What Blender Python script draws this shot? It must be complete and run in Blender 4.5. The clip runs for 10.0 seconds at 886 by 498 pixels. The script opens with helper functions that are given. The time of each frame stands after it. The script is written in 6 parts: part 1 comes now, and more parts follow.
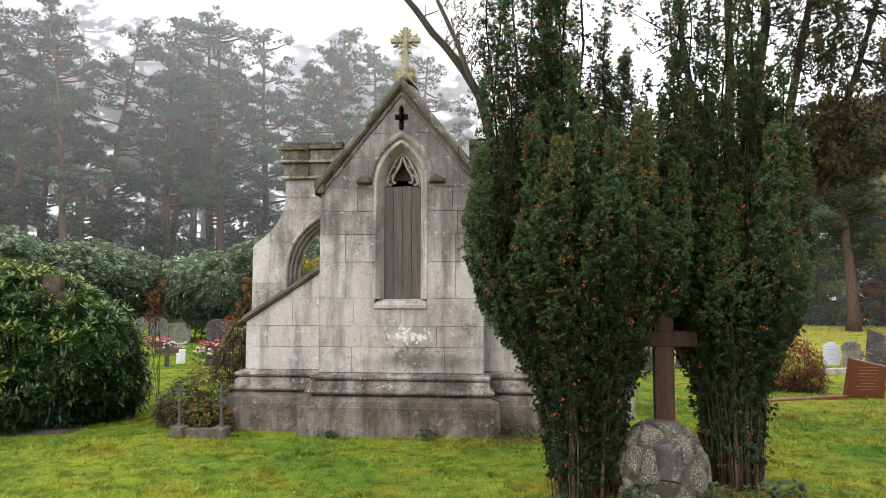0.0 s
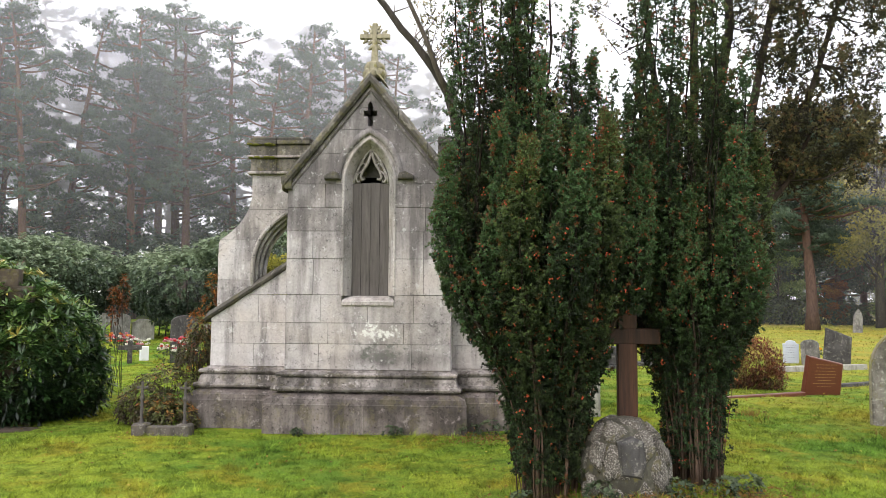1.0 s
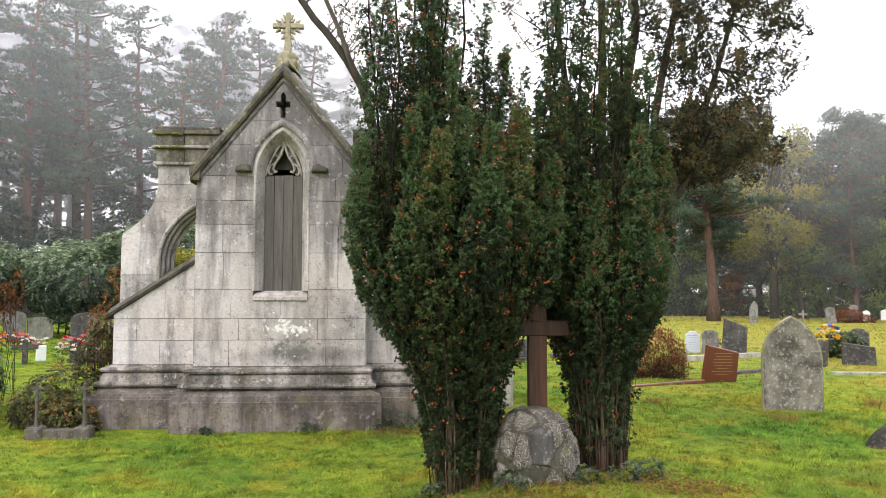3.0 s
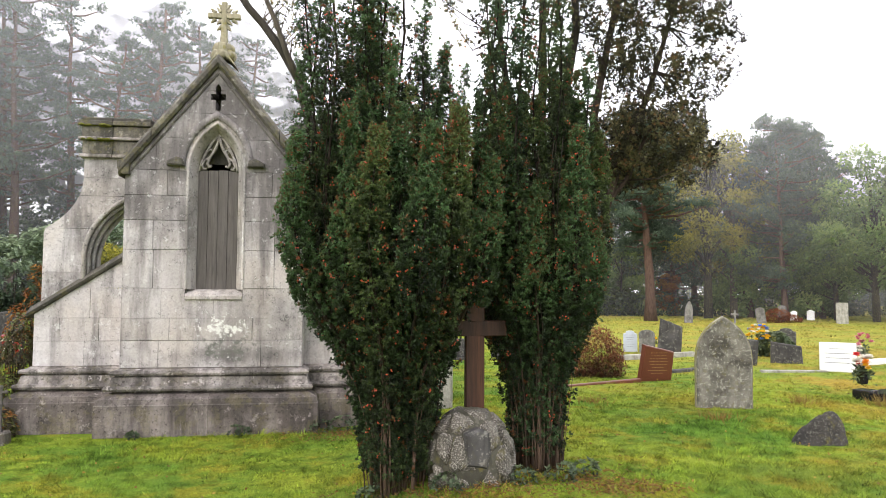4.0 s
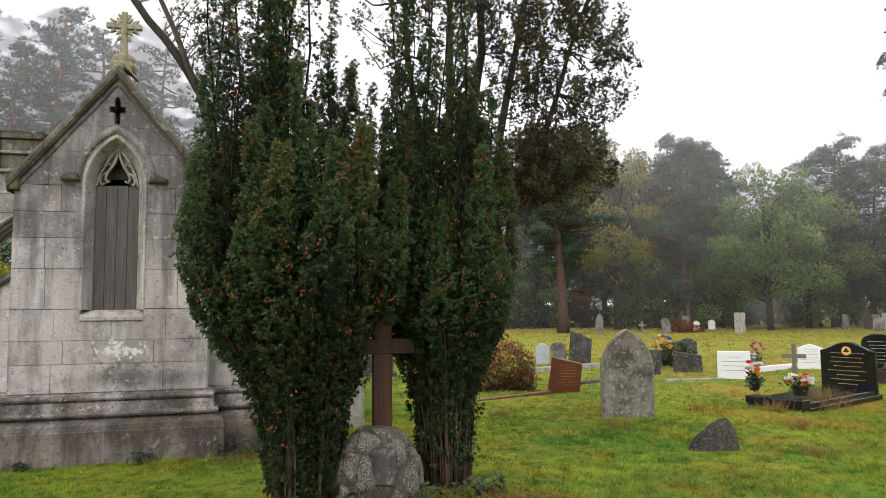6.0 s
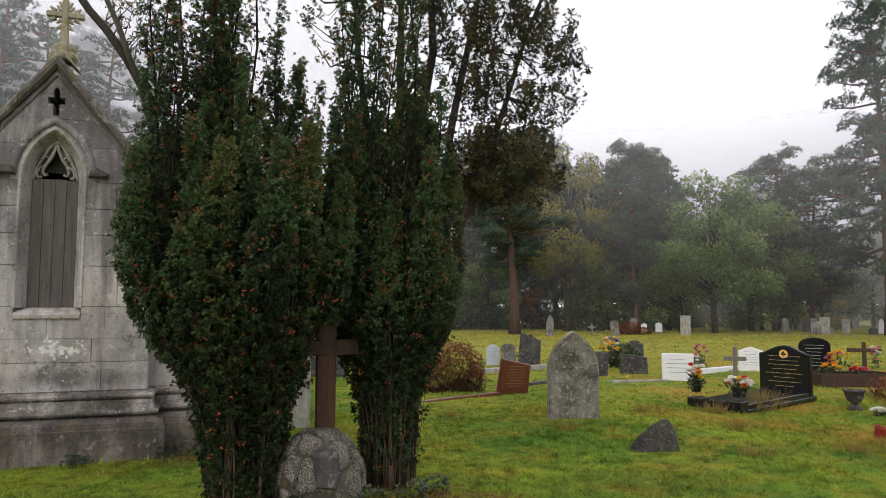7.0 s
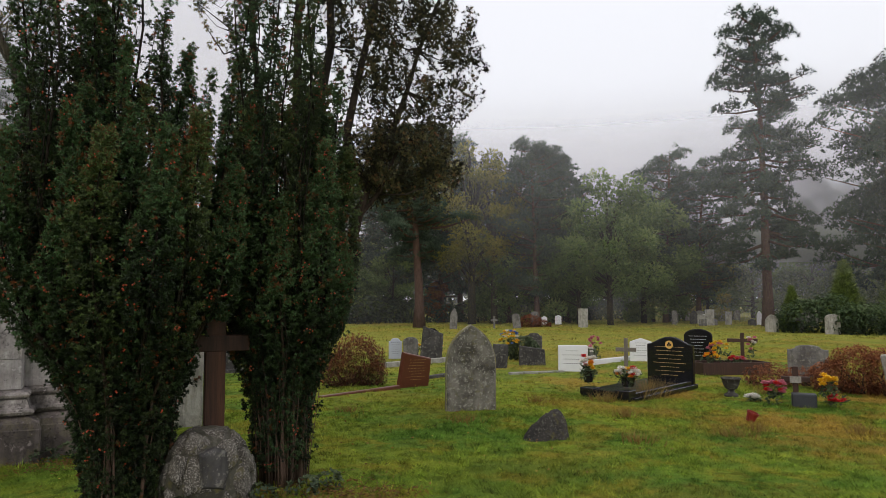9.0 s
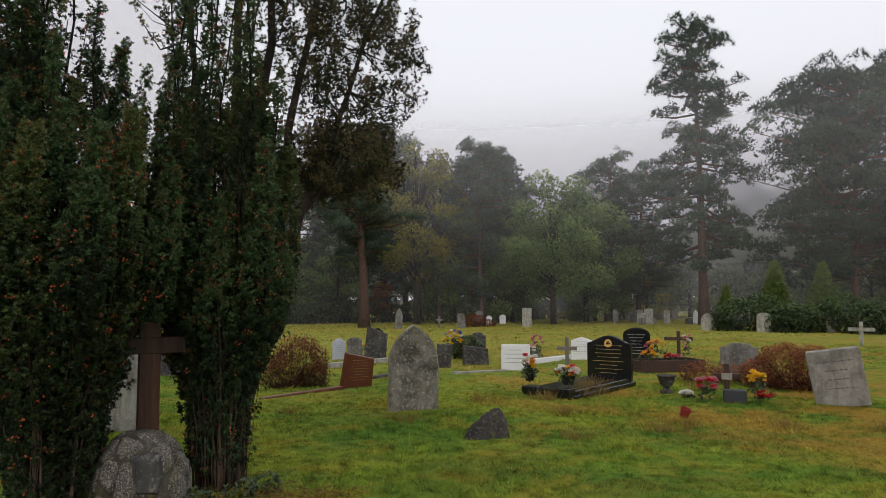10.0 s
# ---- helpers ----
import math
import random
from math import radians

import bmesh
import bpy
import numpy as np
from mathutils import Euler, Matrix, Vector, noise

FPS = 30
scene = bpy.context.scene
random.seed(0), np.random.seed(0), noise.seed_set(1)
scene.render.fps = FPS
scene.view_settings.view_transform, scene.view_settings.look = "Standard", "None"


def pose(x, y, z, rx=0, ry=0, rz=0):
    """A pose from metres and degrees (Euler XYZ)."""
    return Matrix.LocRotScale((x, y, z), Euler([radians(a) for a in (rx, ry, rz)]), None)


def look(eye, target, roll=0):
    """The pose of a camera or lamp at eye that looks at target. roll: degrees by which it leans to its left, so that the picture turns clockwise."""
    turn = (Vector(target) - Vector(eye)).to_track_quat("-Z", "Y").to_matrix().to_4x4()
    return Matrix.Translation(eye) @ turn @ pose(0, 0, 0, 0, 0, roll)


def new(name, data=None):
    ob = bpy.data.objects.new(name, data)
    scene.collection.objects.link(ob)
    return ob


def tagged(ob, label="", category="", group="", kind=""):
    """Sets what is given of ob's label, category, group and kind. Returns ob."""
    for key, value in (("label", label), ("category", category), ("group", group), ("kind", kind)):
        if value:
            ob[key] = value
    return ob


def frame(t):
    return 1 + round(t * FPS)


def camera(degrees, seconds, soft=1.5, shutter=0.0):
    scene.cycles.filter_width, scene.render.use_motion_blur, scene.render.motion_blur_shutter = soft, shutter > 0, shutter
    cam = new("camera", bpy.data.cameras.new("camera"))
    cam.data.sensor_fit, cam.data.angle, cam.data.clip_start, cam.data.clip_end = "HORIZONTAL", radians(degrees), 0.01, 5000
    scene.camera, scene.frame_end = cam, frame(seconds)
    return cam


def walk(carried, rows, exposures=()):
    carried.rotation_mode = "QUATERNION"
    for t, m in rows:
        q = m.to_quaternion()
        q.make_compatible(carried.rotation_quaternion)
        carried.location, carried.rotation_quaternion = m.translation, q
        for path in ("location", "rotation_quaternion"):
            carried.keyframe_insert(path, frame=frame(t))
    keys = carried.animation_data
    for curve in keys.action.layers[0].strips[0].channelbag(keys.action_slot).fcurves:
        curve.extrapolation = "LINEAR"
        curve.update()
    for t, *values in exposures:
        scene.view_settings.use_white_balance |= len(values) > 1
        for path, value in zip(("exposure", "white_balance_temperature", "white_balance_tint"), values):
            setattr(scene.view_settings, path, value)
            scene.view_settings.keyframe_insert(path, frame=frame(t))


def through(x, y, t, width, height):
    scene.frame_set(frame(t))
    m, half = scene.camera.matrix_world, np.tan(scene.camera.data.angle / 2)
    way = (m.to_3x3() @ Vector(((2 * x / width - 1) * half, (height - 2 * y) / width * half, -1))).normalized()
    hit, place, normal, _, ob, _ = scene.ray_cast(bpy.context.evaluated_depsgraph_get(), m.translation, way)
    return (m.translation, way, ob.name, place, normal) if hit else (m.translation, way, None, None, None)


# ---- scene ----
cam = camera(64.0, 10.0, soft=0.5)
PATH = [
    (0, (0.882, -0.448, 1.599), (0.686, 1.537, 1.738), 0.1),
    (0.5, (0.896, -0.446, 1.593), (0.73, 1.542, 1.734), 0.3),
    (1, (0.899, -0.452, 1.593), (0.789, 1.541, 1.726), 0.4),
    (1.5, (0.913, -0.443, 1.596), (0.869, 1.553, 1.716), 0.5),
    (2, (0.929, -0.449, 1.586), (0.941, 1.547, 1.709), 0.4),
    (3.5, (0.945, -0.441, 1.586), (1.137, 1.546, 1.702), 0.1),
    (4, (0.997, -0.363, 1.587), (1.273, 1.615, 1.705), 0.3),
    (4.5, (1.008, -0.414, 1.594), (1.344, 1.553, 1.724), 0.3),
    (5, (1.021, -0.404, 1.601), (1.406, 1.554, 1.738), 0.4),
    (5.5, (1.044, -0.401, 1.605), (1.486, 1.544, 1.755), -0.3),
    (7, (1.137, -0.41, 1.62), (1.762, 1.483, 1.779), 0.1),
    (7.5, (1.155, -0.414, 1.618), (1.848, 1.457, 1.76), -0.1),
    (8, (1.179, -0.418, 1.634), (1.946, 1.423, 1.786), -0.5),
    (8.5, (1.192, -0.436, 1.63), (2.017, 1.381, 1.771), -0.3),
    (9, (1.215, -0.453, 1.627), (2.084, 1.343, 1.768), 0.0),
    (9.5, (1.237, -0.488, 1.627), (2.166, 1.279, 1.761), 0.1),
    (10, (1.238, -0.502, 1.634), (2.241, 1.223, 1.774), -0.1),
]
walk(cam, [(t, look(eye, target, roll)) for t, eye, target, roll in PATH],
     exposures=[(0.0, -0.52), (1.0, -0.38), (2.0, -0.24), (4.0, -0.24), (5.5, -0.66), (7.0, -1.25), (8.5, -1.60), (10.0, -1.72)])

# ---- sky and sun: overcast, misty day ----
world = bpy.data.worlds.new("overcast_sky")
scene.world = world
world.use_nodes = True
wn, wl = world.node_tree.nodes, world.node_tree.links
wn.clear()
sky = wn.new("ShaderNodeTexSky")
sky.sky_type, sky.sun_disc = "NISHITA", False
sky.sun_elevation, sky.sun_rotation = radians(38), radians(215)
sky.air_density, sky.dust_density, sky.ozone_density = 1.0, 8.0, 1.0
sky_bg, cloud_bg = wn.new("ShaderNodeBackground"), wn.new("ShaderNodeBackground")
sky_bg.inputs["Strength"].default_value = 0.06
cloud_bg.inputs["Color"].default_value = (0.955, 0.955, 1.0, 1)
cloud_bg.inputs["Strength"].default_value = 3.0
both, w_out = wn.new("ShaderNodeAddShader"), wn.new("ShaderNodeOutputWorld")
wl.new(sky.outputs["Color"], sky_bg.inputs["Color"])
wl.new(sky_bg.outputs[0], both.inputs[0])
wl.new(cloud_bg.outputs[0], both.inputs[1])
wl.new(both.outputs[0], w_out.inputs["Surface"])

sun_data = bpy.data.lights.new("sun", "SUN")
sun_data.energy, sun_data.angle, sun_data.color = 0.6, radians(40), (1.0, 0.97, 0.92)
sun = new("sun", sun_data)
sun.matrix_world = look((-14, -20, 20), (0, 6, 0))


# ---- materials ----
def ramp(nt, fac, stops):
    n = nt.nodes.new("ShaderNodeValToRGB")
    e = n.color_ramp.elements
    while len(e) < len(stops):
        e.new(0.5)
    for el, (p, c) in zip(e, stops):
        el.position, el.color = p, (*c, 1) if len(c) == 3 else c
    nt.links.new(fac, n.inputs["Fac"])
    return n.outputs["Color"]


def grey(v):
    return (v, v, v)


class Mat:
    """A principled material with world-space textures."""
    def __init__(self, name, rough=0.8, metal=0.0, spec=0.5):
        self.m = bpy.data.materials.new(name)
        self.m.use_nodes = True
        self.nt = self.m.node_tree
        self.b = self.nt.nodes["Principled BSDF"]
        self.b.inputs["Roughness"].default_value = rough
        self.b.inputs["Metallic"].default_value = metal
        self.b.inputs["Specular IOR Level"].default_value = spec
        self.pos = self.nt.nodes.new("ShaderNodeNewGeometry").outputs["Position"]

    def noise(self, scale, detail=4.0, rough=0.6, stretch=(1, 1, 1), offset=0.0):
        mp = self.nt.nodes.new("ShaderNodeMapping")
        mp.inputs["Scale"].default_value = stretch
        mp.inputs["Location"].default_value = (offset, offset * 0.7, offset * 1.3)
        self.nt.links.new(self.pos, mp.inputs["Vector"])
        n = self.nt.nodes.new("ShaderNodeTexNoise")
        n.inputs["Scale"].default_value, n.inputs["Detail"].default_value, n.inputs["Roughness"].default_value = scale, detail, rough
        self.nt.links.new(mp.outputs[0], n.inputs["Vector"])
        return n.outputs["Fac"]

    def mask(self, fac, lo, hi):
        n = self.nt.nodes.new("ShaderNodeMapRange")
        n.inputs["From Min"].default_value, n.inputs["From Max"].default_value = lo, hi
        self.nt.links.new(fac, n.inputs["Value"])
        return n.outputs[0]

    def math(self, op, a, b):
        n = self.nt.nodes.new("ShaderNodeMath")
        n.operation = op
        for i, v in enumerate((a, b)):
            if isinstance(v, (int, float)):
                n.inputs[i].default_value = v
            else:
                self.nt.links.new(v, n.inputs[i])
        return n.outputs[0]

    def mix(self, fac, a, b, mode="MIX"):
        n = self.nt.nodes.new("ShaderNodeMix")
        n.data_type, n.blend_type = "RGBA", mode
        for sock, v in ((n.inputs[0], fac), (n.inputs[6], a), (n.inputs[7], b)):
            if isinstance(v, (int, float)):
                sock.default_value = v
            elif isinstance(v, tuple):
                sock.default_value = (*v, 1)
            else:
                self.nt.links.new(v, sock)
        return n.outputs[2]

    def attr(self, name):
        n = self.nt.nodes.new("ShaderNodeAttribute")
        n.attribute_name = name
        return n.outputs["Fac"]

    def per_object(self):
        return self.nt.nodes.new("ShaderNodeObjectInfo").outputs["Random"]

    def height(self, lo, hi):
        s = self.nt.nodes.new("ShaderNodeSeparateXYZ")
        self.nt.links.new(self.pos, s.inputs[0])
        return self.mask(s.outputs["Z"], lo, hi)

    def near(self, centre, stretch, lo, hi):
        """One at the centre, falling to nothing at the distance hi; stretch widens the patch along each axis."""
        mp = self.nt.nodes.new("ShaderNodeMapping")
        mp.vector_type = "TEXTURE"
        mp.inputs["Location"].default_value = centre
        mp.inputs["Scale"].default_value = stretch
        self.nt.links.new(self.pos, mp.inputs["Vector"])
        d = self.nt.nodes.new("ShaderNodeVectorMath")
        d.operation = "LENGTH"
        self.nt.links.new(mp.outputs[0], d.inputs[0])
        return self.math("SUBTRACT", 1.0, self.mask(d.outputs["Value"], lo, hi))

    def bump(self, fac, strength=0.4, dist=0.01):
        n = self.nt.nodes.new("ShaderNodeBump")
        n.inputs["Strength"].default_value, n.inputs["Distance"].default_value = strength, dist
        self.nt.links.new(fac, n.inputs["Height"])
        self.nt.links.new(n.outputs[0], self.b.inputs["Normal"])

    def colour(self, c):
        if isinstance(c, tuple):
            self.b.inputs["Base Color"].default_value = (*c, 1)
        else:
            self.nt.links.new(c, self.b.inputs["Base Color"])
        return self

    def leafy(self, through=0.25):
        """Lets part of the light through, as thin leaves do."""
        tr = self.nt.nodes.new("ShaderNodeBsdfTranslucent")
        mixer = self.nt.nodes.new("ShaderNodeMixShader")
        mixer.inputs[0].default_value = through
        src = self.b.inputs["Base Color"].links
        if src:
            self.nt.links.new(src[0].from_socket, tr.inputs["Color"])
        else:
            tr.inputs["Color"].default_value = self.b.inputs["Base Color"].default_value
        out = self.nt.nodes["Material Output"]
        self.nt.links.new(self.b.outputs[0], mixer.inputs[1])
        self.nt.links.new(tr.outputs[0], mixer.inputs[2])
        self.nt.links.new(mixer.outputs[0], out.inputs["Surface"])
        return self


def simple(name, c, rough=0.7, var=0.25, scale=14.0, bump=0.2, metal=0.0, spec=0.5):
    """Plain surface: colour c with two scales of variation and fine relief."""
    m = Mat(name, rough, metal, spec)
    n1, n2 = m.noise(scale, 5), m.noise(scale * 7, 3, offset=3.0)
    dark, light = tuple(v * (1 - var) for v in c), tuple(min(1, v * (1 + var)) for v in c)
    col = m.mix(n1, dark, light)
    col = m.mix(m.mask(n2, 0.35, 0.75), col, m.mix(1.0, col, tuple([1 - 0.5 * var] * 3), "MULTIPLY"))
    m.colour(col)
    if bump:
        m.bump(n2, bump, 0.006)
    return m.m


def ashlar(name, light, dark, soot, cover, moss=0.0, vary=0.25, scar=False, high=0.0):
    """Weathered limestone: soft soot clouds and running streaks, warm and pale scars, lichen spots, fine pits.
    cover: share under soot; high: how much more of it the wall carries up towards the gable."""
    m = Mat(name, 0.9, spec=0.25)
    big = m.noise(0.9, 5, 0.6, (1.6, 1.6, 0.8))
    streak = m.noise(2.2, 6, 0.62, (2.4, 2.4, 0.34), 4.0)
    fine = m.noise(38.0, 6, 0.75, offset=1.0)
    warm = m.noise(1.7, 4, 0.55, offset=23.0)
    col = m.mix(m.mask(big, 0.40, 0.66), light, tuple(v * f for v, f in zip(light, (0.62, 0.60, 0.57))))
    col = m.mix(m.math("MULTIPLY", m.mask(warm, 0.48, 0.64), 0.5), col, tuple(v * f for v, f in zip(light, (0.90, 0.84, 0.75))))
    col = m.mix(m.math("MULTIPLY", m.per_object(), vary), col, tuple(v * f for v, f in zip(light, (0.66, 0.62, 0.56))))
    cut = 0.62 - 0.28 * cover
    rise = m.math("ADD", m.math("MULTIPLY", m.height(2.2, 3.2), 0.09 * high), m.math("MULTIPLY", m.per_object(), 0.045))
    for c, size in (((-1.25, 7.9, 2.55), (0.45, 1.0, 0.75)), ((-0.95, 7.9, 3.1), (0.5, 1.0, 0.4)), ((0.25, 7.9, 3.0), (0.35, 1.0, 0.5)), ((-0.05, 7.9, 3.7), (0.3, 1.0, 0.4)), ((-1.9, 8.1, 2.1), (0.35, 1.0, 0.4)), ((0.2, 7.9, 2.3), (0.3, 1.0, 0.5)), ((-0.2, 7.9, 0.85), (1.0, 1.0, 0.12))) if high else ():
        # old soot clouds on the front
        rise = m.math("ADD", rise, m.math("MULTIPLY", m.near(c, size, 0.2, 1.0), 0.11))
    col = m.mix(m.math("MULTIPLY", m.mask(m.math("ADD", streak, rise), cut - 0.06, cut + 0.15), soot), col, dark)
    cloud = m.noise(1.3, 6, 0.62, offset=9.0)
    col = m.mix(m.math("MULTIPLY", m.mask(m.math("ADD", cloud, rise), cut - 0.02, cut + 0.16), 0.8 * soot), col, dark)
    blot = m.noise(6.5, 8, 0.78, offset=19.0)
    col = m.mix(m.math("MULTIPLY", m.mask(blot, cut + 0.04, cut + 0.10), 0.6 * soot), col, tuple(v * 0.9 for v in dark))
    spots = m.noise(24.0, 8, 0.8, offset=6.0)
    col = m.mix(m.math("MULTIPLY", m.mask(m.math("ADD", spots, m.math("MULTIPLY", cloud, 0.22)), 0.685, 0.73), 0.8), col, tuple(v * 0.5 for v in dark))
    pale = m.noise(9.0, 8, 0.78, offset=13.0)
    col = m.mix(m.math("MULTIPLY", m.mask(pale, 0.58, 0.62), 0.55), col, tuple(min(0.7, v * 1.25) for v in light))
    if moss:
        g = m.noise(5.0, 7, 0.75, offset=17.0)
        col = m.mix(m.math("MULTIPLY", m.mask(g, 0.52, 0.58), moss), col, (0.22, 0.20, 0.05))
    if scar:
        # flaked patch with white crust below the sill
        near = m.near((-0.36, 7.9, 1.13), (0.8, 1.0, 1.0), 0.05, 0.66)
        edge = m.noise(9.0, 8, 0.8, offset=30.0)
        col = m.mix(m.mask(m.math("ADD", m.math("MULTIPLY", m.near((-0.33, 7.9, 0.90), (1.3, 1.0, 0.55), 0.03, 0.55), 0.26), edge), 0.66, 0.76), col, (0.15, 0.15, 0.138))
        crust = m.noise(11.0, 8, 0.78, offset=41.0)
        col = m.mix(m.mask(m.math("ADD", m.math("MULTIPLY", m.near((-0.36, 7.9, 1.16), (1.2, 1.0, 0.5), 0.02, 0.42), 0.24), crust), 0.68, 0.71), col, (0.74, 0.74, 0.72))
        col = m.mix(m.mask(m.math("ADD", m.math("MULTIPLY", near, 0.06), spots), 0.63, 0.66), col, (0.72, 0.72, 0.70))
    col = m.mix(m.math("MULTIPLY", m.mask(fine, 0.42, 0.64), 0.34), col, m.mix(1.0, col, grey(0.4), "MULTIPLY"))
    m.colour(col)
    m.bump(m.math("ADD", m.math("MULTIPLY", fine, 0.6), m.math("ADD", spots, blot)), 0.5, 0.012)
    return m.m


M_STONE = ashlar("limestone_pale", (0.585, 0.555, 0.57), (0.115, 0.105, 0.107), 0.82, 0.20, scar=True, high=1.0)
M_STONE_UP = ashlar("limestone_sooty", (0.46, 0.43, 0.43), (0.085, 0.079, 0.074), 0.85, 0.50)
M_PLINTH = ashlar("limestone_dark", (0.32, 0.283, 0.272), (0.062, 0.053, 0.05), 0.88, 0.48, 0.15)
M_MOULD = ashlar("limestone_moulding", (0.48, 0.443, 0.438), (0.058, 0.052, 0.048), 0.88, 0.48, 0.1)
M_COPING = ashlar("limestone_coping", (0.30, 0.28, 0.245), (0.06, 0.056, 0.05), 0.85, 0.65, 0.25)
M_SURROUND = ashlar("limestone_dressed", (0.62, 0.59, 0.585), (0.13, 0.12, 0.118), 0.75, 0.34)
M_LICHEN = ashlar("limestone_lichened", (0.42, 0.39, 0.29), (0.12, 0.11, 0.075), 0.7, 0.4, 0.75)
M_JOINT = simple("grey_lime_joint", (0.16, 0.15, 0.14), 0.95, 0.5, 9, 0.4)
M_DARK = simple("dark_interior", (0.003, 0.003, 0.003), 0.9, 0.3, spec=0.05)
M_MOSS = simple("moss", (0.13, 0.13, 0.02), 1.0, 0.5, 30, 0.8)


def plank_mat(name, c, worn, rough=0.75, streaky=(14, 14, 0.8)):
    m = Mat(name, rough, spec=0.3)
    g1 = m.noise(3.0, 6, 0.65, streaky)
    g2 = m.noise(9.0, 5, 0.7, (20, 20, 0.7), 5.0)
    col = m.mix(m.mask(g1, 0.3, 0.7), c, worn)
    col = m.mix(m.math("MULTIPLY", m.per_object(), 0.35), col, tuple(v * 0.5 for v in c))
    col = m.mix(m.math("MULTIPLY", m.mask(g2, 0.55, 0.7), 0.6), col, tuple(v * 0.35 for v in c))
    m.colour(col)
    m.bump(g2, 0.4, 0.004)
    return m.m


M_BOARD = plank_mat("weathered_board", (0.08, 0.071, 0.067), (0.155, 0.14, 0.132))
M_OAK = plank_mat("stained_oak", (0.014, 0.007, 0.006), (0.085, 0.034, 0.018), 0.55, (7, 7, 0.5))
M_GREYWOOD = plank_mat("grey_wood", (0.13, 0.11, 0.095), (0.2, 0.18, 0.16))
M_DARKWOOD = plank_mat("dark_wood", (0.036, 0.02, 0.015), (0.078, 0.04, 0.029), 0.6)


def headstone_mat(name, c, dark, lichen=0.4, moss=0.2, grain=16, streaks=0.55):
    m = Mat(name, 0.9, spec=0.25)
    a, b, f = m.noise(3.5, 6, 0.65), m.noise(grain, 6, 0.75, offset=3), m.noise(60, 4, 0.7, offset=8)
    s = m.noise(4.0, 5, 0.6, (3, 3, 0.5), 11)
    col = m.mix(m.mask(a, 0.40, 0.62), c, dark)
    col = m.mix(m.math("MULTIPLY", m.mask(s, 0.5, 0.62), streaks), col, tuple(v * 0.6 for v in dark))
    col = m.mix(m.math("MULTIPLY", m.mask(b, 0.555, 0.59), lichen), col, (0.5, 0.49, 0.42))
    g = m.noise(9, 5, 0.7, offset=21)
    col = m.mix(m.math("MULTIPLY", m.mask(g, 0.55, 0.66), moss), col, (0.16, 0.14, 0.03))
    col = m.mix(m.math("MULTIPLY", m.mask(f, 0.35, 0.7), 0.3), col, grey(0.06))
    m.colour(col)
    m.bump(m.math("ADD", b, f), 0.5, 0.008)
    return m.m


M_HEAD = headstone_mat("lichened_sandstone", (0.26, 0.24, 0.205), (0.07, 0.063, 0.052), 0.65, 0.5, 26, 0.25)
M_FIELD = headstone_mat("mossy_field_stone", (0.045, 0.039, 0.034), (0.017, 0.015, 0.013), 0.18, 0.6, 40, 0.2)
M_HEAD_GREY = headstone_mat("grey_headstone", (0.22, 0.215, 0.205), (0.10, 0.095, 0.09), 0.35, 0.15)
M_HEAD_BUFF = headstone_mat("buff_headstone", (0.36, 0.34, 0.315), (0.20, 0.188, 0.17), 0.3, 0.1, 16, 0.4)
M_HEAD_DARK = headstone_mat("dark_headstone", (0.085, 0.08, 0.08), (0.04, 0.038, 0.038), 0.25, 0.1)
M_HEAD_PALE = headstone_mat("pale_headstone", (0.42, 0.41, 0.37), (0.24, 0.23, 0.2), 0.4, 0.25)
def granite_mat(name):
    m = Mat(name, 0.85, spec=0.3)
    a, s, f = m.noise(5, 5, 0.7), m.noise(85, 3, 0.8, offset=3), m.noise(160, 2, 0.7, offset=9)
    col = m.mix(m.mask(a, 0.4, 0.6), (0.135, 0.12, 0.10), (0.058, 0.051, 0.043))
    col = m.mix(m.mask(s, 0.52, 0.57), col, (0.33, 0.31, 0.28))
    col = m.mix(m.mask(f, 0.54, 0.60), col, (0.035, 0.032, 0.03))
    g = m.noise(7, 6, 0.75, offset=15)
    col = m.mix(m.math("MULTIPLY", m.mask(g, 0.56, 0.62), 0.6), col, (0.10, 0.09, 0.035))
    m.colour(col)
    m.bump(m.math("ADD", s, a), 0.6, 0.01)
    return m.m


M_GRANITE = granite_mat("speckled_granite")
M_MORTAR = headstone_mat("mortar", (0.085, 0.08, 0.06), (0.045, 0.042, 0.03), 0.1, 0.6)
M_MARBLE = simple("white_marble", (0.74, 0.75, 0.77), 0.4, 0.08, 9, 0.05)
M_BLUISH = simple("bluish_marble", (0.42, 0.455, 0.52), 0.5, 0.15, 9, 0.1)
M_BLACK = simple("polished_black_granite", (0.012, 0.012, 0.014), 0.12, 0.3, 60, 0.0)
M_RED = simple("red_granite", (0.13, 0.036, 0.022), 0.35, 0.35, 40, 0.05)
M_GOLD = simple("gilt_letters", (0.42, 0.28, 0.11), 0.5, 0.1)
M_GOLDBAD = simple("gold_badge", (0.75, 0.45, 0.12), 0.4, 0.1)
M_INK = simple("dark_letters", (0.09, 0.09, 0.1), 0.7, 0.1)
M_PALEINK = simple("pale_letters", (0.45, 0.45, 0.45), 0.7, 0.1)
M_IRON = simple("rusty_iron", (0.085, 0.075, 0.07), 0.8, 0.4, 40, 0.4)
M_PLASTIC_RED = simple("red_plastic", (0.22, 0.02, 0.015), 0.45, 0.2)
M_POT = simple("dark_pot", (0.03, 0.033, 0.04), 0.5, 0.3)
M_BROWNSTONE = headstone_mat("mossy_brown_stone", (0.10, 0.074, 0.05), (0.048, 0.036, 0.025), 0.12, 0.5)
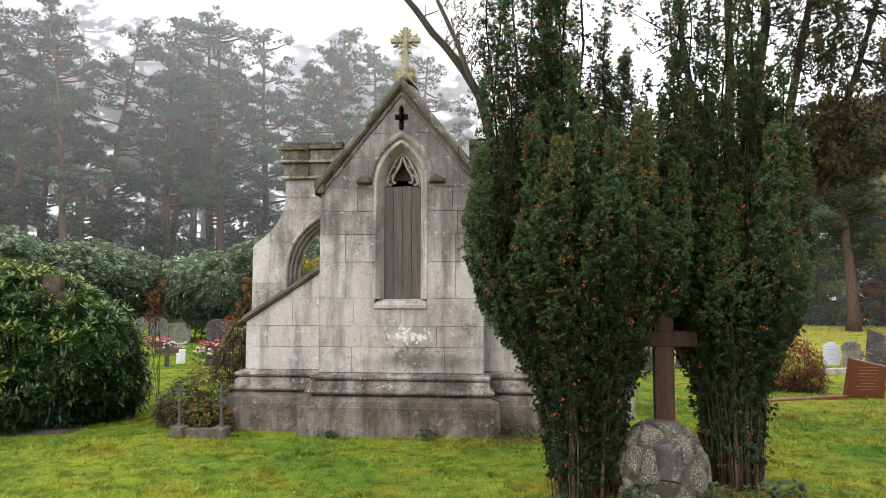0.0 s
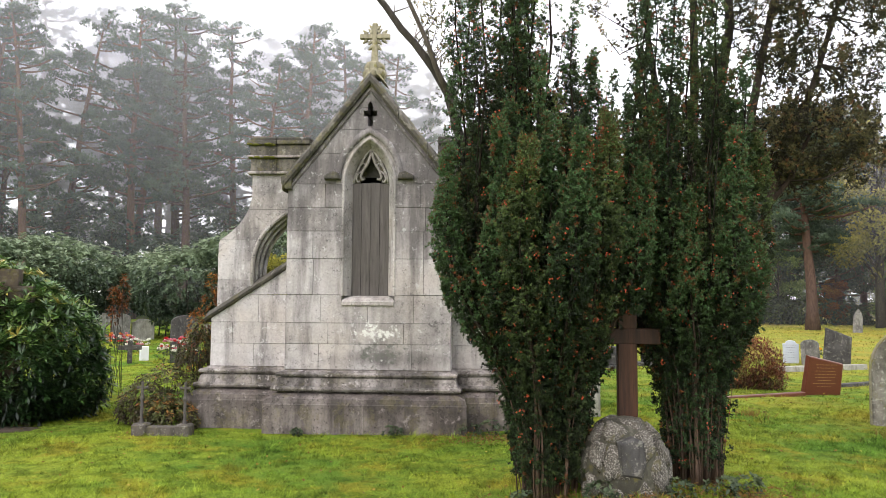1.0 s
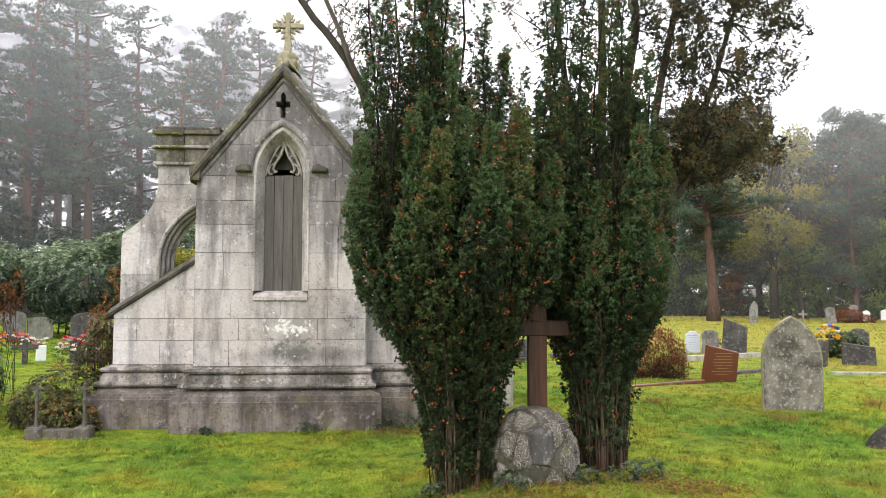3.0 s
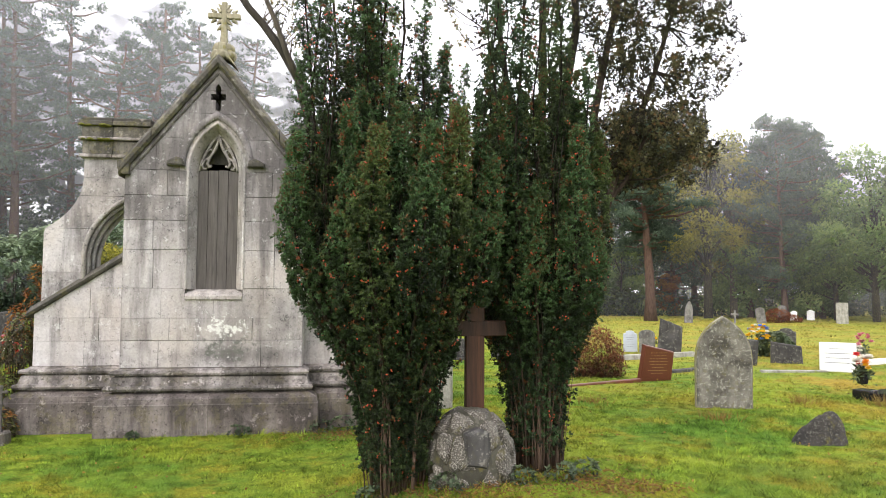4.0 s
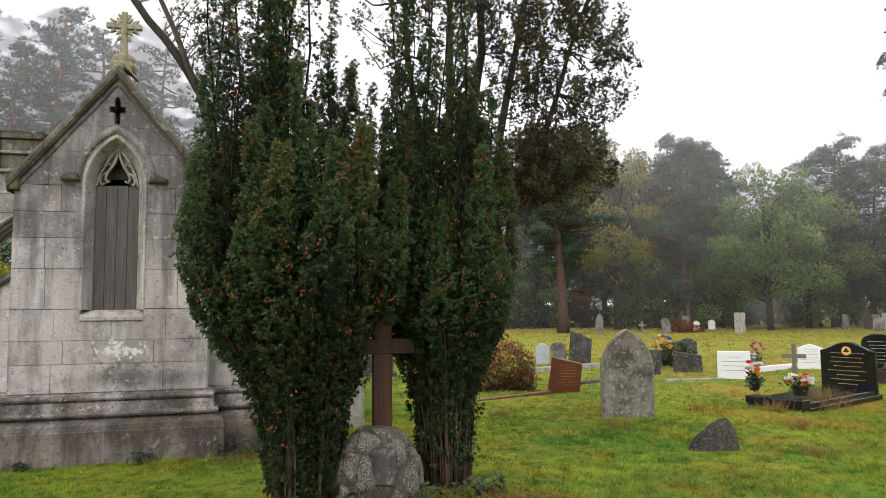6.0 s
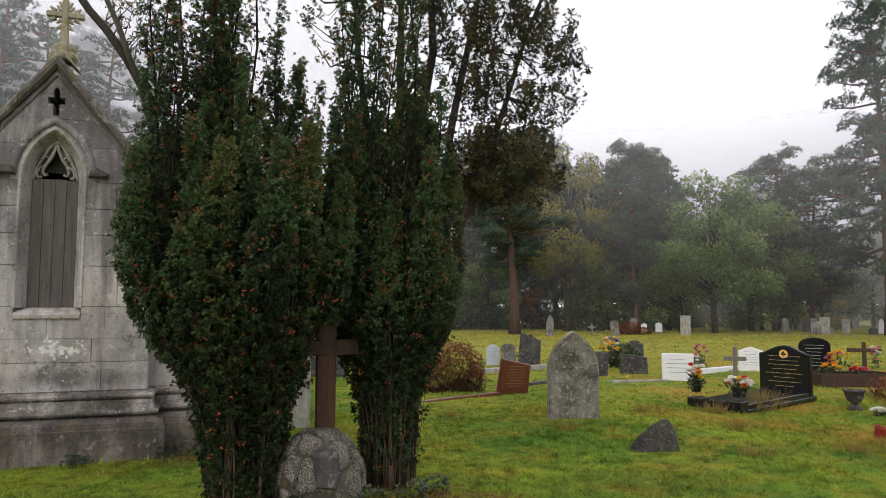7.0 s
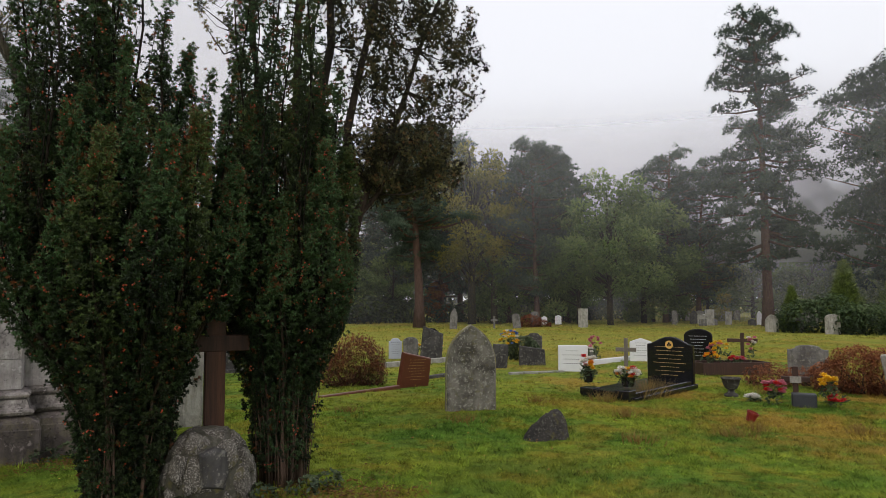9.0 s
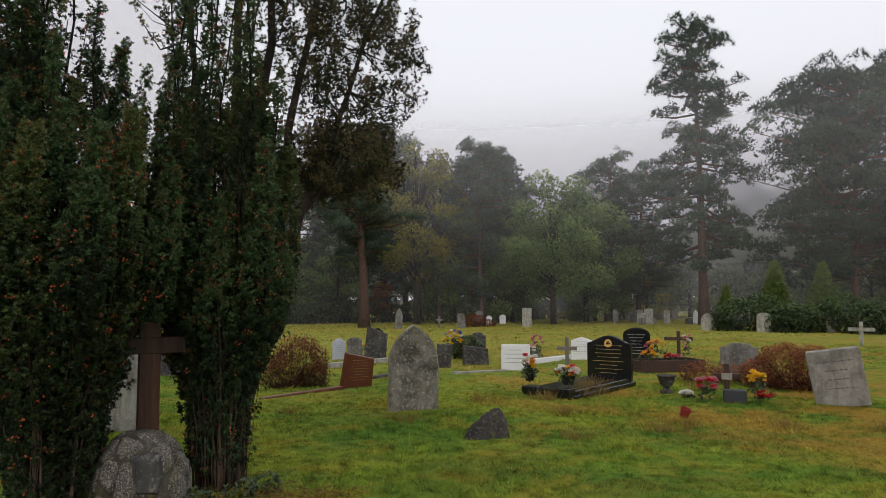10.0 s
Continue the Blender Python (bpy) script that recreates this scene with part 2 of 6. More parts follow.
M_KERB = headstone_mat("mossy_kerb", (0.12, 0.105, 0.09), (0.055, 0.048, 0.04), 0.25, 0.7)
M_URN = headstone_mat("dark_stone_urn", (0.07, 0.065, 0.06), (0.035, 0.03, 0.03), 0.2, 0.15)


def petal(name, c):
    return Mat(name, 0.6).colour(c).leafy(0.2).m


M_WHITEF, M_YELLOWF = petal("white_petals", (0.8, 0.78, 0.72)), petal("yellow_petals", (0.8, 0.5, 0.02))
M_REDF, M_PINKF = petal("red_petals", (0.55, 0.02, 0.025)), petal("pink_petals", (0.6, 0.2, 0.27))
M_ORANGEF, M_BLUEF = petal("orange_petals", (0.8, 0.28, 0.02)), petal("blue_petals", (0.12, 0.22, 0.6))


def foliage(name, stops, rough=0.55, through=0.25, spec=0.35):
    """Leaves whose colour runs along stops by tone: chance variation, plus painted shade where a builder adds it."""
    m = Mat(name, rough, spec=spec)
    m.colour(ramp(m.nt, m.attr("tone"), stops))
    m.leafy(through)
    return m.m


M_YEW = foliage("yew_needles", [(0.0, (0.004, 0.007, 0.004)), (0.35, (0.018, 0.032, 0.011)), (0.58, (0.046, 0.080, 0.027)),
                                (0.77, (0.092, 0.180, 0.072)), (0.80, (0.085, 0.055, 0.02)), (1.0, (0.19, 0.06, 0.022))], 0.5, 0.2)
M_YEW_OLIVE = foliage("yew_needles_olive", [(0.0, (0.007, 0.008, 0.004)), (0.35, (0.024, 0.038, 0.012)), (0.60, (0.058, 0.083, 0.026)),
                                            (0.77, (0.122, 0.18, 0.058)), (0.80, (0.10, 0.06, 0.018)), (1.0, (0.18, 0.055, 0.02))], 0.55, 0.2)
M_YEWTOP = foliage("yew_needles_brown", [(0.0, (0.016, 0.015, 0.008)), (0.4, (0.062, 0.060, 0.026)), (0.7, (0.145, 0.135, 0.055)), (1.0, (0.22, 0.10, 0.04))], 0.6, 0.3)
M_BERRY = Mat("red_berries", 0.35).colour((0.42, 0.06, 0.022)).m
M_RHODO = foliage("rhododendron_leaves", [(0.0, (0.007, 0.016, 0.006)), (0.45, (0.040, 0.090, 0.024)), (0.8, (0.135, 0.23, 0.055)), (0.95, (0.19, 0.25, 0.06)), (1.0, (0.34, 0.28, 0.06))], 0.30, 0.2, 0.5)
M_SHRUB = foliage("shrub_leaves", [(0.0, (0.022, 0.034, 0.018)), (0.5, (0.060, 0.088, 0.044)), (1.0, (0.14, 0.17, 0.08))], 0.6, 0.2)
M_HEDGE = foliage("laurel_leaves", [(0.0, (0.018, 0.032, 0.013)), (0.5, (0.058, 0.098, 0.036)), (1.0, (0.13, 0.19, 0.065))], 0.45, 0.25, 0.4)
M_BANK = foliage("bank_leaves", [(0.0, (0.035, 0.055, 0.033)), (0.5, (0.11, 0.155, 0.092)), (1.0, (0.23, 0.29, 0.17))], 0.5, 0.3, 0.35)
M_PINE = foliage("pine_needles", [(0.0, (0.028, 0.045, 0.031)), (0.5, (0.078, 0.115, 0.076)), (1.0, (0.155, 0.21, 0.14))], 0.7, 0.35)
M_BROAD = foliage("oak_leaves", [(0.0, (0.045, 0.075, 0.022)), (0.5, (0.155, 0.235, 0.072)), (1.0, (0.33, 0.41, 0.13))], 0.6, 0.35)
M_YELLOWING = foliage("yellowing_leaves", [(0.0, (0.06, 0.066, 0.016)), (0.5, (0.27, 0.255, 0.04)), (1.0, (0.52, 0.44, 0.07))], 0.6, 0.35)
M_AUTUMN = foliage("autumn_leaves", [(0.0, (0.08, 0.03, 0.012)), (0.5, (0.22, 0.08, 0.02)), (1.0, (0.4, 0.2, 0.03))], 0.6, 0.35)
M_RUST = foliage("rust_twigs", [(0.0, (0.04, 0.016, 0.010)), (0.5, (0.16, 0.050, 0.025)), (1.0, (0.33, 0.13, 0.05))], 0.7, 0.2)
M_BRAMBLE = foliage("bramble_leaves", [(0.0, (0.035, 0.025, 0.016)), (0.4, (0.075, 0.06, 0.028)), (0.7, (0.09, 0.115, 0.035)), (0.85, (0.16, 0.15, 0.045)), (1.0, (0.26, 0.11, 0.03))], 0.6, 0.25)
M_CONIF = foliage("golden_conifer", [(0.0, (0.06, 0.10, 0.025)), (1.0, (0.27, 0.35, 0.08))], 0.6, 0.3)


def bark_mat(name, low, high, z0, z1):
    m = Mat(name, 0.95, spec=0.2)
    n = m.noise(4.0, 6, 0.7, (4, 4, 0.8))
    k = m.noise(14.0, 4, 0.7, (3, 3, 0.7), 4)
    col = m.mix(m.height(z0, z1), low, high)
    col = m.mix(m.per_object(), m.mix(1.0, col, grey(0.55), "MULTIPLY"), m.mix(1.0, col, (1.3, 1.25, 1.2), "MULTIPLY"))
    col = m.mix(m.mask(n, 0.35, 0.7), col, m.mix(1.0, col, grey(0.45), "MULTIPLY"))
    m.colour(col)
    m.bump(k, 0.7, 0.03)
    return m.m


M_BARK = bark_mat("yew_bark", (0.085, 0.055, 0.04), (0.05, 0.042, 0.035), 0.0, 4.0)
M_LIMB = bark_mat("grey_limb_bark", (0.11, 0.095, 0.08), (0.13, 0.115, 0.10), 0.0, 4.0)
# painted near black above 1.5 m so stems sink into the foliage's shade
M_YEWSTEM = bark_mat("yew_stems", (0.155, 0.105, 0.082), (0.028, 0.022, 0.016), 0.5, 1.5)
M_PINEBARK = bark_mat("pine_bark", (0.135, 0.092, 0.078), (0.18, 0.10, 0.068), 1.0, 12.0)
M_OAKBARK = bark_mat("oak_bark", (0.06, 0.055, 0.045), (0.07, 0.06, 0.05), 0.0, 6.0)


def turf_colour(m):
    """Wet lawn: mown green, mossy yellow-green and rusty patches, the same for soil and blades."""
    a, b, c = m.noise(0.5, 6, 0.7), m.noise(1.5, 6, 0.7, offset=5), m.noise(0.62, 6, 0.7, offset=14)
    d = m.noise(4.5, 5, 0.7, offset=25)
    col = m.mix(m.mask(a, 0.42, 0.58), (0.118, 0.215, 0.030), (0.245, 0.31, 0.036))
    col = m.mix(m.math("MULTIPLY", m.mask(b, 0.52, 0.62), 0.55), col, (0.31, 0.245, 0.03))
    col = m.mix(m.math("MULTIPLY", m.mask(d, 0.50, 0.60), 0.8), col, m.mix(1.0, col, (0.48, 0.52, 0.45), "MULTIPLY"))
    s = m.nt.nodes.new("ShaderNodeSeparateXYZ")
    m.nt.links.new(m.pos, s.inputs[0])
    east = m.mask(s.outputs["X"], 4.0, 10.0)
    rusty = m.math("MULTIPLY", m.mask(c, 0.46, 0.58), m.math("ADD", m.math("MULTIPLY", east, 0.76), 0.08))
    col = m.mix(rusty, col, (0.36, 0.215, 0.045))
    # paler, yellower turf across the open lawn, between the graves and the wood
    col = m.mix(m.math("MULTIPLY", m.mask(s.outputs["Y"], 7.0, 20.0), m.math("MULTIPLY", east, 0.6)), col, (0.36, 0.335, 0.075))
    return col, d


def ground_mat():
    m = Mat("wet_turf", 0.95, spec=0.05)
    col, b = turf_colour(m)
    f = m.noise(45, 5, 0.7, offset=2)
    col = m.mix(m.mask(f, 0.42, 0.72), col, m.mix(1.0, col, (0.42, 0.45, 0.40), "MULTIPLY"))
    m.colour(col)
    m.bump(m.math("ADD", f, b), 0.9, 0.03)
    return m.m


def blade_mat():
    m = Mat("grass_blades", 0.6, spec=0.1)
    col, b = turf_colour(m)
    col = m.mix(m.attr("tone"), m.mix(1.0, col, grey(0.36), "MULTIPLY"), m.mix(1.0, col, grey(1.95), "MULTIPLY"))
    m.colour(col)
    m.leafy(0.3)
    return m.m


M_GROUND, M_BLADE = ground_mat(), blade_mat()
M_STRAW = foliage("rusty_grass", [(0.0, (0.14, 0.085, 0.025)), (0.5, (0.26, 0.16, 0.04)), (1.0, (0.30, 0.24, 0.08))], 0.7, 0.3)
M_LITTER = foliage("fallen_leaves", [(0.0, (0.10, 0.05, 0.02)), (0.5, (0.25, 0.13, 0.03)), (1.0, (0.45, 0.33, 0.06))], 0.6, 0.2)
M_EARTH = simple("damp_earth", (0.055, 0.04, 0.028), 0.95, 0.4, 20, 0.8)


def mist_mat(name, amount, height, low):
    """Translucent sheet standing in for fog: scatters a share of the light that meets it, lets the rest through."""
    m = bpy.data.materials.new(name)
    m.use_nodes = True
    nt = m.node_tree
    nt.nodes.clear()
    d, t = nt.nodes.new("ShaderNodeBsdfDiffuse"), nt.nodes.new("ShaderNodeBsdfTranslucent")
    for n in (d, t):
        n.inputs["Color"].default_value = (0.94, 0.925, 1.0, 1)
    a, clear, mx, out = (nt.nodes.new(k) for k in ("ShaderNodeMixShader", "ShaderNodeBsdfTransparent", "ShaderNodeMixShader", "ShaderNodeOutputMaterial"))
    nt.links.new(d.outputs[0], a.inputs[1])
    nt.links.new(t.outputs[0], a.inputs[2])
    # haze put into the sheet: denser with height to pale the tree tops, none above them
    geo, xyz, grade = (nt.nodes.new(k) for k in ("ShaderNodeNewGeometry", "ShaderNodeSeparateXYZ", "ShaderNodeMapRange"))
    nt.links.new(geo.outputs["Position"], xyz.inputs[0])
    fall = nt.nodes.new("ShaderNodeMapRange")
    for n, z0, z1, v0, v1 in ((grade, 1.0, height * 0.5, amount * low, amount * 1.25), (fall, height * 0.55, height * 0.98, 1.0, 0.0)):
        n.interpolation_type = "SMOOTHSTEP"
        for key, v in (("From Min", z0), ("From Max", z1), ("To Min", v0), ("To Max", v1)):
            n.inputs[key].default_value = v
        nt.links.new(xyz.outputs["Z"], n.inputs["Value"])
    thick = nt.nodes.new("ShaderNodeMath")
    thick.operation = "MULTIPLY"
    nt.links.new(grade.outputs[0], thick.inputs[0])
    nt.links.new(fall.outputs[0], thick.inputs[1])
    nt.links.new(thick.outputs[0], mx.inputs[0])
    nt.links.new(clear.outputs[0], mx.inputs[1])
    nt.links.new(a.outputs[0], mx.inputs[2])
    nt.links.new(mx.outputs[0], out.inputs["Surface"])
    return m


# ---- mesh helpers ----
def mesh_of(name, bm, material):
    me = bpy.data.meshes.new(name)
    bm.to_mesh(me)
    bm.free()
    me.materials.append(material)
    return me


def part(name, bm, material, parent, label=""):
    ob = new(name, mesh_of(name, bm, material))
    ob.parent = parent
    return tagged(ob, label)


def thing(name, label, category, at=(0, 0, 0), rz=0.0, group="", kind=""):
    ob = new(name)
    ob.empty_display_size = 0.1
    ob.matrix_basis = pose(*at, 0, 0, rz)
    return tagged(ob, label, category, group, kind)


def box(bm, x0, x1, y0, y1, z0, z1, bevel=0.0, seg=1):
    v = bmesh.ops.create_cube(bm, size=1.0, matrix=Matrix.Translation(((x0 + x1) / 2, (y0 + y1) / 2, (z0 + z1) / 2)) @ Matrix.Diagonal((x1 - x0, y1 - y0, z1 - z0, 1)))["verts"]
    if bevel:
        edges = list({e for q in v for e in q.link_edges})
        bmesh.ops.bevel(bm, geom=edges, offset=bevel, segments=seg, affect="EDGES")
    return bm


def slab(bm, poly, y0, y1, bevel=0.0):
    """An upright slab: the outline poly of (x, z), from y0 (front) to y1; the front edge is bevelled."""
    n = len(poly)
    f = [bm.verts.new((x, y0, z)) for x, z in poly]
    b = [bm.verts.new((x, y1, z)) for x, z in poly]
    front = bm.faces.new(f)
    bm.faces.new(b[::-1])
    for i in range(n):
        bm.faces.new((f[i], b[i], b[(i + 1) % n], f[(i + 1) % n]))
    bmesh.ops.recalc_face_normals(bm, faces=bm.faces[:])
    if bevel:
        bmesh.ops.bevel(bm, geom=list(front.edges), offset=bevel, segments=1, affect="EDGES")
    return bm


def sweep(bm, profile, path, closed=False):
    """Joins copies of a profile, one list of points for each step of the path."""
    rings = [[bm.verts.new(p) for p in ring] for ring in path]
    n = len(profile)
    for a, b in zip(rings, rings[1:]):
        for i in range(n if closed else n - 1):
            j = (i + 1) % n
            bm.faces.new((a[i], a[j], b[j], b[i]))
    if closed:
        bm.faces.new(rings[0][::-1])
        bm.faces.new(rings[-1])
    bmesh.ops.recalc_face_normals(bm, faces=bm.faces[:])
    return bm


def tube(bm, points, radii, n=6):
    pts = [Vector(p) for p in points]
    rings = []
    for i, p in enumerate(pts):
        d = (pts[min(i + 1, len(pts) - 1)] - pts[max(i - 1, 0)]).normalized()
        u = d.orthogonal().normalized() if i == 0 else (u - d * u.dot(d)).normalized()
        w = d.cross(u)
        rings.append([bm.verts.new(p + (u * math.cos(2 * math.pi * k / n) + w * math.sin(2 * math.pi * k / n)) * radii[i]) for k in range(n)])
    for a, b in zip(rings, rings[1:]):
        for k in range(n):
            bm.faces.new((a[k], a[(k + 1) % n], b[(k + 1) % n], b[k]))
    bm.faces.new(rings[0][::-1])
    bm.faces.new(rings[-1])
    return bm


def lathe(bm, profile, n=16):
    rings = [[bm.verts.new((r * math.cos(2 * math.pi * k / n), r * math.sin(2 * math.pi * k / n), z)) for k in range(n)] for r, z in profile]
    for a, b in zip(rings, rings[1:]):
        for k in range(n):
            bm.faces.new((a[k], a[(k + 1) % n], b[(k + 1) % n], b[k]))
    bm.faces.new(rings[0][::-1])
    bm.faces.new(rings[-1])
    return bm


def smooth(bm):
    for f in bm.faces:
        f.smooth = True
    return bm


def cloud_mesh(name, verts, tris, tone, material):
    """A mesh of many small leaves from arrays; tone is one value for each triangle."""
    me = bpy.data.meshes.new(name)
    n = len(tris)
    me.vertices.add(len(verts))
    me.vertices.foreach_set("co", np.asarray(verts, np.float32).ravel())
    me.loops.add(3 * n)
    me.loops.foreach_set("vertex_index", np.asarray(tris, np.int32).ravel())
    me.polygons.add(n)
    me.polygons.foreach_set("loop_start", np.arange(0, 3 * n, 3, dtype=np.int32))
    me.polygons.foreach_set("loop_total", np.full(n, 3, np.int32))
    at = me.attributes.new("tone", "FLOAT", "FACE")
    at.data.foreach_set("value", np.clip(np.asarray(tone, np.float32), 0, 1))
    me.update(calc_edges=True)
    me.materials.append(material)
    return me


def unit(a):
    return a / np.maximum(np.linalg.norm(a, axis=-1, keepdims=True), 1e-6)


def needles(rng, base, way, tone, per=7, length=0.03, width=0.006, twig=0.06, splay=0.9, single=False):
    """Sprigs: at each base a short twig along way with per thin leaves. Returns arrays for cloud_mesh."""
    n = len(base)
    t = rng.random((n, per, 1))
    d = unit(way[:, None, :] + splay * rng.normal(0, 0.6, (n, per, 3)))
    side = unit(np.cross(d, rng.normal(0, 1, (n, per, 3))))
    root = base[:, None, :] + way[:, None, :] * t * twig
    L = length * (0.7 + 0.6 * rng.random((n, per, 1)))
    v = np.stack([root - side * width * 0.5 + d * L * 0.3, root + side * width * 0.5 + d * L * 0.3, root + d * L, root], axis=2).reshape(-1, 3)
    q = np.arange(n * per)[:, None] * 4
    tn = np.clip(tone[:, None] + rng.normal(0, 0.06, (n, per)), 0, 1).ravel()
    if single:
        v = v.reshape(-1, 4, 3)
        v = np.stack([v[:, 3] - (v[:, 1] - v[:, 0]) * 0.5, v[:, 3] + (v[:, 1] - v[:, 0]) * 0.5, v[:, 2]], 1).reshape(-1, 3)
        return v, np.arange(n * per * 3).reshape(-1, 3), tn
    tris = np.concatenate([q + [0, 1, 2], q + [1, 0, 3]], axis=1).reshape(-1, 3)
    return v, tris, np.repeat(tn, 2)


def pompons(rng, base, way, tone, per, length, width):
    """Rounded tufts: short leaves standing out all round from one point, most of them upwards."""
    n = len(base)
    d = unit(rng.normal(0, 0.62, (n, per, 3)) + way[:, None] * 0.75)
    side = unit(np.cross(d, rng.normal(0, 1, (n, per, 3)))) * width * 0.5
    L = length * rng.uniform(0.7, 1.25, (n, per, 1))
    root = base[:, None] + d * L * 0.25
    v = np.stack([root - side, root + side, base[:, None] + d * L], 2).reshape(-1, 3)
    # leaves pointing along the shoot painted lighter, those turned back darker
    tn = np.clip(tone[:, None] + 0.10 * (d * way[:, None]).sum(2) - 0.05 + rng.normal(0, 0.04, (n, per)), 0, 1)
    return v, np.arange(n * per * 3).reshape(-1, 3), tn.ravel()


def merge(groups):
    vs, ts, tn, k = [], [], [], 0
    for v, t, c in groups:
        vs.append(v)
        ts.append(t + k)
        tn.append(c)
        k += len(v)
    return np.concatenate(vs), np.concatenate(ts), np.concatenate(tn)


def smoothstep(v, a, b):
    t = np.clip((v - a) / (b - a), 0, 1)
    return t * t * (3 - 2 * t)


def lift(x, y):
    """The ground's height: a slight rise between the yews and the first graves."""
    x, y = np.asarray(x, float), np.asarray(y, float)
    g = 0.07 * np.exp(-((x - 2.0) / 1.3) ** 2 - ((y - 4.9) / 1.3) ** 2) + 0.12 * smoothstep(x, 0.6, 2.2) * (1 - smoothstep(x, 7.0, 9.5)) * (1 - smoothstep(y, 10.0, 13.0))
    return g + 0.012 * np.sin(1.7 * x + 0.6 * y) * np.cos(1.3 * y - 0.4 * x)


def on(x, y, down=0.0):
    return (x, y, float(lift(x, y)) - down)


# ---- ground ----
def build_ground():
    xs = np.unique(np.concatenate([np.linspace(-12, 20, 129), np.linspace(-60, 70, 66), np.array([-400, -220, -120, 140, 260, 420])]))
    ys = np.unique(np.concatenate([np.linspace(-6, 20, 105), np.linspace(-40, 90, 66), np.array([-300, -120, 140, 260, 420])]))
    bm = bmesh.new()
    grid = [[bm.verts.new((x, y, float(lift(x, y)))) for x in xs] for y in ys]
    for r0, r1 in zip(grid, grid[1:]):
        for i in range(len(xs) - 1):
            bm.faces.new((r0[i], r0[i + 1], r1[i + 1], r1[i]))
    smooth(bm)
    return tagged(new("ground", mesh_of("ground", bm, M_GROUND)), "wet mossy cemetery lawn with rusty patches", "lawn", kind="structure")


build_ground()


def scatter_grass(rng, tufts, per, x0, x1, y0, y1, size, width, patch, keep=None):
    """Grass in small tufts: each has its own height, lean and tone."""
    x, y = rng.uniform(x0, x1, tufts), rng.uniform(y0, y1, tufts)
    if keep is not None:
        ok = keep(x, y)
        x, y = x[ok], y[ok]
    n = len(x)
    wave = 0.5 + 0.5 * np.sin(2.1 * x + 1.3 * np.sin(1.9 * y)) * np.sin(2.6 * y + 1.1 * np.sin(2.3 * x))
    h0 = size * (0.35 + 0.5 * wave) * rng.lognormal(0, 0.38, n)
    t0 = np.clip(rng.normal(0.42, 0.22, n), 0, 1)
    lx, ly = rng.normal(0, 0.5, n), rng.normal(0, 0.5, n)
    r = lambda a: np.repeat(a, per)
    m = n * per
    x, y = r(x) + rng.normal(0, patch, m), r(y) + rng.normal(0, patch, m)
    h = r(h0) * rng.uniform(0.5, 1.25, m)
    a = rng.uniform(0, 2 * np.pi, m)
    w = width * rng.uniform(0.6, 1.3, m)
    p = np.stack([x, y, lift(x, y) - 0.005], -1)
    s = np.stack([np.cos(a) * w, np.sin(a) * w, np.zeros(m)], -1)
    tip = p + np.stack([(r(lx) + rng.normal(0, 0.5, m)) * h, (r(ly) + rng.normal(0, 0.5, m)) * h, h], -1)
    v = np.stack([p - s, p + s, tip], 1).reshape(-1, 3)
    return v, np.arange(3 * m).reshape(-1, 3), np.clip(r(t0) + rng.normal(0, 0.13, m), 0, 1)


def off_chapel(x, y):
    return ~((x > -2.6) & (x < 1.75) & (y > 7.72) & (y < 12))


rng = np.random.default_rng(11)
in_view = lambda x, y: off_chapel(x, y) & (x < 1.2 + (y + 0.8) * 2.05) & (x > 1.0 - (y + 0.8) * 0.95) & (np.hypot(x - 1.1, y + 0.4) > 4.7)
g_near = scatter_grass(rng, 52000, 11, -6, 13, 1.8, 9.5, 0.045, 0.0036, 0.022, in_view)
g_mid = scatter_grass(rng, 22000, 8, -10, 26, 9.0, 19, 0.055, 0.007, 0.035, in_view)
g_far = scatter_grass(rng, 22000, 5, -16, 48, 18, 46, 0.075, 0.016, 0.06, in_view)
tagged(new("grass", cloud_mesh("grass", *merge([g_near, g_mid, g_far]), M_BLADE)), "short wet grass with mossy tufts", "grass", kind="stuff")

# tufts of tall rusty grass
rng = np.random.default_rng(12)
for x, y, s in ((9.4, 8.75, 0.34), (9.75, 8.95, 0.30), (9.1, 8.5, 0.22), (8.2, 8.3, 0.18), (7.4, 6.9, 0.12), (8.3, 5.6, 0.12), (6.4, 5.5, 0.11), (9.6, 5.2, 0.14), (7.6, 5.3, 0.12), (10.4, 4.4, 0.14), (5.3, 7.4, 0.10), (11.6, 8.2, 0.2), (7.0, 8.4, 0.12), (4.3, 8.8, 0.10)):
    k = 70
    a, r = rng.uniform(0, 6.28, k), np.abs(rng.normal(0, 0.14, k))
    p = np.stack([x + r * np.cos(a), y + r * np.sin(a), lift(x + r * np.cos(a), y + r * np.sin(a))], -1)
    w = unit(np.stack([np.cos(a) * 0.35, np.sin(a) * 0.35, np.ones(k)], -1) + rng.normal(0, 0.18, (k, 3)))
    tagged(new("grass_tuft", cloud_mesh("grass_tuft", *needles(rng, p, w, rng.random(k), 3, s, 0.006, 0.0, 0.3, True), M_STRAW)), "tuft of long rusty dead grass on the lawn", "grass", "rusty grass tufts", "stuff")
# leaves lying on the lawn
k = 900
p = np.stack([rng.uniform(-5, 12, k), rng.uniform(4.5, 12, k), np.zeros(k)], -1)
p[:, 2] = lift(p[:, 0], p[:, 1]) + 0.025
p = p[off_chapel(p[:, 0], p[:, 1])]
w = unit(rng.normal(0, 1, p.shape) * [1, 1, 0.25])
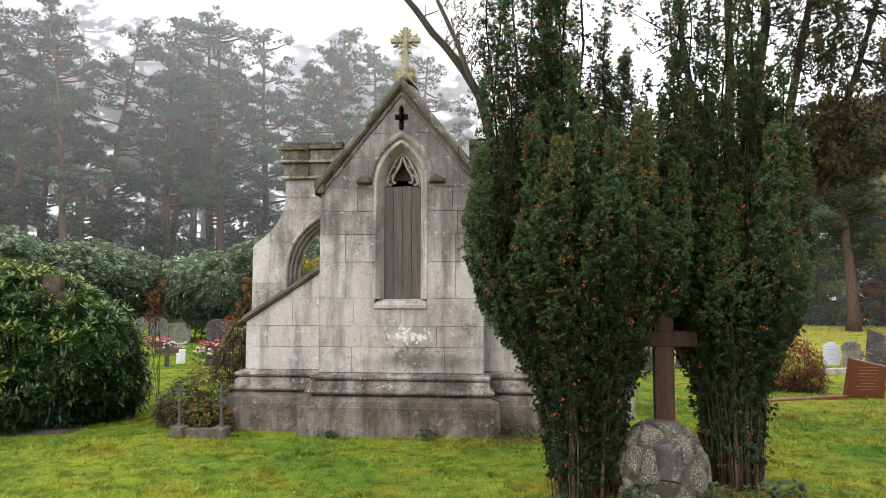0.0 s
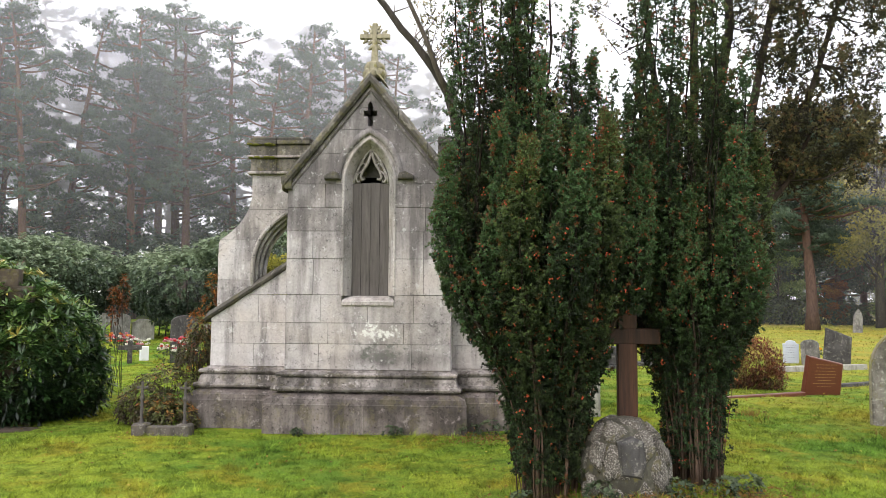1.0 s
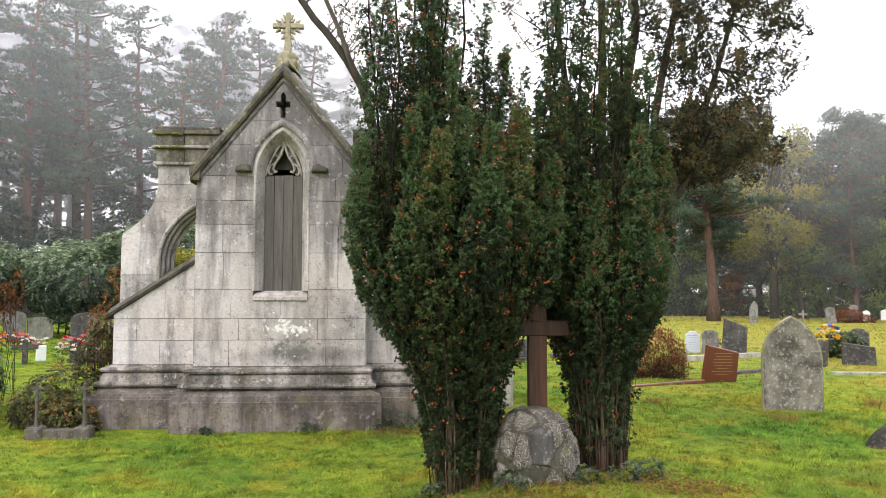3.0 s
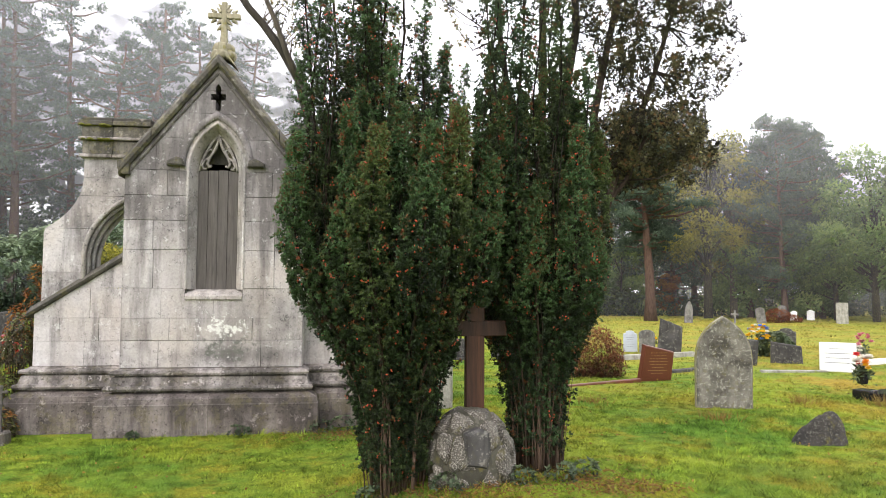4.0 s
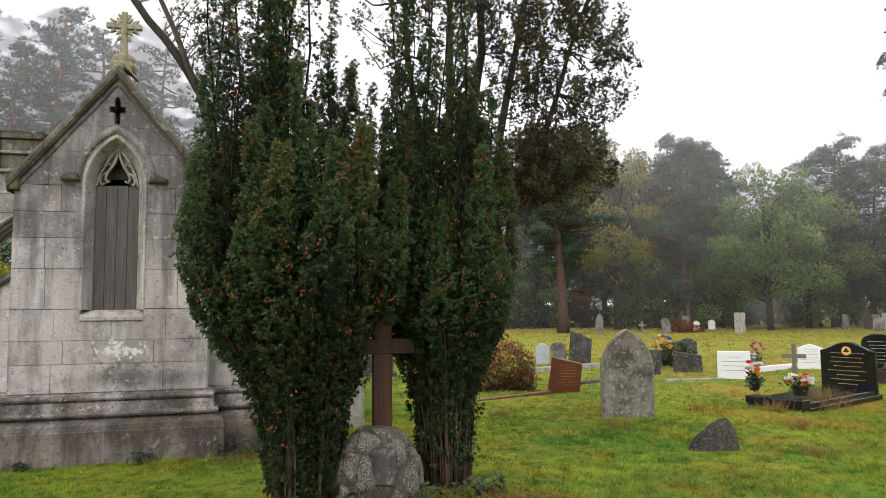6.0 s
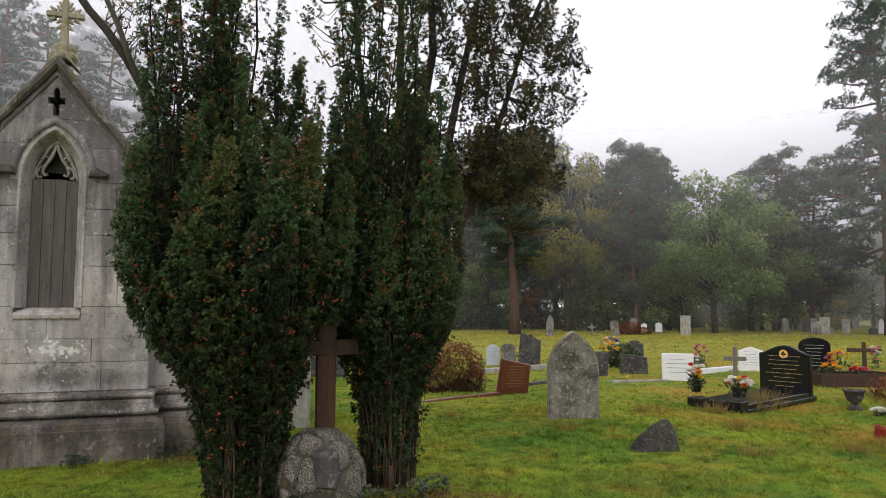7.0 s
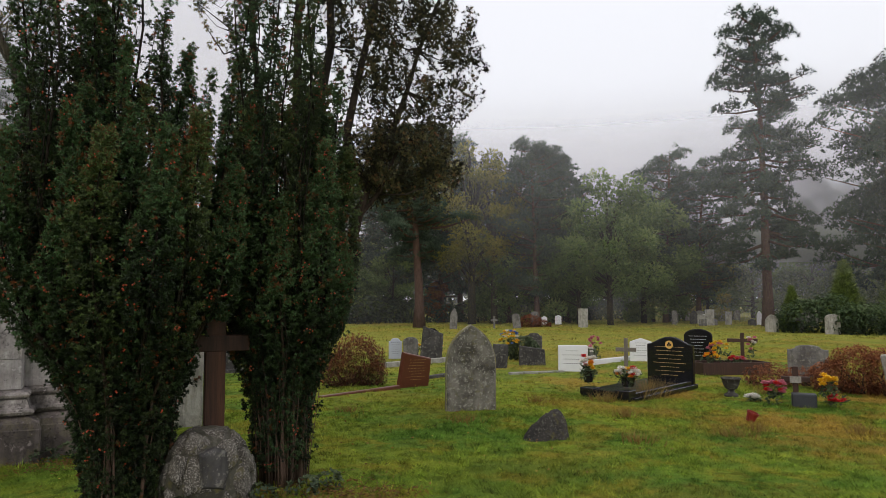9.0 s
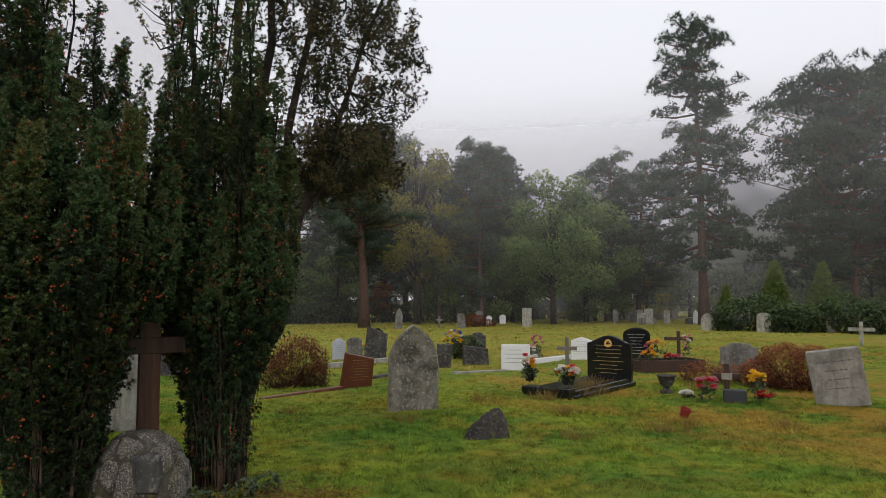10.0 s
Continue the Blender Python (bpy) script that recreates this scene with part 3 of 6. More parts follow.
tagged(new("fallen_leaves", cloud_mesh("fallen_leaves", *needles(rng, p, w, rng.random(len(p)), 1, 0.03, 0.02, 0.0, 0.1), M_LITTER)), "brown and yellow leaves fallen on the grass", "leaves", kind="stuff")

# needle litter and thin grass round the feet of the yews
rng = np.random.default_rng(14)
spots = np.array([(1.38, 4.85, 0.42), (2.56, 5.05, 0.42), (1.96, 4.72, 0.30), (0.95, 7.55, 0.30), (3.0, 4.75, 0.22)])
pick = spots[rng.integers(0, 5, 2600)]
p = np.stack([rng.normal(pick[:, 0], pick[:, 2]), rng.normal(pick[:, 1] - 0.1, pick[:, 2] * 0.6), np.zeros(2600)], -1)
p[:, 2] = lift(p[:, 0], p[:, 1]) + rng.uniform(0.012, 0.035, 2600)
w = unit(rng.normal(0, 1, p.shape) * [1, 1, 0.3])
tagged(new("needle_litter", cloud_mesh("needle_litter", *needles(rng, p, w, rng.random(len(p)) * 0.55, 2, 0.045, 0.006, 0.0, 0.4), M_LITTER)), "brown yew needles and twigs fallen on the grass", "litter", kind="stuff")

# ---- chapel ----
CX, FRONT = -0.45, 7.9
chapel = thing("mausoleum", "small gothic limestone mausoleum with boarded window, sooty and lichened", "mausoleum")
WING = FRONT + 0.28


def arch_half(z, r0, spring, rise):
    """Half the width at height z of a pointed arch with half-span r0 above its springing."""
    if z <= spring:
        return r0
    rad = (r0 * r0 + rise * rise) / (2 * r0)
    k = rad * rad - (z - spring) ** 2
    return max(0.0, math.sqrt(max(k, 0)) - (rad - r0))


SPRING, W_HALF, TRACERY = 2.93, 0.225, 0.44
HOOD_HALF, HOOD_RISE = 0.40, 0.66
GABLE_Z, GABLE_TOP, P_HALF = 2.98, 4.20, 0.985
SLOT = ((3.627, 0.028), (3.75, 0.028), (3.75, 0.08), (3.82, 0.08), (3.82, 0.028), (3.90, 0.028), (3.935, 0.0))


def inner(z):
    """Half-width of the void (window surround, slot) in the front at height z."""
    if z < 1.50:
        return 0.0
    if z < SPRING:
        return 0.315
    if z < SPRING + HOOD_RISE:
        return arch_half(z, HOOD_HALF, SPRING, HOOD_RISE)
    for (z0, w0), (z1, w1) in zip(SLOT, SLOT[1:]):
        if z0 <= z < z1:
            return w0 + (w1 - w0) * (z - z0) / (z1 - z0)
    return 0.0


def outer(z):
    return P_HALF if z < GABLE_Z else P_HALF * (GABLE_TOP - z) / (GABLE_TOP - GABLE_Z)


# courses of the front: lower and upper edge, and the upright joints' distances from the middle, left and right
COURSES = ((0.72, 1.02, (-0.58,), (0.53,)), (1.02, 1.27, (-0.47,), (0.43,)), (1.27, 1.60, (-0.565,), (0.545,)), (1.60, 2.03, (-0.66,), (0.66,)),
           (2.03, 2.36, (-0.67,), (0.66,)), (2.36, 2.64, (), (0.68,)), (2.64, 2.93, (-0.53,), (0.62,)), (2.93, 3.30, (-0.66,), (0.70,)),
           (3.30, 3.59, (-0.50,), (0.52,)), (3.59, 3.86, (), ()), (3.86, 4.19, (), ()))
rb = random.Random(5)
GAP = 0.0018


def course_stops(z0, z1):
    """Heights at which a block's sides are given: its edges, the sill's foot, the steps of the slot and some between."""
    lo, hi = z0 + GAP, z1 - GAP
    zs = [lo, hi] + [z for z in (1.4995, 1.5005) if lo < z < hi]
    if z1 > 2.95:
        zs += [lo + (hi - lo) * k / 6 for k in range(1, 6)] + [z + d for z, _ in SLOT for d in (-0.0005, 0.0005) if lo + 0.01 < z < hi - 0.01]
    return sorted(set(zs))


for z0, z1, left, right in COURSES:
    zs = course_stops(z0, z1)
    solid = not any(inner(z) for z in zs)
    edges = lambda side, cuts: [lambda z: inner(z)] + [(lambda z, c=c: c) for c in sorted(abs(q) for q in cuts)] + [lambda z: outer(z)]
    runs = []
    if solid and left and right:
        runs = [(lambda z: -outer(z), lambda z: left[0] - GAP), (lambda z: left[0] + GAP, lambda z: right[0] - GAP), (lambda z: right[0] + GAP, lambda z: outer(z))]
    else:
        for side, cuts in ((-1, left), (1, right)):
            e = edges(side, cuts)
            for k, (fa, fb) in enumerate(zip(e, e[1:])):
                ga, gb = (GAP if k else (0.0 if inner(zs[0]) else GAP)), (GAP if k < len(e) - 2 else 0.0)
                runs.append((lambda z, fa=fa, ga=ga, side=side: side * (fa(z) + ga), lambda z, fb=fb, gb=gb, side=side, fa=fa, ga=ga: side * max(fb(z) - gb, fa(z) + ga + 0.002)))
    for fa, fb in runs:
        poly = [(CX + fa(z), z) for z in zs] + [(CX + fb(z), z) for z in zs[::-1]]
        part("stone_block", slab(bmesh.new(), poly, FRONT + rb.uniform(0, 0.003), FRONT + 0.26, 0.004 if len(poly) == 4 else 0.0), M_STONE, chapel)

# backing behind the joints, with the window left open
bm = bmesh.new()
for side in (-1, 1):
    box(bm, *sorted((CX + side * 0.30, CX + side * 0.97)), FRONT + 0.03, FRONT + 0.28, 0.0, 2.93)
box(bm, CX - 0.35, CX + 0.35, FRONT + 0.03, FRONT + 0.28, 0.0, 1.48)
part("core", bm, M_JOINT, chapel)

# body behind the front
bm = bmesh.new()
box(bm, CX - 0.95, CX - 0.80, FRONT + 0.29, 11.3, 0.0, 3.1)
box(bm, CX + 0.80, CX + 0.95, FRONT + 0.29, 11.3, 0.0, 3.1)
box(bm, CX - 0.95, CX + 0.95, 11.3, 11.45, 0.0, 3.1)
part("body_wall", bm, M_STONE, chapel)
bm = bmesh.new()
slab(bm, [(CX - 1.0, 3.05), (CX + 1.0, 3.05), (CX, 4.12)], FRONT + 0.27, 11.5)
part("roof", bm, M_COPING, chapel, "stone slab roof behind the gable")
# added near-black sheet: interior darkness put into its colour, behind window and slot
bm = box(bmesh.new(), CX - 0.5, CX + 0.5, FRONT + 0.6, FRONT + 0.62, 0.02, 3.5)
part("inner_wall", bm, M_DARK, chapel)

# plinth: stepped and moulded courses round the front and the wings
PLINTH = ((0.0, 0.195), (0.335, 0.195), (0.345, 0.185), (0.40, 0.175), (0.452, 0.085), (0.456, 0.05), (0.47, 0.05), (0.478, 0.05), (0.481, 0.12), (0.505, 0.132), (0.53, 0.12), (0.533, 0.088), (0.56, 0.078),
          (0.626, 0.055), (0.629, 0.03), (0.643, 0.03), (0.646, 0.075), (0.67, 0.085), (0.69, 0.07), (0.70, 0.02), (0.722, -0.012))


def plinth_piece(name, x0, x1, y, depth, lo, hi, ends, material):
    """One moulded length; ends tells which ends turn the corner."""
    prof = [p for p in PLINTH if lo <= p[0] <= hi]
    path = []
    if ends[0]:
        path.append([(x0 - o, y + depth, z) for z, o in prof])
    path.append([(x0 - (o if ends[0] else 0), y - o, z) for z, o in prof])
    path.append([(x1 + (o if ends[1] else 0), y - o, z) for z, o in prof])
    if ends[1]:
        path.append([(x1 + o, y + depth, z) for z, o in prof])
    bm = bmesh.new()
    sweep(bm, prof, path)
    part(name, bm, material, chapel)


for x0, x1, y, ends, n in ((CX - P_HALF, CX + P_HALF, FRONT, (1, 1), 2), (CX - 2.02, CX - P_HALF - 0.0, WING, (1, 0), 2), (CX + P_HALF + 0.0, CX + 2.02, WING, (0, 1), 2)):
    for lo, hi, mt, nm in ((0.0, 0.47, M_PLINTH, "plinth_stone"), (0.47, 0.722, M_MOULD, "plinth_moulding")):
        cuts = [x0 + (x1 - x0) * (k / n + (0.06 if (lo > 0.1 and 0 < k < n) else 0)) for k in range(n + 1)]
        for k in range(n):
            plinth_piece(nm, cuts[k] + (0.0015 if k else 0), cuts[k + 1] - (0.0015 if k < n - 1 else 0), y, 0.3, lo, hi, (ends[0] and k == 0, ends[1] and k == n - 1), mt)
bm = bmesh.new()
box(bm, CX - P_HALF + 0.01, CX + P_HALF - 0.01, FRONT + 0.0, FRONT + 0.25, 0.0, 0.72)
for s in (-1, 1):
    box(bm, *sorted((CX + s * 2.0, CX + s * (P_HALF + 0.005))), WING + 0.01, WING + 0.45, 0.0, 0.715)
part("plinth_core", bm, M_PLINTH, chapel)


# gable coping, one raking length a side, with kneelers
def rake(bm, side, pts_in, pts_out, y0, y1):
    ring = lambda x, z, dz: [(CX + side * x, y0 + 0.03, z - 0.10 + dz), (CX + side * x, y0, z - 0.06 + dz), (CX + side * x, y0, z + dz), (CX + side * x, y0 + 0.05, z + 0.06 + dz), (CX + side * x, y1, z + 0.06 + dz), (CX + side * x, y1, z - 0.10 + dz)]
    sweep(bm, [0] * 6, [ring(*p, 0) for p in (pts_in, pts_out)], True)
    return bm


for s in (-1, 1):
    prev = (0.0, GABLE_TOP + 0.03)
    for k in (1, 2, 3):
        x = 1.04 * k / 3
        nxt = (x, GABLE_TOP + 0.03 - (GABLE_TOP - GABLE_Z) / P_HALF * x)
        part("gable_coping", rake(bmesh.new(), s, (prev[0] + (0.007 if k > 1 else 0), prev[1] - (0.0087 if k > 1 else 0)), nxt, FRONT - 0.075, FRONT + 0.34), M_COPING, chapel, "mossy raking gable coping")
        prev = nxt
    bm = slab(bmesh.new(), [(CX + s * a, b) for a, b in ((0.93, 2.86), (1.0, 2.86), (1.06, 2.93), (1.06, 3.02), (0.93, 3.05))], FRONT - 0.06, FRONT + 0.3, 0.008)
    part("kneeler", bm, M_COPING, chapel)
    # inner moulding under the coping
    bm = bmesh.new()
    k = (GABLE_TOP - GABLE_Z) / P_HALF
    ring = lambda x: [(CX + s * x, FRONT - y, GABLE_TOP - k * x - d) for y, d in ((-0.01, 0.155), (0.014, 0.15), (0.024, 0.13), (0.018, 0.11), (-0.01, 0.10))]
    sweep(bm, [0] * 5, [ring(0.0), ring(0.93)], True)
    part("gable_moulding", bm, M_STONE_UP, chapel)


# window surround, hood, tracery, boards
def arch_path(r0, spring, rise, z_start, n=10):
    """Points (x, z) from the left foot over the apex to the right foot."""
    left = [(-r0, z_start)] + [(-arch_half(spring + rise * math.sin(math.pi / 2 * k / n), r0, spring, rise), spring + rise * math.sin(math.pi / 2 * k / n)) for k in range(n + 1)]
    return left + [(-x, z) for x, z in left[::-1][1:]]


def band(bm, paths_y):
    """A moulded band between arches; each item is (path, y)."""
    rings = [[(CX + p[i][0], y, p[i][1]) for p, y in paths_y] for i in range(len(paths_y[0][0]))]
    return sweep(bm, [0] * len(paths_y), rings)


p1, p2, p3, p4 = arch_path(0.325, SPRING, 0.575, 1.59), arch_path(0.295, SPRING, 0.535, 1.59), arch_path(0.262, SPRING, 0.49, 1.59), arch_path(W_HALF, SPRING, TRACERY, 1.59)
part("window_surround", smooth(band(bmesh.new(), [(p1, FRONT + 0.02), (p1, FRONT - 0.006), (p2, FRONT - 0.004), (p2, FRONT + 0.02), (p3, FRONT + 0.06), (p3, FRONT + 0.075), (p4, FRONT + 0.12), (p4, FRONT + 0.30)])), M_SURROUND, chapel, "moulded pale window surround")
h1, h2, h3 = arch_path(0.41, SPRING + 0.08, 0.60, SPRING + 0.07), arch_path(0.375, SPRING + 0.07, 0.572, SPRING + 0.06), arch_path(0.34, SPRING + 0.05, 0.55, SPRING + 0.04)
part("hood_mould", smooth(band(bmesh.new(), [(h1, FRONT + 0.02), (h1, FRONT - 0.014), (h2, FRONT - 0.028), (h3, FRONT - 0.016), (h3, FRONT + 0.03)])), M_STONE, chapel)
fill1, fill2 = arch_path(0.402, SPRING, 0.665, SPRING - 0.01), arch_path(0.31, SPRING, 0.55, SPRING - 0.01)
part("arch_stones", band(bmesh.new(), [(fill1, FRONT + 0.2), (fill1, FRONT + 0.004), (fill2, FRONT + 0.002), (fill2, FRONT + 0.2)]), M_SURROUND, chapel)
for s in (-1, 1):
    bm = slab(bmesh.new(), [(CX + s * x, z) for x, z in ((0.345, 2.975), (0.53, 2.975), (0.535, 3.02), (0.50, 3.04), (0.43, 3.075), (0.36, 3.05))], FRONT - 0.085, FRONT + 0.02, 0.015)
    part("hood_stop", bm, M_COPING, chapel)
bm = bmesh.new()
slab(bm, [(CX - 0.312, 1.475), (CX + 0.312, 1.475), (CX + 0.312, 1.515), (CX - 0.312, 1.515)], FRONT - 0.022, FRONT + 0.2, 0.006)
path = [[(x, FRONT - 0.022, 1.515), (x, FRONT - 0.01, 1.53), (x, FRONT + 0.16, 1.60), (x, FRONT + 0.16, 1.5)] for x in (CX - 0.312, CX + 0.312)]
sweep(bm, [0] * 4, path, True)
part("window_sill", bm, M_SURROUND, chapel, "sloping stone sill with crusty pale lichen")

ribs, plate = bmesh.new(), bmesh.new()
up = lambda z: 2.955 + (z - 2.955) * 1.29
for s in (-1, 1):
    # cusped lights: a pair of curved bars and side cusps, before a pierced plate with the pointed opening
    for pts, r in ((((0.0, 3.29), (0.018, 3.20), (0.055, 3.13), (0.105, 3.07), (0.128, 3.02), (0.105, 2.985), (0.075, 3.0)), 0.017),
                   (((0.108, 3.068), (0.155, 3.05), (0.185, 3.0), (0.165, 2.965), (0.135, 2.972)), 0.015),
                   (((0.0, 3.285), (0.07, 3.22), (0.14, 3.12), (0.19, 3.03), (0.215, 2.95)), 0.017),
                   (((0.06, 3.125), (0.10, 3.15), (0.145, 3.11)), 0.012)):
        tube(ribs, [(CX + s * x, FRONT + 0.13, up(z)) for x, z in pts], [r] * len(pts), 6)
    rim = [(0.225, 2.955)] + [(arch_half(SPRING + TRACERY * q, W_HALF, SPRING, TRACERY), SPRING + TRACERY * q) for q in (0.12, 0.25, 0.4, 0.55, 0.7, 0.8, 0.9, 0.97)]
    hole = [(0.0, 3.225), (0.02, 3.16), (0.055, 3.11), (0.10, 3.065), (0.112, 3.03), (0.098, 3.0), (0.125, 2.985), (0.14, 2.955)]
    slab(plate, [(CX + s * x, z) for x, z in rim + [(0.0, SPRING + TRACERY - 0.006)]] + [(CX + s * x, up(z)) for x, z in hole], FRONT + 0.15, FRONT + 0.19)
part("tracery", smooth(ribs), M_SURROUND, chapel, "cusped stone window tracery")
part("tracery_plate", plate, M_COPING, chapel, "dark recessed stone between the tracery bars")
boards = []
for k in range(4):
    x0 = CX - 0.222 + 0.111 * k
    bm = box(bmesh.new(), x0 + 0.0015, x0 + 0.1095, FRONT + 0.135 + 0.003 * (k % 2), FRONT + 0.165, 1.585, 2.955 + 0.004 * (k % 3), 0.003)
    boards.append(part("board", bm, M_BOARD, chapel, "weathered grey-brown board"))
for z in (1.80, 2.42, 2.78):
    for k in range(8):
        x = CX - 0.2 + 0.0555 * k
        bm = bmesh.new()
        box(bm, x - 0.0035, x + 0.0035, FRONT + 0.128, FRONT + 0.137, z - 0.004, z + 0.004 + 0.05 * ((k * 7) % 3 == 0))
        part("nail", bm, M_IRON, boards[k // 2])


# side wings with scrolled outline, half-arch and raking lower wall
def curve(p0, p1, p2, n=8):
    return [((1 - t) ** 2 * p0[0] + 2 * t * (1 - t) * p1[0] + t * t * p2[0], (1 - t) ** 2 * p0[1] + 2 * t * (1 - t) * p1[1] + t * t * p2[1]) for t in (k / n for k in range(n + 1))]


def wing(s):
    x = lambda d: CX + s * d
    arch = [(1.50, 1.60), (1.50, 2.00)] + curve((1.50, 2.00), (1.46, 2.42), (1.0, 2.66), 8)[1:]
    # upper wall in courses, cut along the arch
    def arch_x(z):
        for (xa, za), (xb, zb) in zip(arch[1:], arch[2:]):
            if za <= z <= zb:
                return xa + (xb - xa) * (z - za) / (zb - za)
        return 1.50 if z < 2.0 else 0.99
    def out_x(z):
        pts = [(1.945, 1.3), (1.945, 2.25)] + curve((1.93, 2.28), (1.56, 2.50), (1.535, 2.85), 8) + [(1.535, 3.2)]
        for (xa, za), (xb, zb) in zip(pts, pts[1:]):
            if za <= z <= zb:
                return xa + (xb - xa) * (z - za) / (zb - za)
        return 1.535
    for z0, z1 in ((1.30, 1.78), (1.78, 2.28), (2.28, 2.66), (2.66, 2.87), (2.87, 3.13)):
        zs = [z0 + 0.002 + (z1 - z0 - 0.004) * k / 8 for k in range(9)]
        poly = [(x(arch_x(z)), z) for z in zs] + [(x(out_x(z)), z) for z in zs[::-1]]
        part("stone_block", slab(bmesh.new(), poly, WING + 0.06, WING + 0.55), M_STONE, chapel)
    # moulded rim of the half arch
    rim = arch[1:]
    for off, y in ((0.0, 0.04), (0.03, 0.10), (0.05, 0.20), (0.07, 0.32)):
        pts = [(x(a - off), WING + y, b - off * 0.6) for a, b in rim]
        part("arch_rim", smooth(tube(bmesh.new(), [(x(1.50 - off), WING + y, 1.55)] + pts, [0.03] * (len(pts) + 1), 6)), M_SURROUND, chapel)
    # raking lower wall with its coping
    lo_x, hi_x, lo_z, hi_z = 2.0, 0.985, 1.36, 2.02
    rk = lambda d: lo_z + (hi_z - lo_z) * (lo_x - d) / (lo_x - hi_x)
    for z0, z1, ds in ((0.722, 1.0, (0.985, 1.45, 1.99)), (1.0, 1.26, (0.985, 1.30, 1.72, 1.99)), (1.26, 1.6, (0.985, 1.40, 1.99)), (1.6, 2.0, (0.985, 1.60))):
        for d0, d1 in zip(ds, ds[1:]):
            zs = [(d0 + 0.002, z0 + 0.002), (d1 - 0.002, z0 + 0.002)]
            top = lambda d: min(z1 - 0.002, rk(d) - 0.02)
            pts = [d1 - 0.002 - (d1 - d0 - 0.004) * k / 8 for k in range(9)]
            poly = zs + [(d, max(top(d), z0 + 0.004)) for d in pts]
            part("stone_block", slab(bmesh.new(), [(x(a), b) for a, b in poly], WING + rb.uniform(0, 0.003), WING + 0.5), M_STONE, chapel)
    for d0, d1 in ((2.06, 1.72), (1.718, 1.36), (1.358, 0.985)):
        ring = lambda d: [(x(d), WING + y, rk(d) + z) for y, z in ((0.02, -0.07), (-0.04, -0.05), (-0.055, -0.02), (-0.02, 0.0), (0.08, 0.06), (0.3, 0.06), (0.3, -0.07))]
        part("raking_coping", sweep(bmesh.new(), [0] * 7, [ring(d0), ring(d1)], True), M_COPING, chapel)
    # cornice: two stepped courses with a mossy top
    for (z0, z1, o, mt) in ((3.10, 3.14, 0.05, M_MOULD), (3.14, 3.30, 0.02, M_COPING), (3.305, 3.34, 0.06, M_MOULD), (3.34, 3.47, 0.03, M_COPING), (3.475, 3.53, 0.06, M_COPING), (3.53, 3.57, 0.03, M_COPING)):
        for d0, d1 in ((0.80, 1.22), (1.224, 1.535 + o)):
            part("cornice_stone", box(bmesh.new(), *sorted((x(d0), x(d1))), WING + 0.05 - o, 11.3 if z0 > 3.13 else WING + 0.6, z0, z1, 0.008), mt, chapel)
    if s < 0:
        rm = np.random.default_rng(8)
        for k in range(34):
            bm = bmesh.new()
            c = Vector((x(rm.uniform(1.22, 1.56)), WING - 0.02 + rm.uniform(-0.02, 0.12), rm.choice([3.475, 3.31]) + 0.0))
            bmesh.ops.create_icosphere(bm, subdivisions=1, radius=rm.uniform(0.02, 0.04), matrix=Matrix.Translation(c) @ Matrix.Diagonal((1.4, 1, 0.6, 1)))
            part("moss_cushion", bm, M_MOSS, chapel, "bright green moss")


wing(-1)
wing(1)

# cross finial
fin = thing("cross_finial", "lichened yellow stone cross on the gable apex", "cross")
FX, FY = CX + 0.03, FRONT + 0.1
bm = bmesh.new()
slab(bm, [(FX + a, b) for a, b in ((-0.17, 4.13), (-0.05, 4.32), (-0.045, 4.42), (0.045, 4.42), (0.05, 4.32), (0.17, 4.13), (0.0, 4.30))], FY - 0.13, FY + 0.1, 0.01)
part("saddle", bm, M_LICHEN, fin)
bm = bmesh.new()
for k in range(8):
    a = math.pi / 4 * k
    for z, r, o in ((4.29, 0.055, 0.095), (4.37, 0.05, 0.08)):
        bmesh.ops.create_icosphere(bm, subdivisions=2, radius=r, matrix=Matrix.Translation((FX + o * math.cos(a), FY + o * math.sin(a), z)) @ Matrix.Diagonal((1, 1, 1.25, 1)))
part("carved_knop", smooth(bm), M_LICHEN, fin, "carved leaf knop")
bm = bmesh.new()
slab(bm, [(FX + a, b) for a, b in ((-0.042, 4.40), (0.042, 4.40), (0.03, 4.71), (0.03, 4.93), (-0.03, 4.93), (-0.03, 4.71))], FY - 0.035, FY + 0.035, 0.008)
part("shaft", bm, M_LICHEN, fin)
bm = bmesh.new()
for s in (-1, 1):
    box(bm, *sorted((FX + s * 0.03, FX + s * 0.185)), FY - 0.032, FY + 0.032, 4.735, 4.795, 0.006)
part("cross_arm", bm, M_LICHEN, fin)
for sx in (-1, 1):
    for dx, dz in ((0.06, 4.84), (0.06, 4.69), (0.125, 4.825), (0.125, 4.705), (0.045, 4.885), (0.055, 4.62)):
        bm = bmesh.new()
        bmesh.ops.create_cone(bm, cap_ends=True, segments=5, radius1=0.034, radius2=0.008, depth=0.07, matrix=Matrix.Translation((FX + sx * dx, FY, dz)) @ Matrix.Rotation(sx * (0.8 if dz > 4.76 else 2.3), 4, "Y"))
        part("crocket", bm, M_LICHEN, fin)


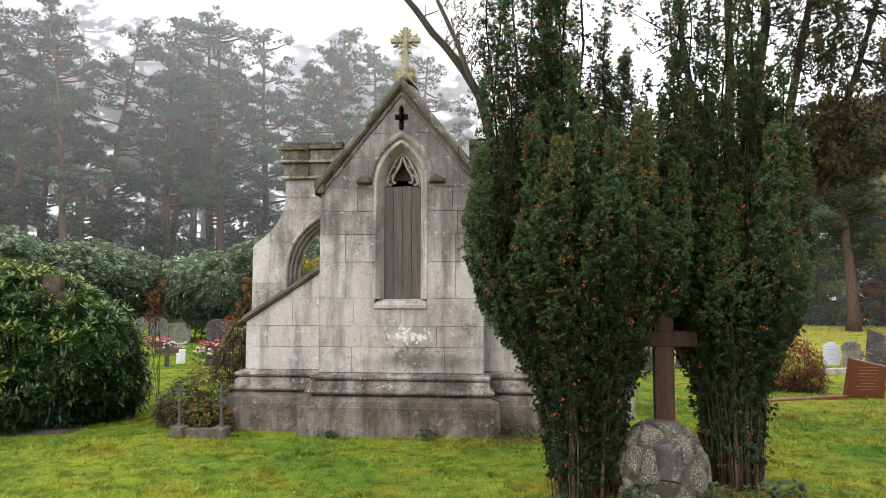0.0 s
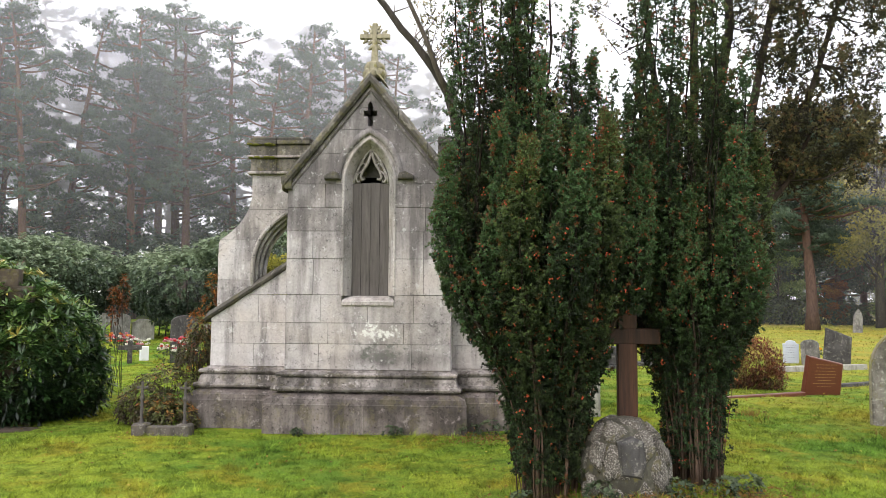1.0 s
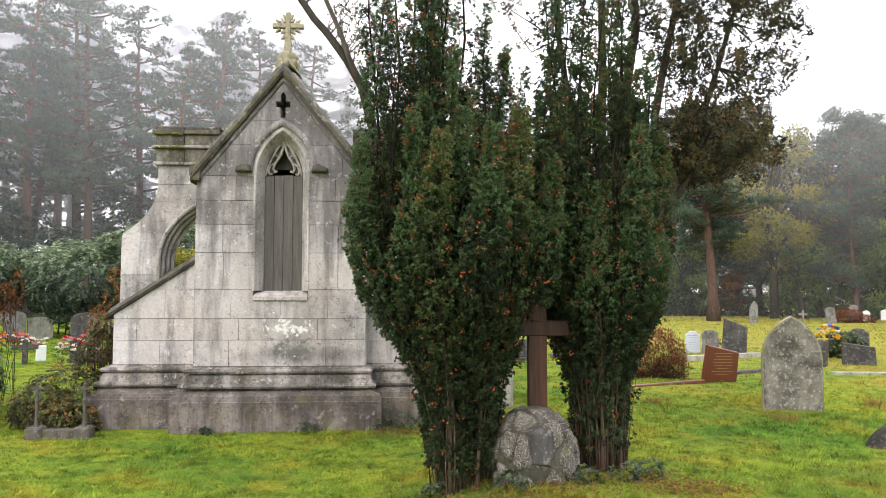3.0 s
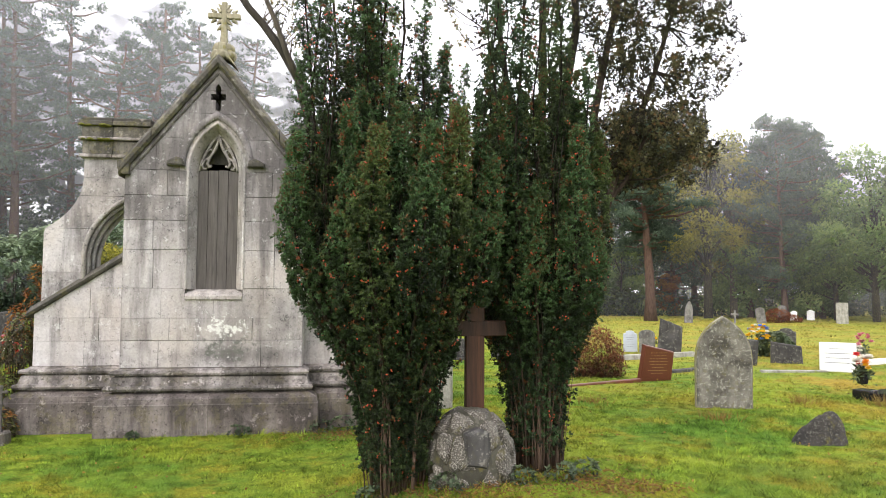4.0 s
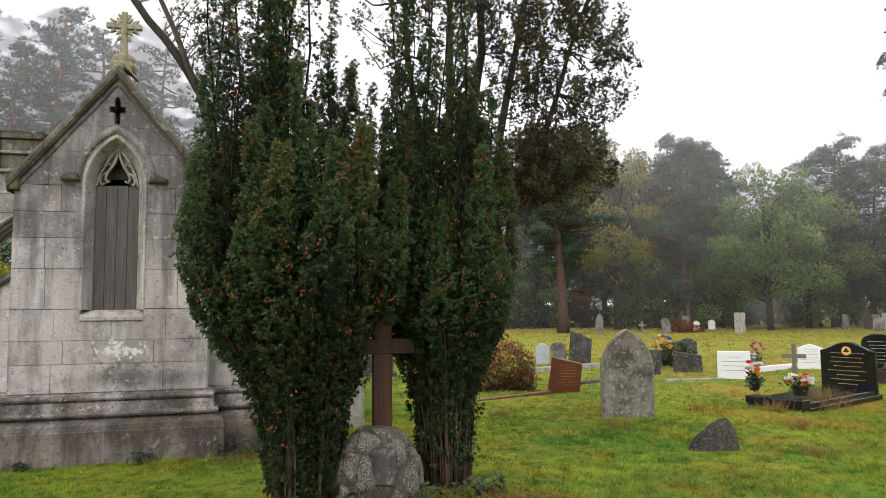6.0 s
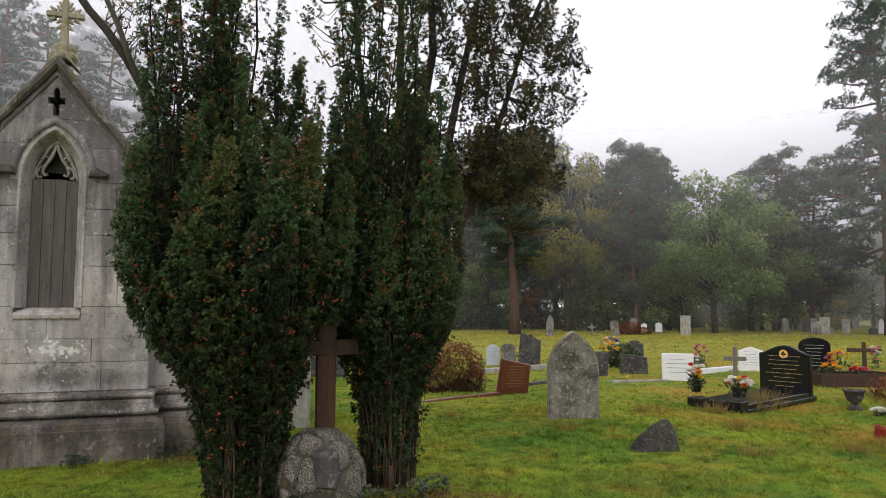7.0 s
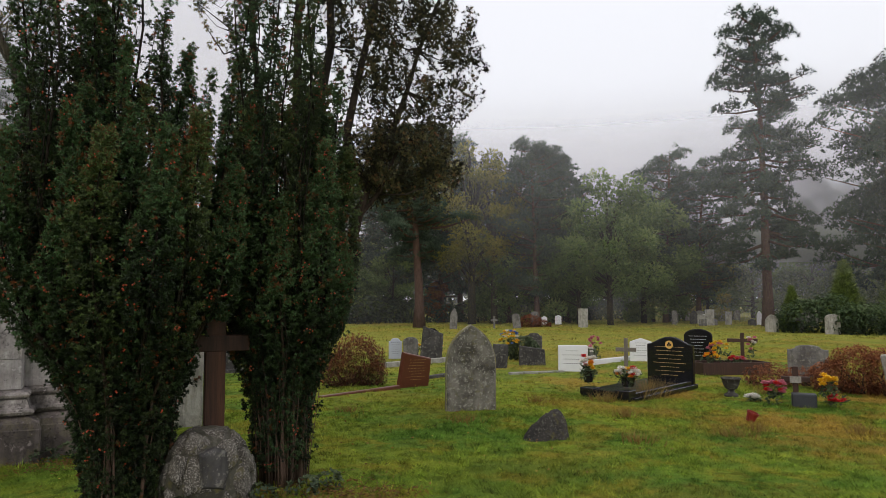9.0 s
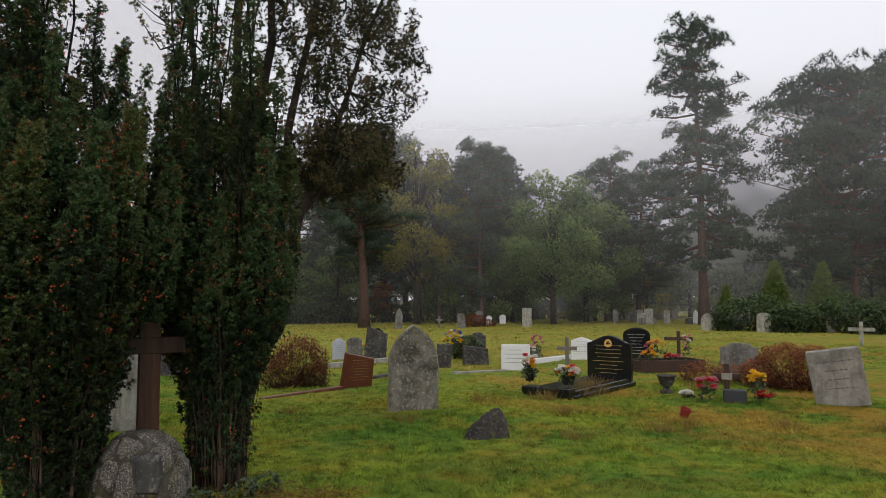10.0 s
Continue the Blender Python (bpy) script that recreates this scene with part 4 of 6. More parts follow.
# ---- Irish yews ----
def plume(rng, base, top, radius, dens, tone, knee, leafy, lo=0.05, tipped=0.55):
    """One upright plume: a stem that rises steeply and flares out above the knee, clad in plump upright shoots.
    Returns the tufts (place, way, tone) of all shoots, the shoots' tips and the stem's points."""
    b, t = np.array(base, float), np.array(top, float)
    h = t[2] - b[2]
    sway = rng.uniform(0, 6, 2)

    def axis(u):
        z = b[2] + h * u
        k = smoothstep(z, knee[0], knee[1])[:, None]
        xy = b[:2] + (t[:2] - b[:2]) * (0.25 * np.minimum(u * 2, 1)[:, None] + 0.75 * k)
        wob = 0.045 * smoothstep(z, 0.8, 2.2)[:, None] * np.stack([np.sin(2.7 * z + sway[0]), np.sin(3.3 * z + sway[1])], 1)
        return np.concatenate([xy + wob, z[:, None]], 1)

    n = int(dens * h * radius * 0.68)
    u = lo + (1 - lo) * rng.random(n) ** 0.85
    z = b[2] + h * u
    low = 0.62 + 0.38 * smoothstep(z, 0.75, 1.6)
    prof = radius * low * (1 - np.maximum(0, (u - tipped) / (1 - tipped)) ** 1.5 * 0.88)
    a = rng.uniform(0, 2 * np.pi, n)
    ph = rng.uniform(0, 6, 3)
    lump = 0.80 + 0.14 * np.sin(9 * z + 2 * a + ph[0]) + 0.10 * np.sin(17 * z - 3 * a + ph[1])
    keep = rng.random(n) < (leafy + (1 - leafy) * smoothstep(z, 0.6, 1.35)) * (1 - 0.5 * smoothstep(z, 2.7, 3.7))
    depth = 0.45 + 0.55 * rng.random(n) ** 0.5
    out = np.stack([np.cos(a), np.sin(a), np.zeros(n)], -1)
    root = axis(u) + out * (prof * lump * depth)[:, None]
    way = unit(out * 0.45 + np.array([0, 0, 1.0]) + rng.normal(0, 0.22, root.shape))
    # shade painted into the tone: dark inside and low in the plume, pale outside
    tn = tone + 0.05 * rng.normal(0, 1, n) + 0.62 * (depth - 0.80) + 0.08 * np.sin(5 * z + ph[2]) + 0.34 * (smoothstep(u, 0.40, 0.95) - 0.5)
    rust = rng.random(n) < 0.03 + 0.13 * (np.sin(4.3 * z + ph[0]) + np.sin(2 * a + ph[1]) > 1.0)
    root, way, tn, rust, depth = root[keep], way[keep], tn[keep], rust[keep], depth[keep]
    m, per = len(root), 4
    s = (np.arange(per)[None] + rng.random((m, per))) / per
    L = rng.uniform(0.05, 0.095, m)[:, None, None]
    p = root[:, None] + way[:, None] * s[..., None] * L + rng.normal(0, 0.013, (m, per, 3)) * (1.15 - 0.6 * s[..., None])
    w = unit(way[:, None] + rng.normal(0, 0.22, (m, per, 3)))
    # each shoot runs from painted dark root to paler tip, darkening the gaps between
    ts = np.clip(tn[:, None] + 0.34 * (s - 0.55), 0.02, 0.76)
    ts = np.where(rust[:, None] & (s > 0.35), rng.uniform(0.80, 0.97, (m, per)), ts)
    tips = (root + way * L[:, 0] * 0.8)[depth > 0.8]
    us = np.linspace(0, 0.93, 10)
    return p.reshape(-1, 3), w.reshape(-1, 3), ts.ravel(), tips, axis(us)


def berry_cloud(rng, tips):
    """Small clusters of round berries at some of the shoots: eight-sided beads from arrays."""
    own = tips[rng.random(len(tips)) < 0.08]
    c = np.repeat(own, 5, 0) + rng.normal(0, 0.014, (len(own) * 5, 3))
    c = c[rng.random(len(c)) < 0.7]
    bead = np.array([(1, 0, 0), (-1, 0, 0), (0, 1, 0), (0, -1, 0), (0, 0, 1), (0, 0, -1)]) * 0.0078
    faces = np.array([(0, 2, 4), (2, 1, 4), (1, 3, 4), (3, 0, 4), (2, 0, 5), (1, 2, 5), (3, 1, 5), (0, 3, 5)])
    v = (c[:, None] + bead[None]).reshape(-1, 3)
    return v, (np.arange(len(c))[:, None, None] * 6 + faces[None]).reshape(-1, 3), np.full(len(c) * 8, 0.5)


def clear_of_cross(p):
    """The wooden cross stands free of the shoots before it."""
    return ~((p[:, 0] > 1.90) & (p[:, 0] < 2.11) & (p[:, 1] < 5.12) & (p[:, 2] < 1.47)) & ~((p[:, 0] > 1.84) & (p[:, 0] < 2.19) & (p[:, 1] < 5.0) & (p[:, 2] < 1.36) & (p[:, 2] > 0.5))


def yew(name, label, cx, cy, rings, seed, foot, knee, leafy):
    """An Irish yew from rings of plumes: (count, reach, lowest top, highest top, radius, density)."""
    rng = np.random.default_rng(seed)
    z0 = float(lift(cx, cy)) - 0.03
    root = thing(name, label, "yew tree", (0, 0, 0), group="pair of Irish yews")
    P, W, T, hue, tips = [], [], [], [], []
    for count, reach, top_lo, top_hi, radius, dens, drift in rings:
        off = rng.uniform(0, 6.28)
        for k in range(count):
            a = off + 2 * math.pi * (k + rng.uniform(-0.25, 0.25)) / count
            rr = reach * rng.uniform(0.85, 1.1)
            f = foot * min(1, 0.3 + reach) * rng.uniform(0.35, 1.1)
            base = (cx + f * math.cos(a), cy + f * math.sin(a), z0)
            top = (cx + drift + rr * math.cos(a), cy + rr * math.sin(a), rng.uniform(top_lo, top_hi))
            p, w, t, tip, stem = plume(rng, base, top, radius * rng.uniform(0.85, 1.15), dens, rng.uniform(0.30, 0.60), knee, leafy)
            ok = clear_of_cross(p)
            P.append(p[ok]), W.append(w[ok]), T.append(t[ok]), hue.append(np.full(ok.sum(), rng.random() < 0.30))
            tips.append(tip[clear_of_cross(tip)])
            bm = bmesh.new()
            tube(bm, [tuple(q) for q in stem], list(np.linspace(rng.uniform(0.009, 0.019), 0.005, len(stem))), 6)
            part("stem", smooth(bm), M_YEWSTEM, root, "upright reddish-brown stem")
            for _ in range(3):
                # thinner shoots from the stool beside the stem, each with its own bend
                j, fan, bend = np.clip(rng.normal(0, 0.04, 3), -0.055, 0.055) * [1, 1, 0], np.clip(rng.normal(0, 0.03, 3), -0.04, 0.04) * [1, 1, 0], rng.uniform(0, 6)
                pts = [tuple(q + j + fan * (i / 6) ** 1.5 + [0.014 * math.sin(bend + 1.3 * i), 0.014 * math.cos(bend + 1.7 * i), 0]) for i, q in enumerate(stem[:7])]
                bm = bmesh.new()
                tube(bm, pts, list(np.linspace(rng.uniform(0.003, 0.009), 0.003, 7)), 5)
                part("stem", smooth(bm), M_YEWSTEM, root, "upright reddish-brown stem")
    P, W, T, hue = np.concatenate(P), np.concatenate(W), np.concatenate(T), np.concatenate(hue)
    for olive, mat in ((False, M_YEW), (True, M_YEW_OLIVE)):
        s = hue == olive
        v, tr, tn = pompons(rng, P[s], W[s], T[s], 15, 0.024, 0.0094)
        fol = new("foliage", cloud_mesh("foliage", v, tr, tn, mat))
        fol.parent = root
    ob = new("berry_scatter", cloud_mesh("berry_scatter", *berry_cloud(rng, np.concatenate(tips)), M_BERRY))
    ob.parent = root
    tagged(ob, "scattered red berries", kind="stuff")
    return root


yew("irish_yew", "dense dark green Irish yew with red berries beside the boulder", 1.38, 5.05,
    ((13, 0.70, 2.4, 2.85, 0.170, 2500, 0), (9, 0.44, 2.4, 3.05, 0.145, 2300, 0), (11, 0.38, 2.9, 4.2, 0.09, 2000, 0.0), (8, 0.27, 4.2, 6.2, 0.125, 1700, -0.40), (4, 0.16, 4.0, 6.0, 0.12, 1700, -0.12), (5, 0.22, 2.7, 3.7, 0.075, 1900, 0.44)), 21, 0.26, (0.7, 1.9), 0.85)
yew("irish_yew", "tall Irish yew with bare lower stems and red berries", 2.56, 5.25,
    ((11, 0.50, 2.1, 2.95, 0.165, 2600, 0), (8, 0.34, 2.6, 3.4, 0.13, 2300, 0), (9, 0.44, 3.0, 4.6, 0.085, 2000, -0.05), (6, 0.30, 4.2, 5.8, 0.11, 1600, -0.05)), 37, 0.25, (0.7, 1.9), 0.30)


def open_yew(seed):
    """The older tree behind: thick rising limbs, a web of twigs and loose tufts against the sky."""
    rng = np.random.default_rng(seed)
    root = thing("yew_tree", "old yew with open brownish crown and thick dark limbs", "yew tree")
    foot = Vector((2.75, 5.65, 0.05))
    nodes = []
    for mid, end, r in (((3.0, 5.75, 2.0), (3.75, 5.95, 5.6), 0.075), ((2.95, 5.8, 2.1), (3.25, 6.0, 6.2), 0.085), ((3.05, 5.75, 1.9), (4.35, 5.9, 4.9), 0.06),
                        ((2.8, 5.9, 2.2), (2.8, 6.1, 6.2), 0.075), ((2.6, 5.9, 2.2), (2.2, 6.1, 6.0), 0.06), ((2.9, 5.75, 1.9), (3.9, 5.8, 3.2), 0.05)):
        m, e = Vector(mid), Vector(end)
        pts = []
        for k in range(15):
            t = k / 14
            p = foot * (1 - t) ** 2 + m * 2 * t * (1 - t) + e * t * t
            pts.append(p + Vector(rng.normal(0, 0.02, 3)) * min(1, 3 * t))
        bm = bmesh.new()
        tube(bm, pts, [r * (1 - 0.75 * k / 14) for k in range(15)], 8)
        part("limb", smooth(bm), M_BARK, root, "thick dark rising limb")
        nodes += [(p, r * (1 - 0.75 * k / 14)) for k, p in enumerate(pts) if p.z > 2.0]
    P, W, T = [], [], []
    for c, s, count, fill in (((4.03, 5.9, 4.0), (0.76, 0.5, 0.85), 300, 17), ((3.86, 5.85, 2.95), (0.62, 0.45, 0.42), 190, 18), ((3.3, 5.95, 3.5), (0.5, 0.4, 1.1), 150, 16),
                              ((3.5, 5.9, 5.2), (1.1, 0.6, 0.9), 310, 17), ((2.55, 6.1, 4.7), (0.8, 0.4, 1.2), 110, 15)):
        hub = Vector(c)
        bm = bmesh.new()
        for k in range(count):
            d = unit(rng.normal(0, 1, 3)) * rng.uniform(0.1, 1.0) ** 0.45
            q = hub + Vector((d[0] * s[0], d[1] * s[1], d[2] * s[2]))
            near, rad = min(nodes, key=lambda n: (n[0] - q).length + 1.2 * max(0, n[0].z - q.z))
            bend = near.lerp(q, 0.5) + Vector(rng.normal(0, 0.05, 3)) - Vector((0, 0, 0.08))
            w = min(rad * 0.5, 0.006 + 0.012 * (q - near).length)
            tube(bm, [near, bend, q], [w, w * 0.7, 0.003], 4)
            if k % 3 == 0:
                nodes.append((bend, w * 0.8))
            way = (q - bend).normalized() + Vector((0, 0, 0.5))
            u = rng.normal(0, 1, (fill, 1)) * 0.045
            P.append(np.array(q) + np.array(way)[None] * u + rng.normal(0, 0.026, (fill, 3)))
            W.append(unit(np.array(way)[None] + rng.normal(0, 0.7, (fill, 3))))
            T.append(np.clip(rng.uniform(0.05, 0.75) + rng.normal(0, 0.13, fill), 0, 1))
        tagged(part("twig_web", bm, M_BARK, root, "web of thin dark twigs"), kind="stuff")
    P, W, T = np.concatenate(P), np.concatenate(W), np.concatenate(T)
    v, t, tn = pompons(rng, P, W, T, 14, 0.027, 0.011)
    fol = new("foliage", cloud_mesh("foliage", v, t, tn, M_YEWTOP))
    fol.parent = root
    return root


open_yew(4)

# bare limb leaning out of the first yew
limb = thing("bare_limb", "bare diagonal yew limb with sparse twigs", "branch")
part("limb", smooth(tube(bmesh.new(), [(1.34, 5.15, -0.02), (1.24, 5.25, 0.7), (1.05, 5.4, 1.7), (0.76, 5.55, 2.75), (0.60, 5.6, 3.35), (0.47, 5.62, 3.58), (0.30, 5.65, 3.82), (0.18, 5.64, 3.95), (0.03, 5.65, 4.17), (-0.12, 5.68, 4.36), (-0.3, 5.7, 4.7)], [0.055, 0.052, 0.05, 0.045, 0.040, 0.036, 0.033, 0.031, 0.029, 0.025, 0.02], 9)), M_LIMB, limb)
part("side_limb", smooth(tube(bmesh.new(), [(0.62, 5.6, 3.3), (0.50, 5.53, 3.55), (0.42, 5.5, 3.78), (0.25, 5.45, 4.15), (0.1, 5.4, 4.8)], [0.026, 0.024, 0.021, 0.018, 0.013], 7)), M_LIMB, limb)
rl = random.Random(31)
for k in range(16):
    t = rl.uniform(0.05, 1.0)
    a = Vector((0.60, 5.6, 3.35)).lerp(Vector((-0.1, 5.66, 4.34)), t)
    e = a + Vector((rl.uniform(-0.05, 0.32), rl.uniform(-0.1, 0.1), rl.uniform(0.12, 0.4)))
    part("twig", tube(bmesh.new(), [a, a.lerp(e, 0.5) + Vector((rl.uniform(-0.04, 0.04), 0, -0.03)), e], [0.008, 0.005, 0.002], 5), M_LIMB, limb)
rng = np.random.default_rng(77)
P = np.concatenate([np.array([0.62, 5.6, 3.3]) + (np.array([0.15, 5.5, 4.4]) - np.array([0.62, 5.6, 3.3])) * t + rng.normal(0, [0.08, 0.1, 0.09], (26, 3)) + [0.12, 0, 0.05] for t in np.linspace(0, 1, 12)])
v, t, tn = needles(rng, P, unit(rng.normal(0, 0.6, P.shape) + [0, 0, 1]), rng.uniform(0.1, 0.8, len(P)), 6, 0.036, 0.011, 0.05)
ob = new("foliage", cloud_mesh("foliage", v, t, tn, M_YEWTOP))
ob.parent = limb

# ---- boulder memorial with wooden cross ----
BX, BY = 1.96, 4.98
boulder = thing("boulder_memorial", "cairn of rough granite stones set in mortar with a slate plaque", "memorial")


def rock(bm, centre, size, seed, sub=3, rough=0.22):
    r = random.Random(seed)
    o = Vector((r.uniform(0, 50), r.uniform(0, 50), r.uniform(0, 50)))
    v = bmesh.ops.create_icosphere(bm, subdivisions=sub, radius=1.0)["verts"]
    for q in v:
        n = q.co.normalized()
        k = 1 + rough * noise.noise(n * 1.4 + o) + rough * 0.35 * noise.noise(n * 4 + o)
        q.co = Vector(centre) + Vector((n.x * size[0], n.y * size[1], n.z * size[2])) * k
    return bm


gz = float(lift(BX, BY))


def cairn(cx, cy, cz, size, count, seed):
    """One rounded mass split into fitted stones: each cell of the surface is a stone, its rim sunk to the mortar."""
    r = random.Random(seed)
    seeds = []
    while len(seeds) < count:
        d = Vector((r.gauss(0, 1), r.gauss(0, 1), r.gauss(0, 1))).normalized()
        if all((d - s).length > 0.36 for s in seeds):
            seeds.append(d)
    base = bmesh.new()
    bmesh.ops.create_icosphere(base, subdivisions=5, radius=1.0)
    base.verts.ensure_lookup_table()
    mass = lambda n: Vector((math.copysign(abs(n.x) ** 0.7, n.x) * size[0] * (1 - 0.16 * max(0, n.z)), math.copysign(abs(n.y) ** 0.7, n.y) * size[1], math.copysign(abs(n.z) ** 0.8, n.z) * size[2]))
    cells = {k: [] for k in range(count)}
    for f in base.faces:
        c = f.calc_center_median().normalized()
        cells[min(range(count), key=lambda k: (c - seeds[k]).length)].append([v.co.normalized() for v in f.verts])
    base.free()
    for k, faces in cells.items():
        bm, made = bmesh.new(), {}
        o = Vector((k * 7.3, k * 3.1, k))
        for f in faces:
            vs = []
            for n in f:
                key = tuple(round(q, 5) for q in n)
                if key not in made:
                    w = n + 0.10 * noise.noise_vector(n * 2.5)
                    ds = sorted((w - s).length for s in seeds)
                    rim = min(1.0, (ds[1] - ds[0]) / 0.11)
                    up = 1.0 - 0.34 * (1 - rim) ** 1.3 + 0.035 * noise.noise(n * 3 + o) + 0.02 * noise.noise(n * 9 + o)
                    made[key] = bm.verts.new(Vector((cx, cy, cz)) + mass(n) * up)
                vs.append(made[key])
            bm.faces.new(vs)
        part("stone", smooth(bm), M_GRANITE, boulder)


part("mortar_core", smooth(rock(bmesh.new(), (BX, BY, gz + 0.14), (0.335, 0.28, 0.385), 3, 4, 0.02)), M_MORTAR, boulder)
cairn(BX, BY, gz + 0.13, (0.335, 0.285, 0.395), 40, 6)
part("plaque", slab(bmesh.new(), [(BX + a, gz + b) for a, b in ((-0.085, 0.15), (0.075, 0.13), (0.10, 0.24), (0.085, 0.39), (0.01, 0.42), (-0.095, 0.38))], BY - 0.295, BY - 0.2, 0.02), M_HEAD_DARK, boulder, "dark slate face set among the stones")

wcross = thing("wooden_cross", "dark stained oak cross standing on the boulder", "cross")
part("upright", box(bmesh.new(), BX - 0.03, BX + 0.115, 5.02, 5.10, gz + 0.45, 1.52, 0.006), M_OAK, wcross)
part("crossbar", box(bmesh.new(), BX - 0.205, BX + 0.29, 5.015, 5.105, 1.24, 1.36, 0.006), M_OAK, wcross)


# ---- graves ----
def outline(kind, w, h):
    a = w / 2
    if kind == "lancet":
        top = [(-arch_half(z, a, h * 0.55, h * 0.45), z) for z in (h * (0.55 + 0.45 * math.sin(math.pi / 2 * k / 8)) for k in range(9))]
        return [(-a, 0)] + top + [(-x, z) for x, z in top[::-1][1:]] + [(a, 0)]
    if kind == "round":
        return [(-a, 0)] + [(a * math.cos(math.pi - math.pi * k / 12), h - a * 0.55 + a * 0.55 * math.sin(math.pi * k / 12)) for k in range(13)] + [(a, 0)]
    if kind == "shoulder":
        return [(-a, 0), (-a, h * 0.86), (-a * 0.82, h * 0.86), (-a * 0.62, h * 0.9)] + [(a * 0.62 * math.cos(math.pi - math.pi * k / 8), h * 0.92 + h * 0.08 * math.sin(math.pi * k / 8)) for k in range(9)] + [(a * 0.62, h * 0.9), (a * 0.82, h * 0.86), (a, h * 0.86), (a, 0)]
    if kind == "ogee":
        return [(-a, 0), (-a, h * 0.84)] + [(a * t, h * (0.84 + 0.16 * (0.5 + 0.5 * math.cos(math.pi * t)) ** 0.8)) for t in (-0.8, -0.6, -0.4, -0.2, 0, 0.2, 0.4, 0.6, 0.8)] + [(a, h * 0.84), (a, 0)]
    if kind == "peak":
        return [(-a, 0), (-a, h * 0.84), (-a * 0.7, h * 0.9), (0, h), (a * 0.7, h * 0.9), (a, h * 0.84), (a, 0)]
    if kind == "slant":
        return [(-a, 0), (-a * 0.97, h), (a * 0.92, h * 0.82), (a, 0)]
    return [(-a, 0), (-a, h * 0.97), (-a * 0.95, h), (a * 0.95, h), (a, h * 0.97), (a, 0)]


def bars(bm, w, z_top, rows, step, depth, seed, thick=0.13):
    """Rows of plain bars in place of lettering, on a face at y = depth."""
    r = random.Random(seed)
    for k in range(rows):
        half = w * r.uniform(0.16, 0.38)
        z = z_top - k * step
        x = -half
        while x < half - 0.01:
            l = min(r.uniform(0.012, 0.05), half - x)
            box(bm, x, x + l, depth - 0.002, depth + 0.004, z - step * thick / 2, z + step * thick / 2)
            x += l + r.uniform(0.012, 0.02)
    return bm


def headstone(kind, w, h, d, x, y, rz, mat, label, lean=(0, 0), text=None, rows=5, z=None, base=None, cat="headstone"):
    """An upright stone with front face towards local -y; lean is (back, right) in degrees."""
    root = thing("headstone", label, cat, on(x, y, 0.02), rz, "cemetery headstones")
    root.matrix_basis = pose(*on(x, y, 0.02), 0, 0, rz) @ pose(0, 0, 0, lean[0], lean[1], 0)
    zb = 0.0
    if base:
        part("base", box(bmesh.new(), -w / 2 - base, w / 2 + base, -d / 2 - base, d / 2 + base, -0.05, 0.10, 0.01), mat, root)
        zb = 0.10
    slate = part("stone", slab(bmesh.new(), [(a, b + zb) for a, b in outline(kind, w, h - zb)], -d / 2, d / 2, min(0.012, d * 0.15)), mat, root)
    if kind == "lancet" and w > 0.6 and h > 1.0:
        part("mossy_rim", slab(bmesh.new(), [(a * 1.03, b * 1.012) for a, b in outline(kind, w, h)], -d * 0.36, d * 0.5 + 0.004), M_LICHEN, slate, "mossy yellow-green edge")
    if text:
        lettering = part("inscription", bars(bmesh.new(), w, h * 0.80, rows, h * 0.62 / rows, -d / 2, int(w * 1000 + h * 777)), text, slate, "worn unreadable lettering")
        tagged(lettering, "worn unreadable lettering", kind="stuff")
    return root


def flowers(x, y, z, spread, mats, n, seed, label, pot=None, tall=0.12):
    rng = np.random.default_rng(seed)
    root = thing("flower_bunch", label, "flowers", (x, y, z), group="grave flowers")
    lv, lw = rng.normal(0, 1, (n * 2, 3)) * [spread * 0.36, spread * 0.36, tall * 0.3] + [0, 0, tall * 0.6], unit(rng.normal(0, 1, (n * 2, 3)) + [0, 0, 0.8])
    v, t, tn = needles(rng, lv, lw, rng.uniform(0.2, 0.9, n * 2), 4, 0.08, 0.028, 0.03)
    f = new("leaves", cloud_mesh("leaves", v, t, tn, M_SHRUB))
    f.parent = root
    for k in range(n):
        a, e = rng.uniform(0, 6.28), rng.uniform(0.0, 1.0)
        w = spread * (0.25 + 0.55 * math.cos(e * 1.4)) * rng.uniform(0.8, 1.1)
        c = Vector((w * math.cos(a), w * math.sin(a), tall * (0.75 + 0.85 * math.sin(e * 1.4)) * rng.uniform(0.9, 1.1)))
        bm, r = bmesh.new(), rng.uniform(0.046, 0.07)
        for ring, tilt in ((7, 0.35), (6, 0.9)):
            for q in range(ring):
                a = 2 * math.pi * q / ring + ring
                d = Vector((math.cos(a) * math.cos(tilt), math.sin(a) * math.cos(tilt), math.sin(tilt)))
                s = Vector((-math.sin(a), math.cos(a), 0)) * r * 0.5
                vs = [bm.verts.new(c), bm.verts.new(c + d * r * 0.7 + s), bm.verts.new(c + d * r * 1.15), bm.verts.new(c + d * r * 0.7 - s)]
                bm.faces.new(vs)
        part("bloom", bm, mats[k % len(mats)], root)
    if pot:
        part("vase", lathe(bmesh.new(), [(spread * 0.35, -0.02), (spread * 0.5, tall * 0.7), (spread * 0.52, tall * 0.72)], 10), pot, root)
    return root


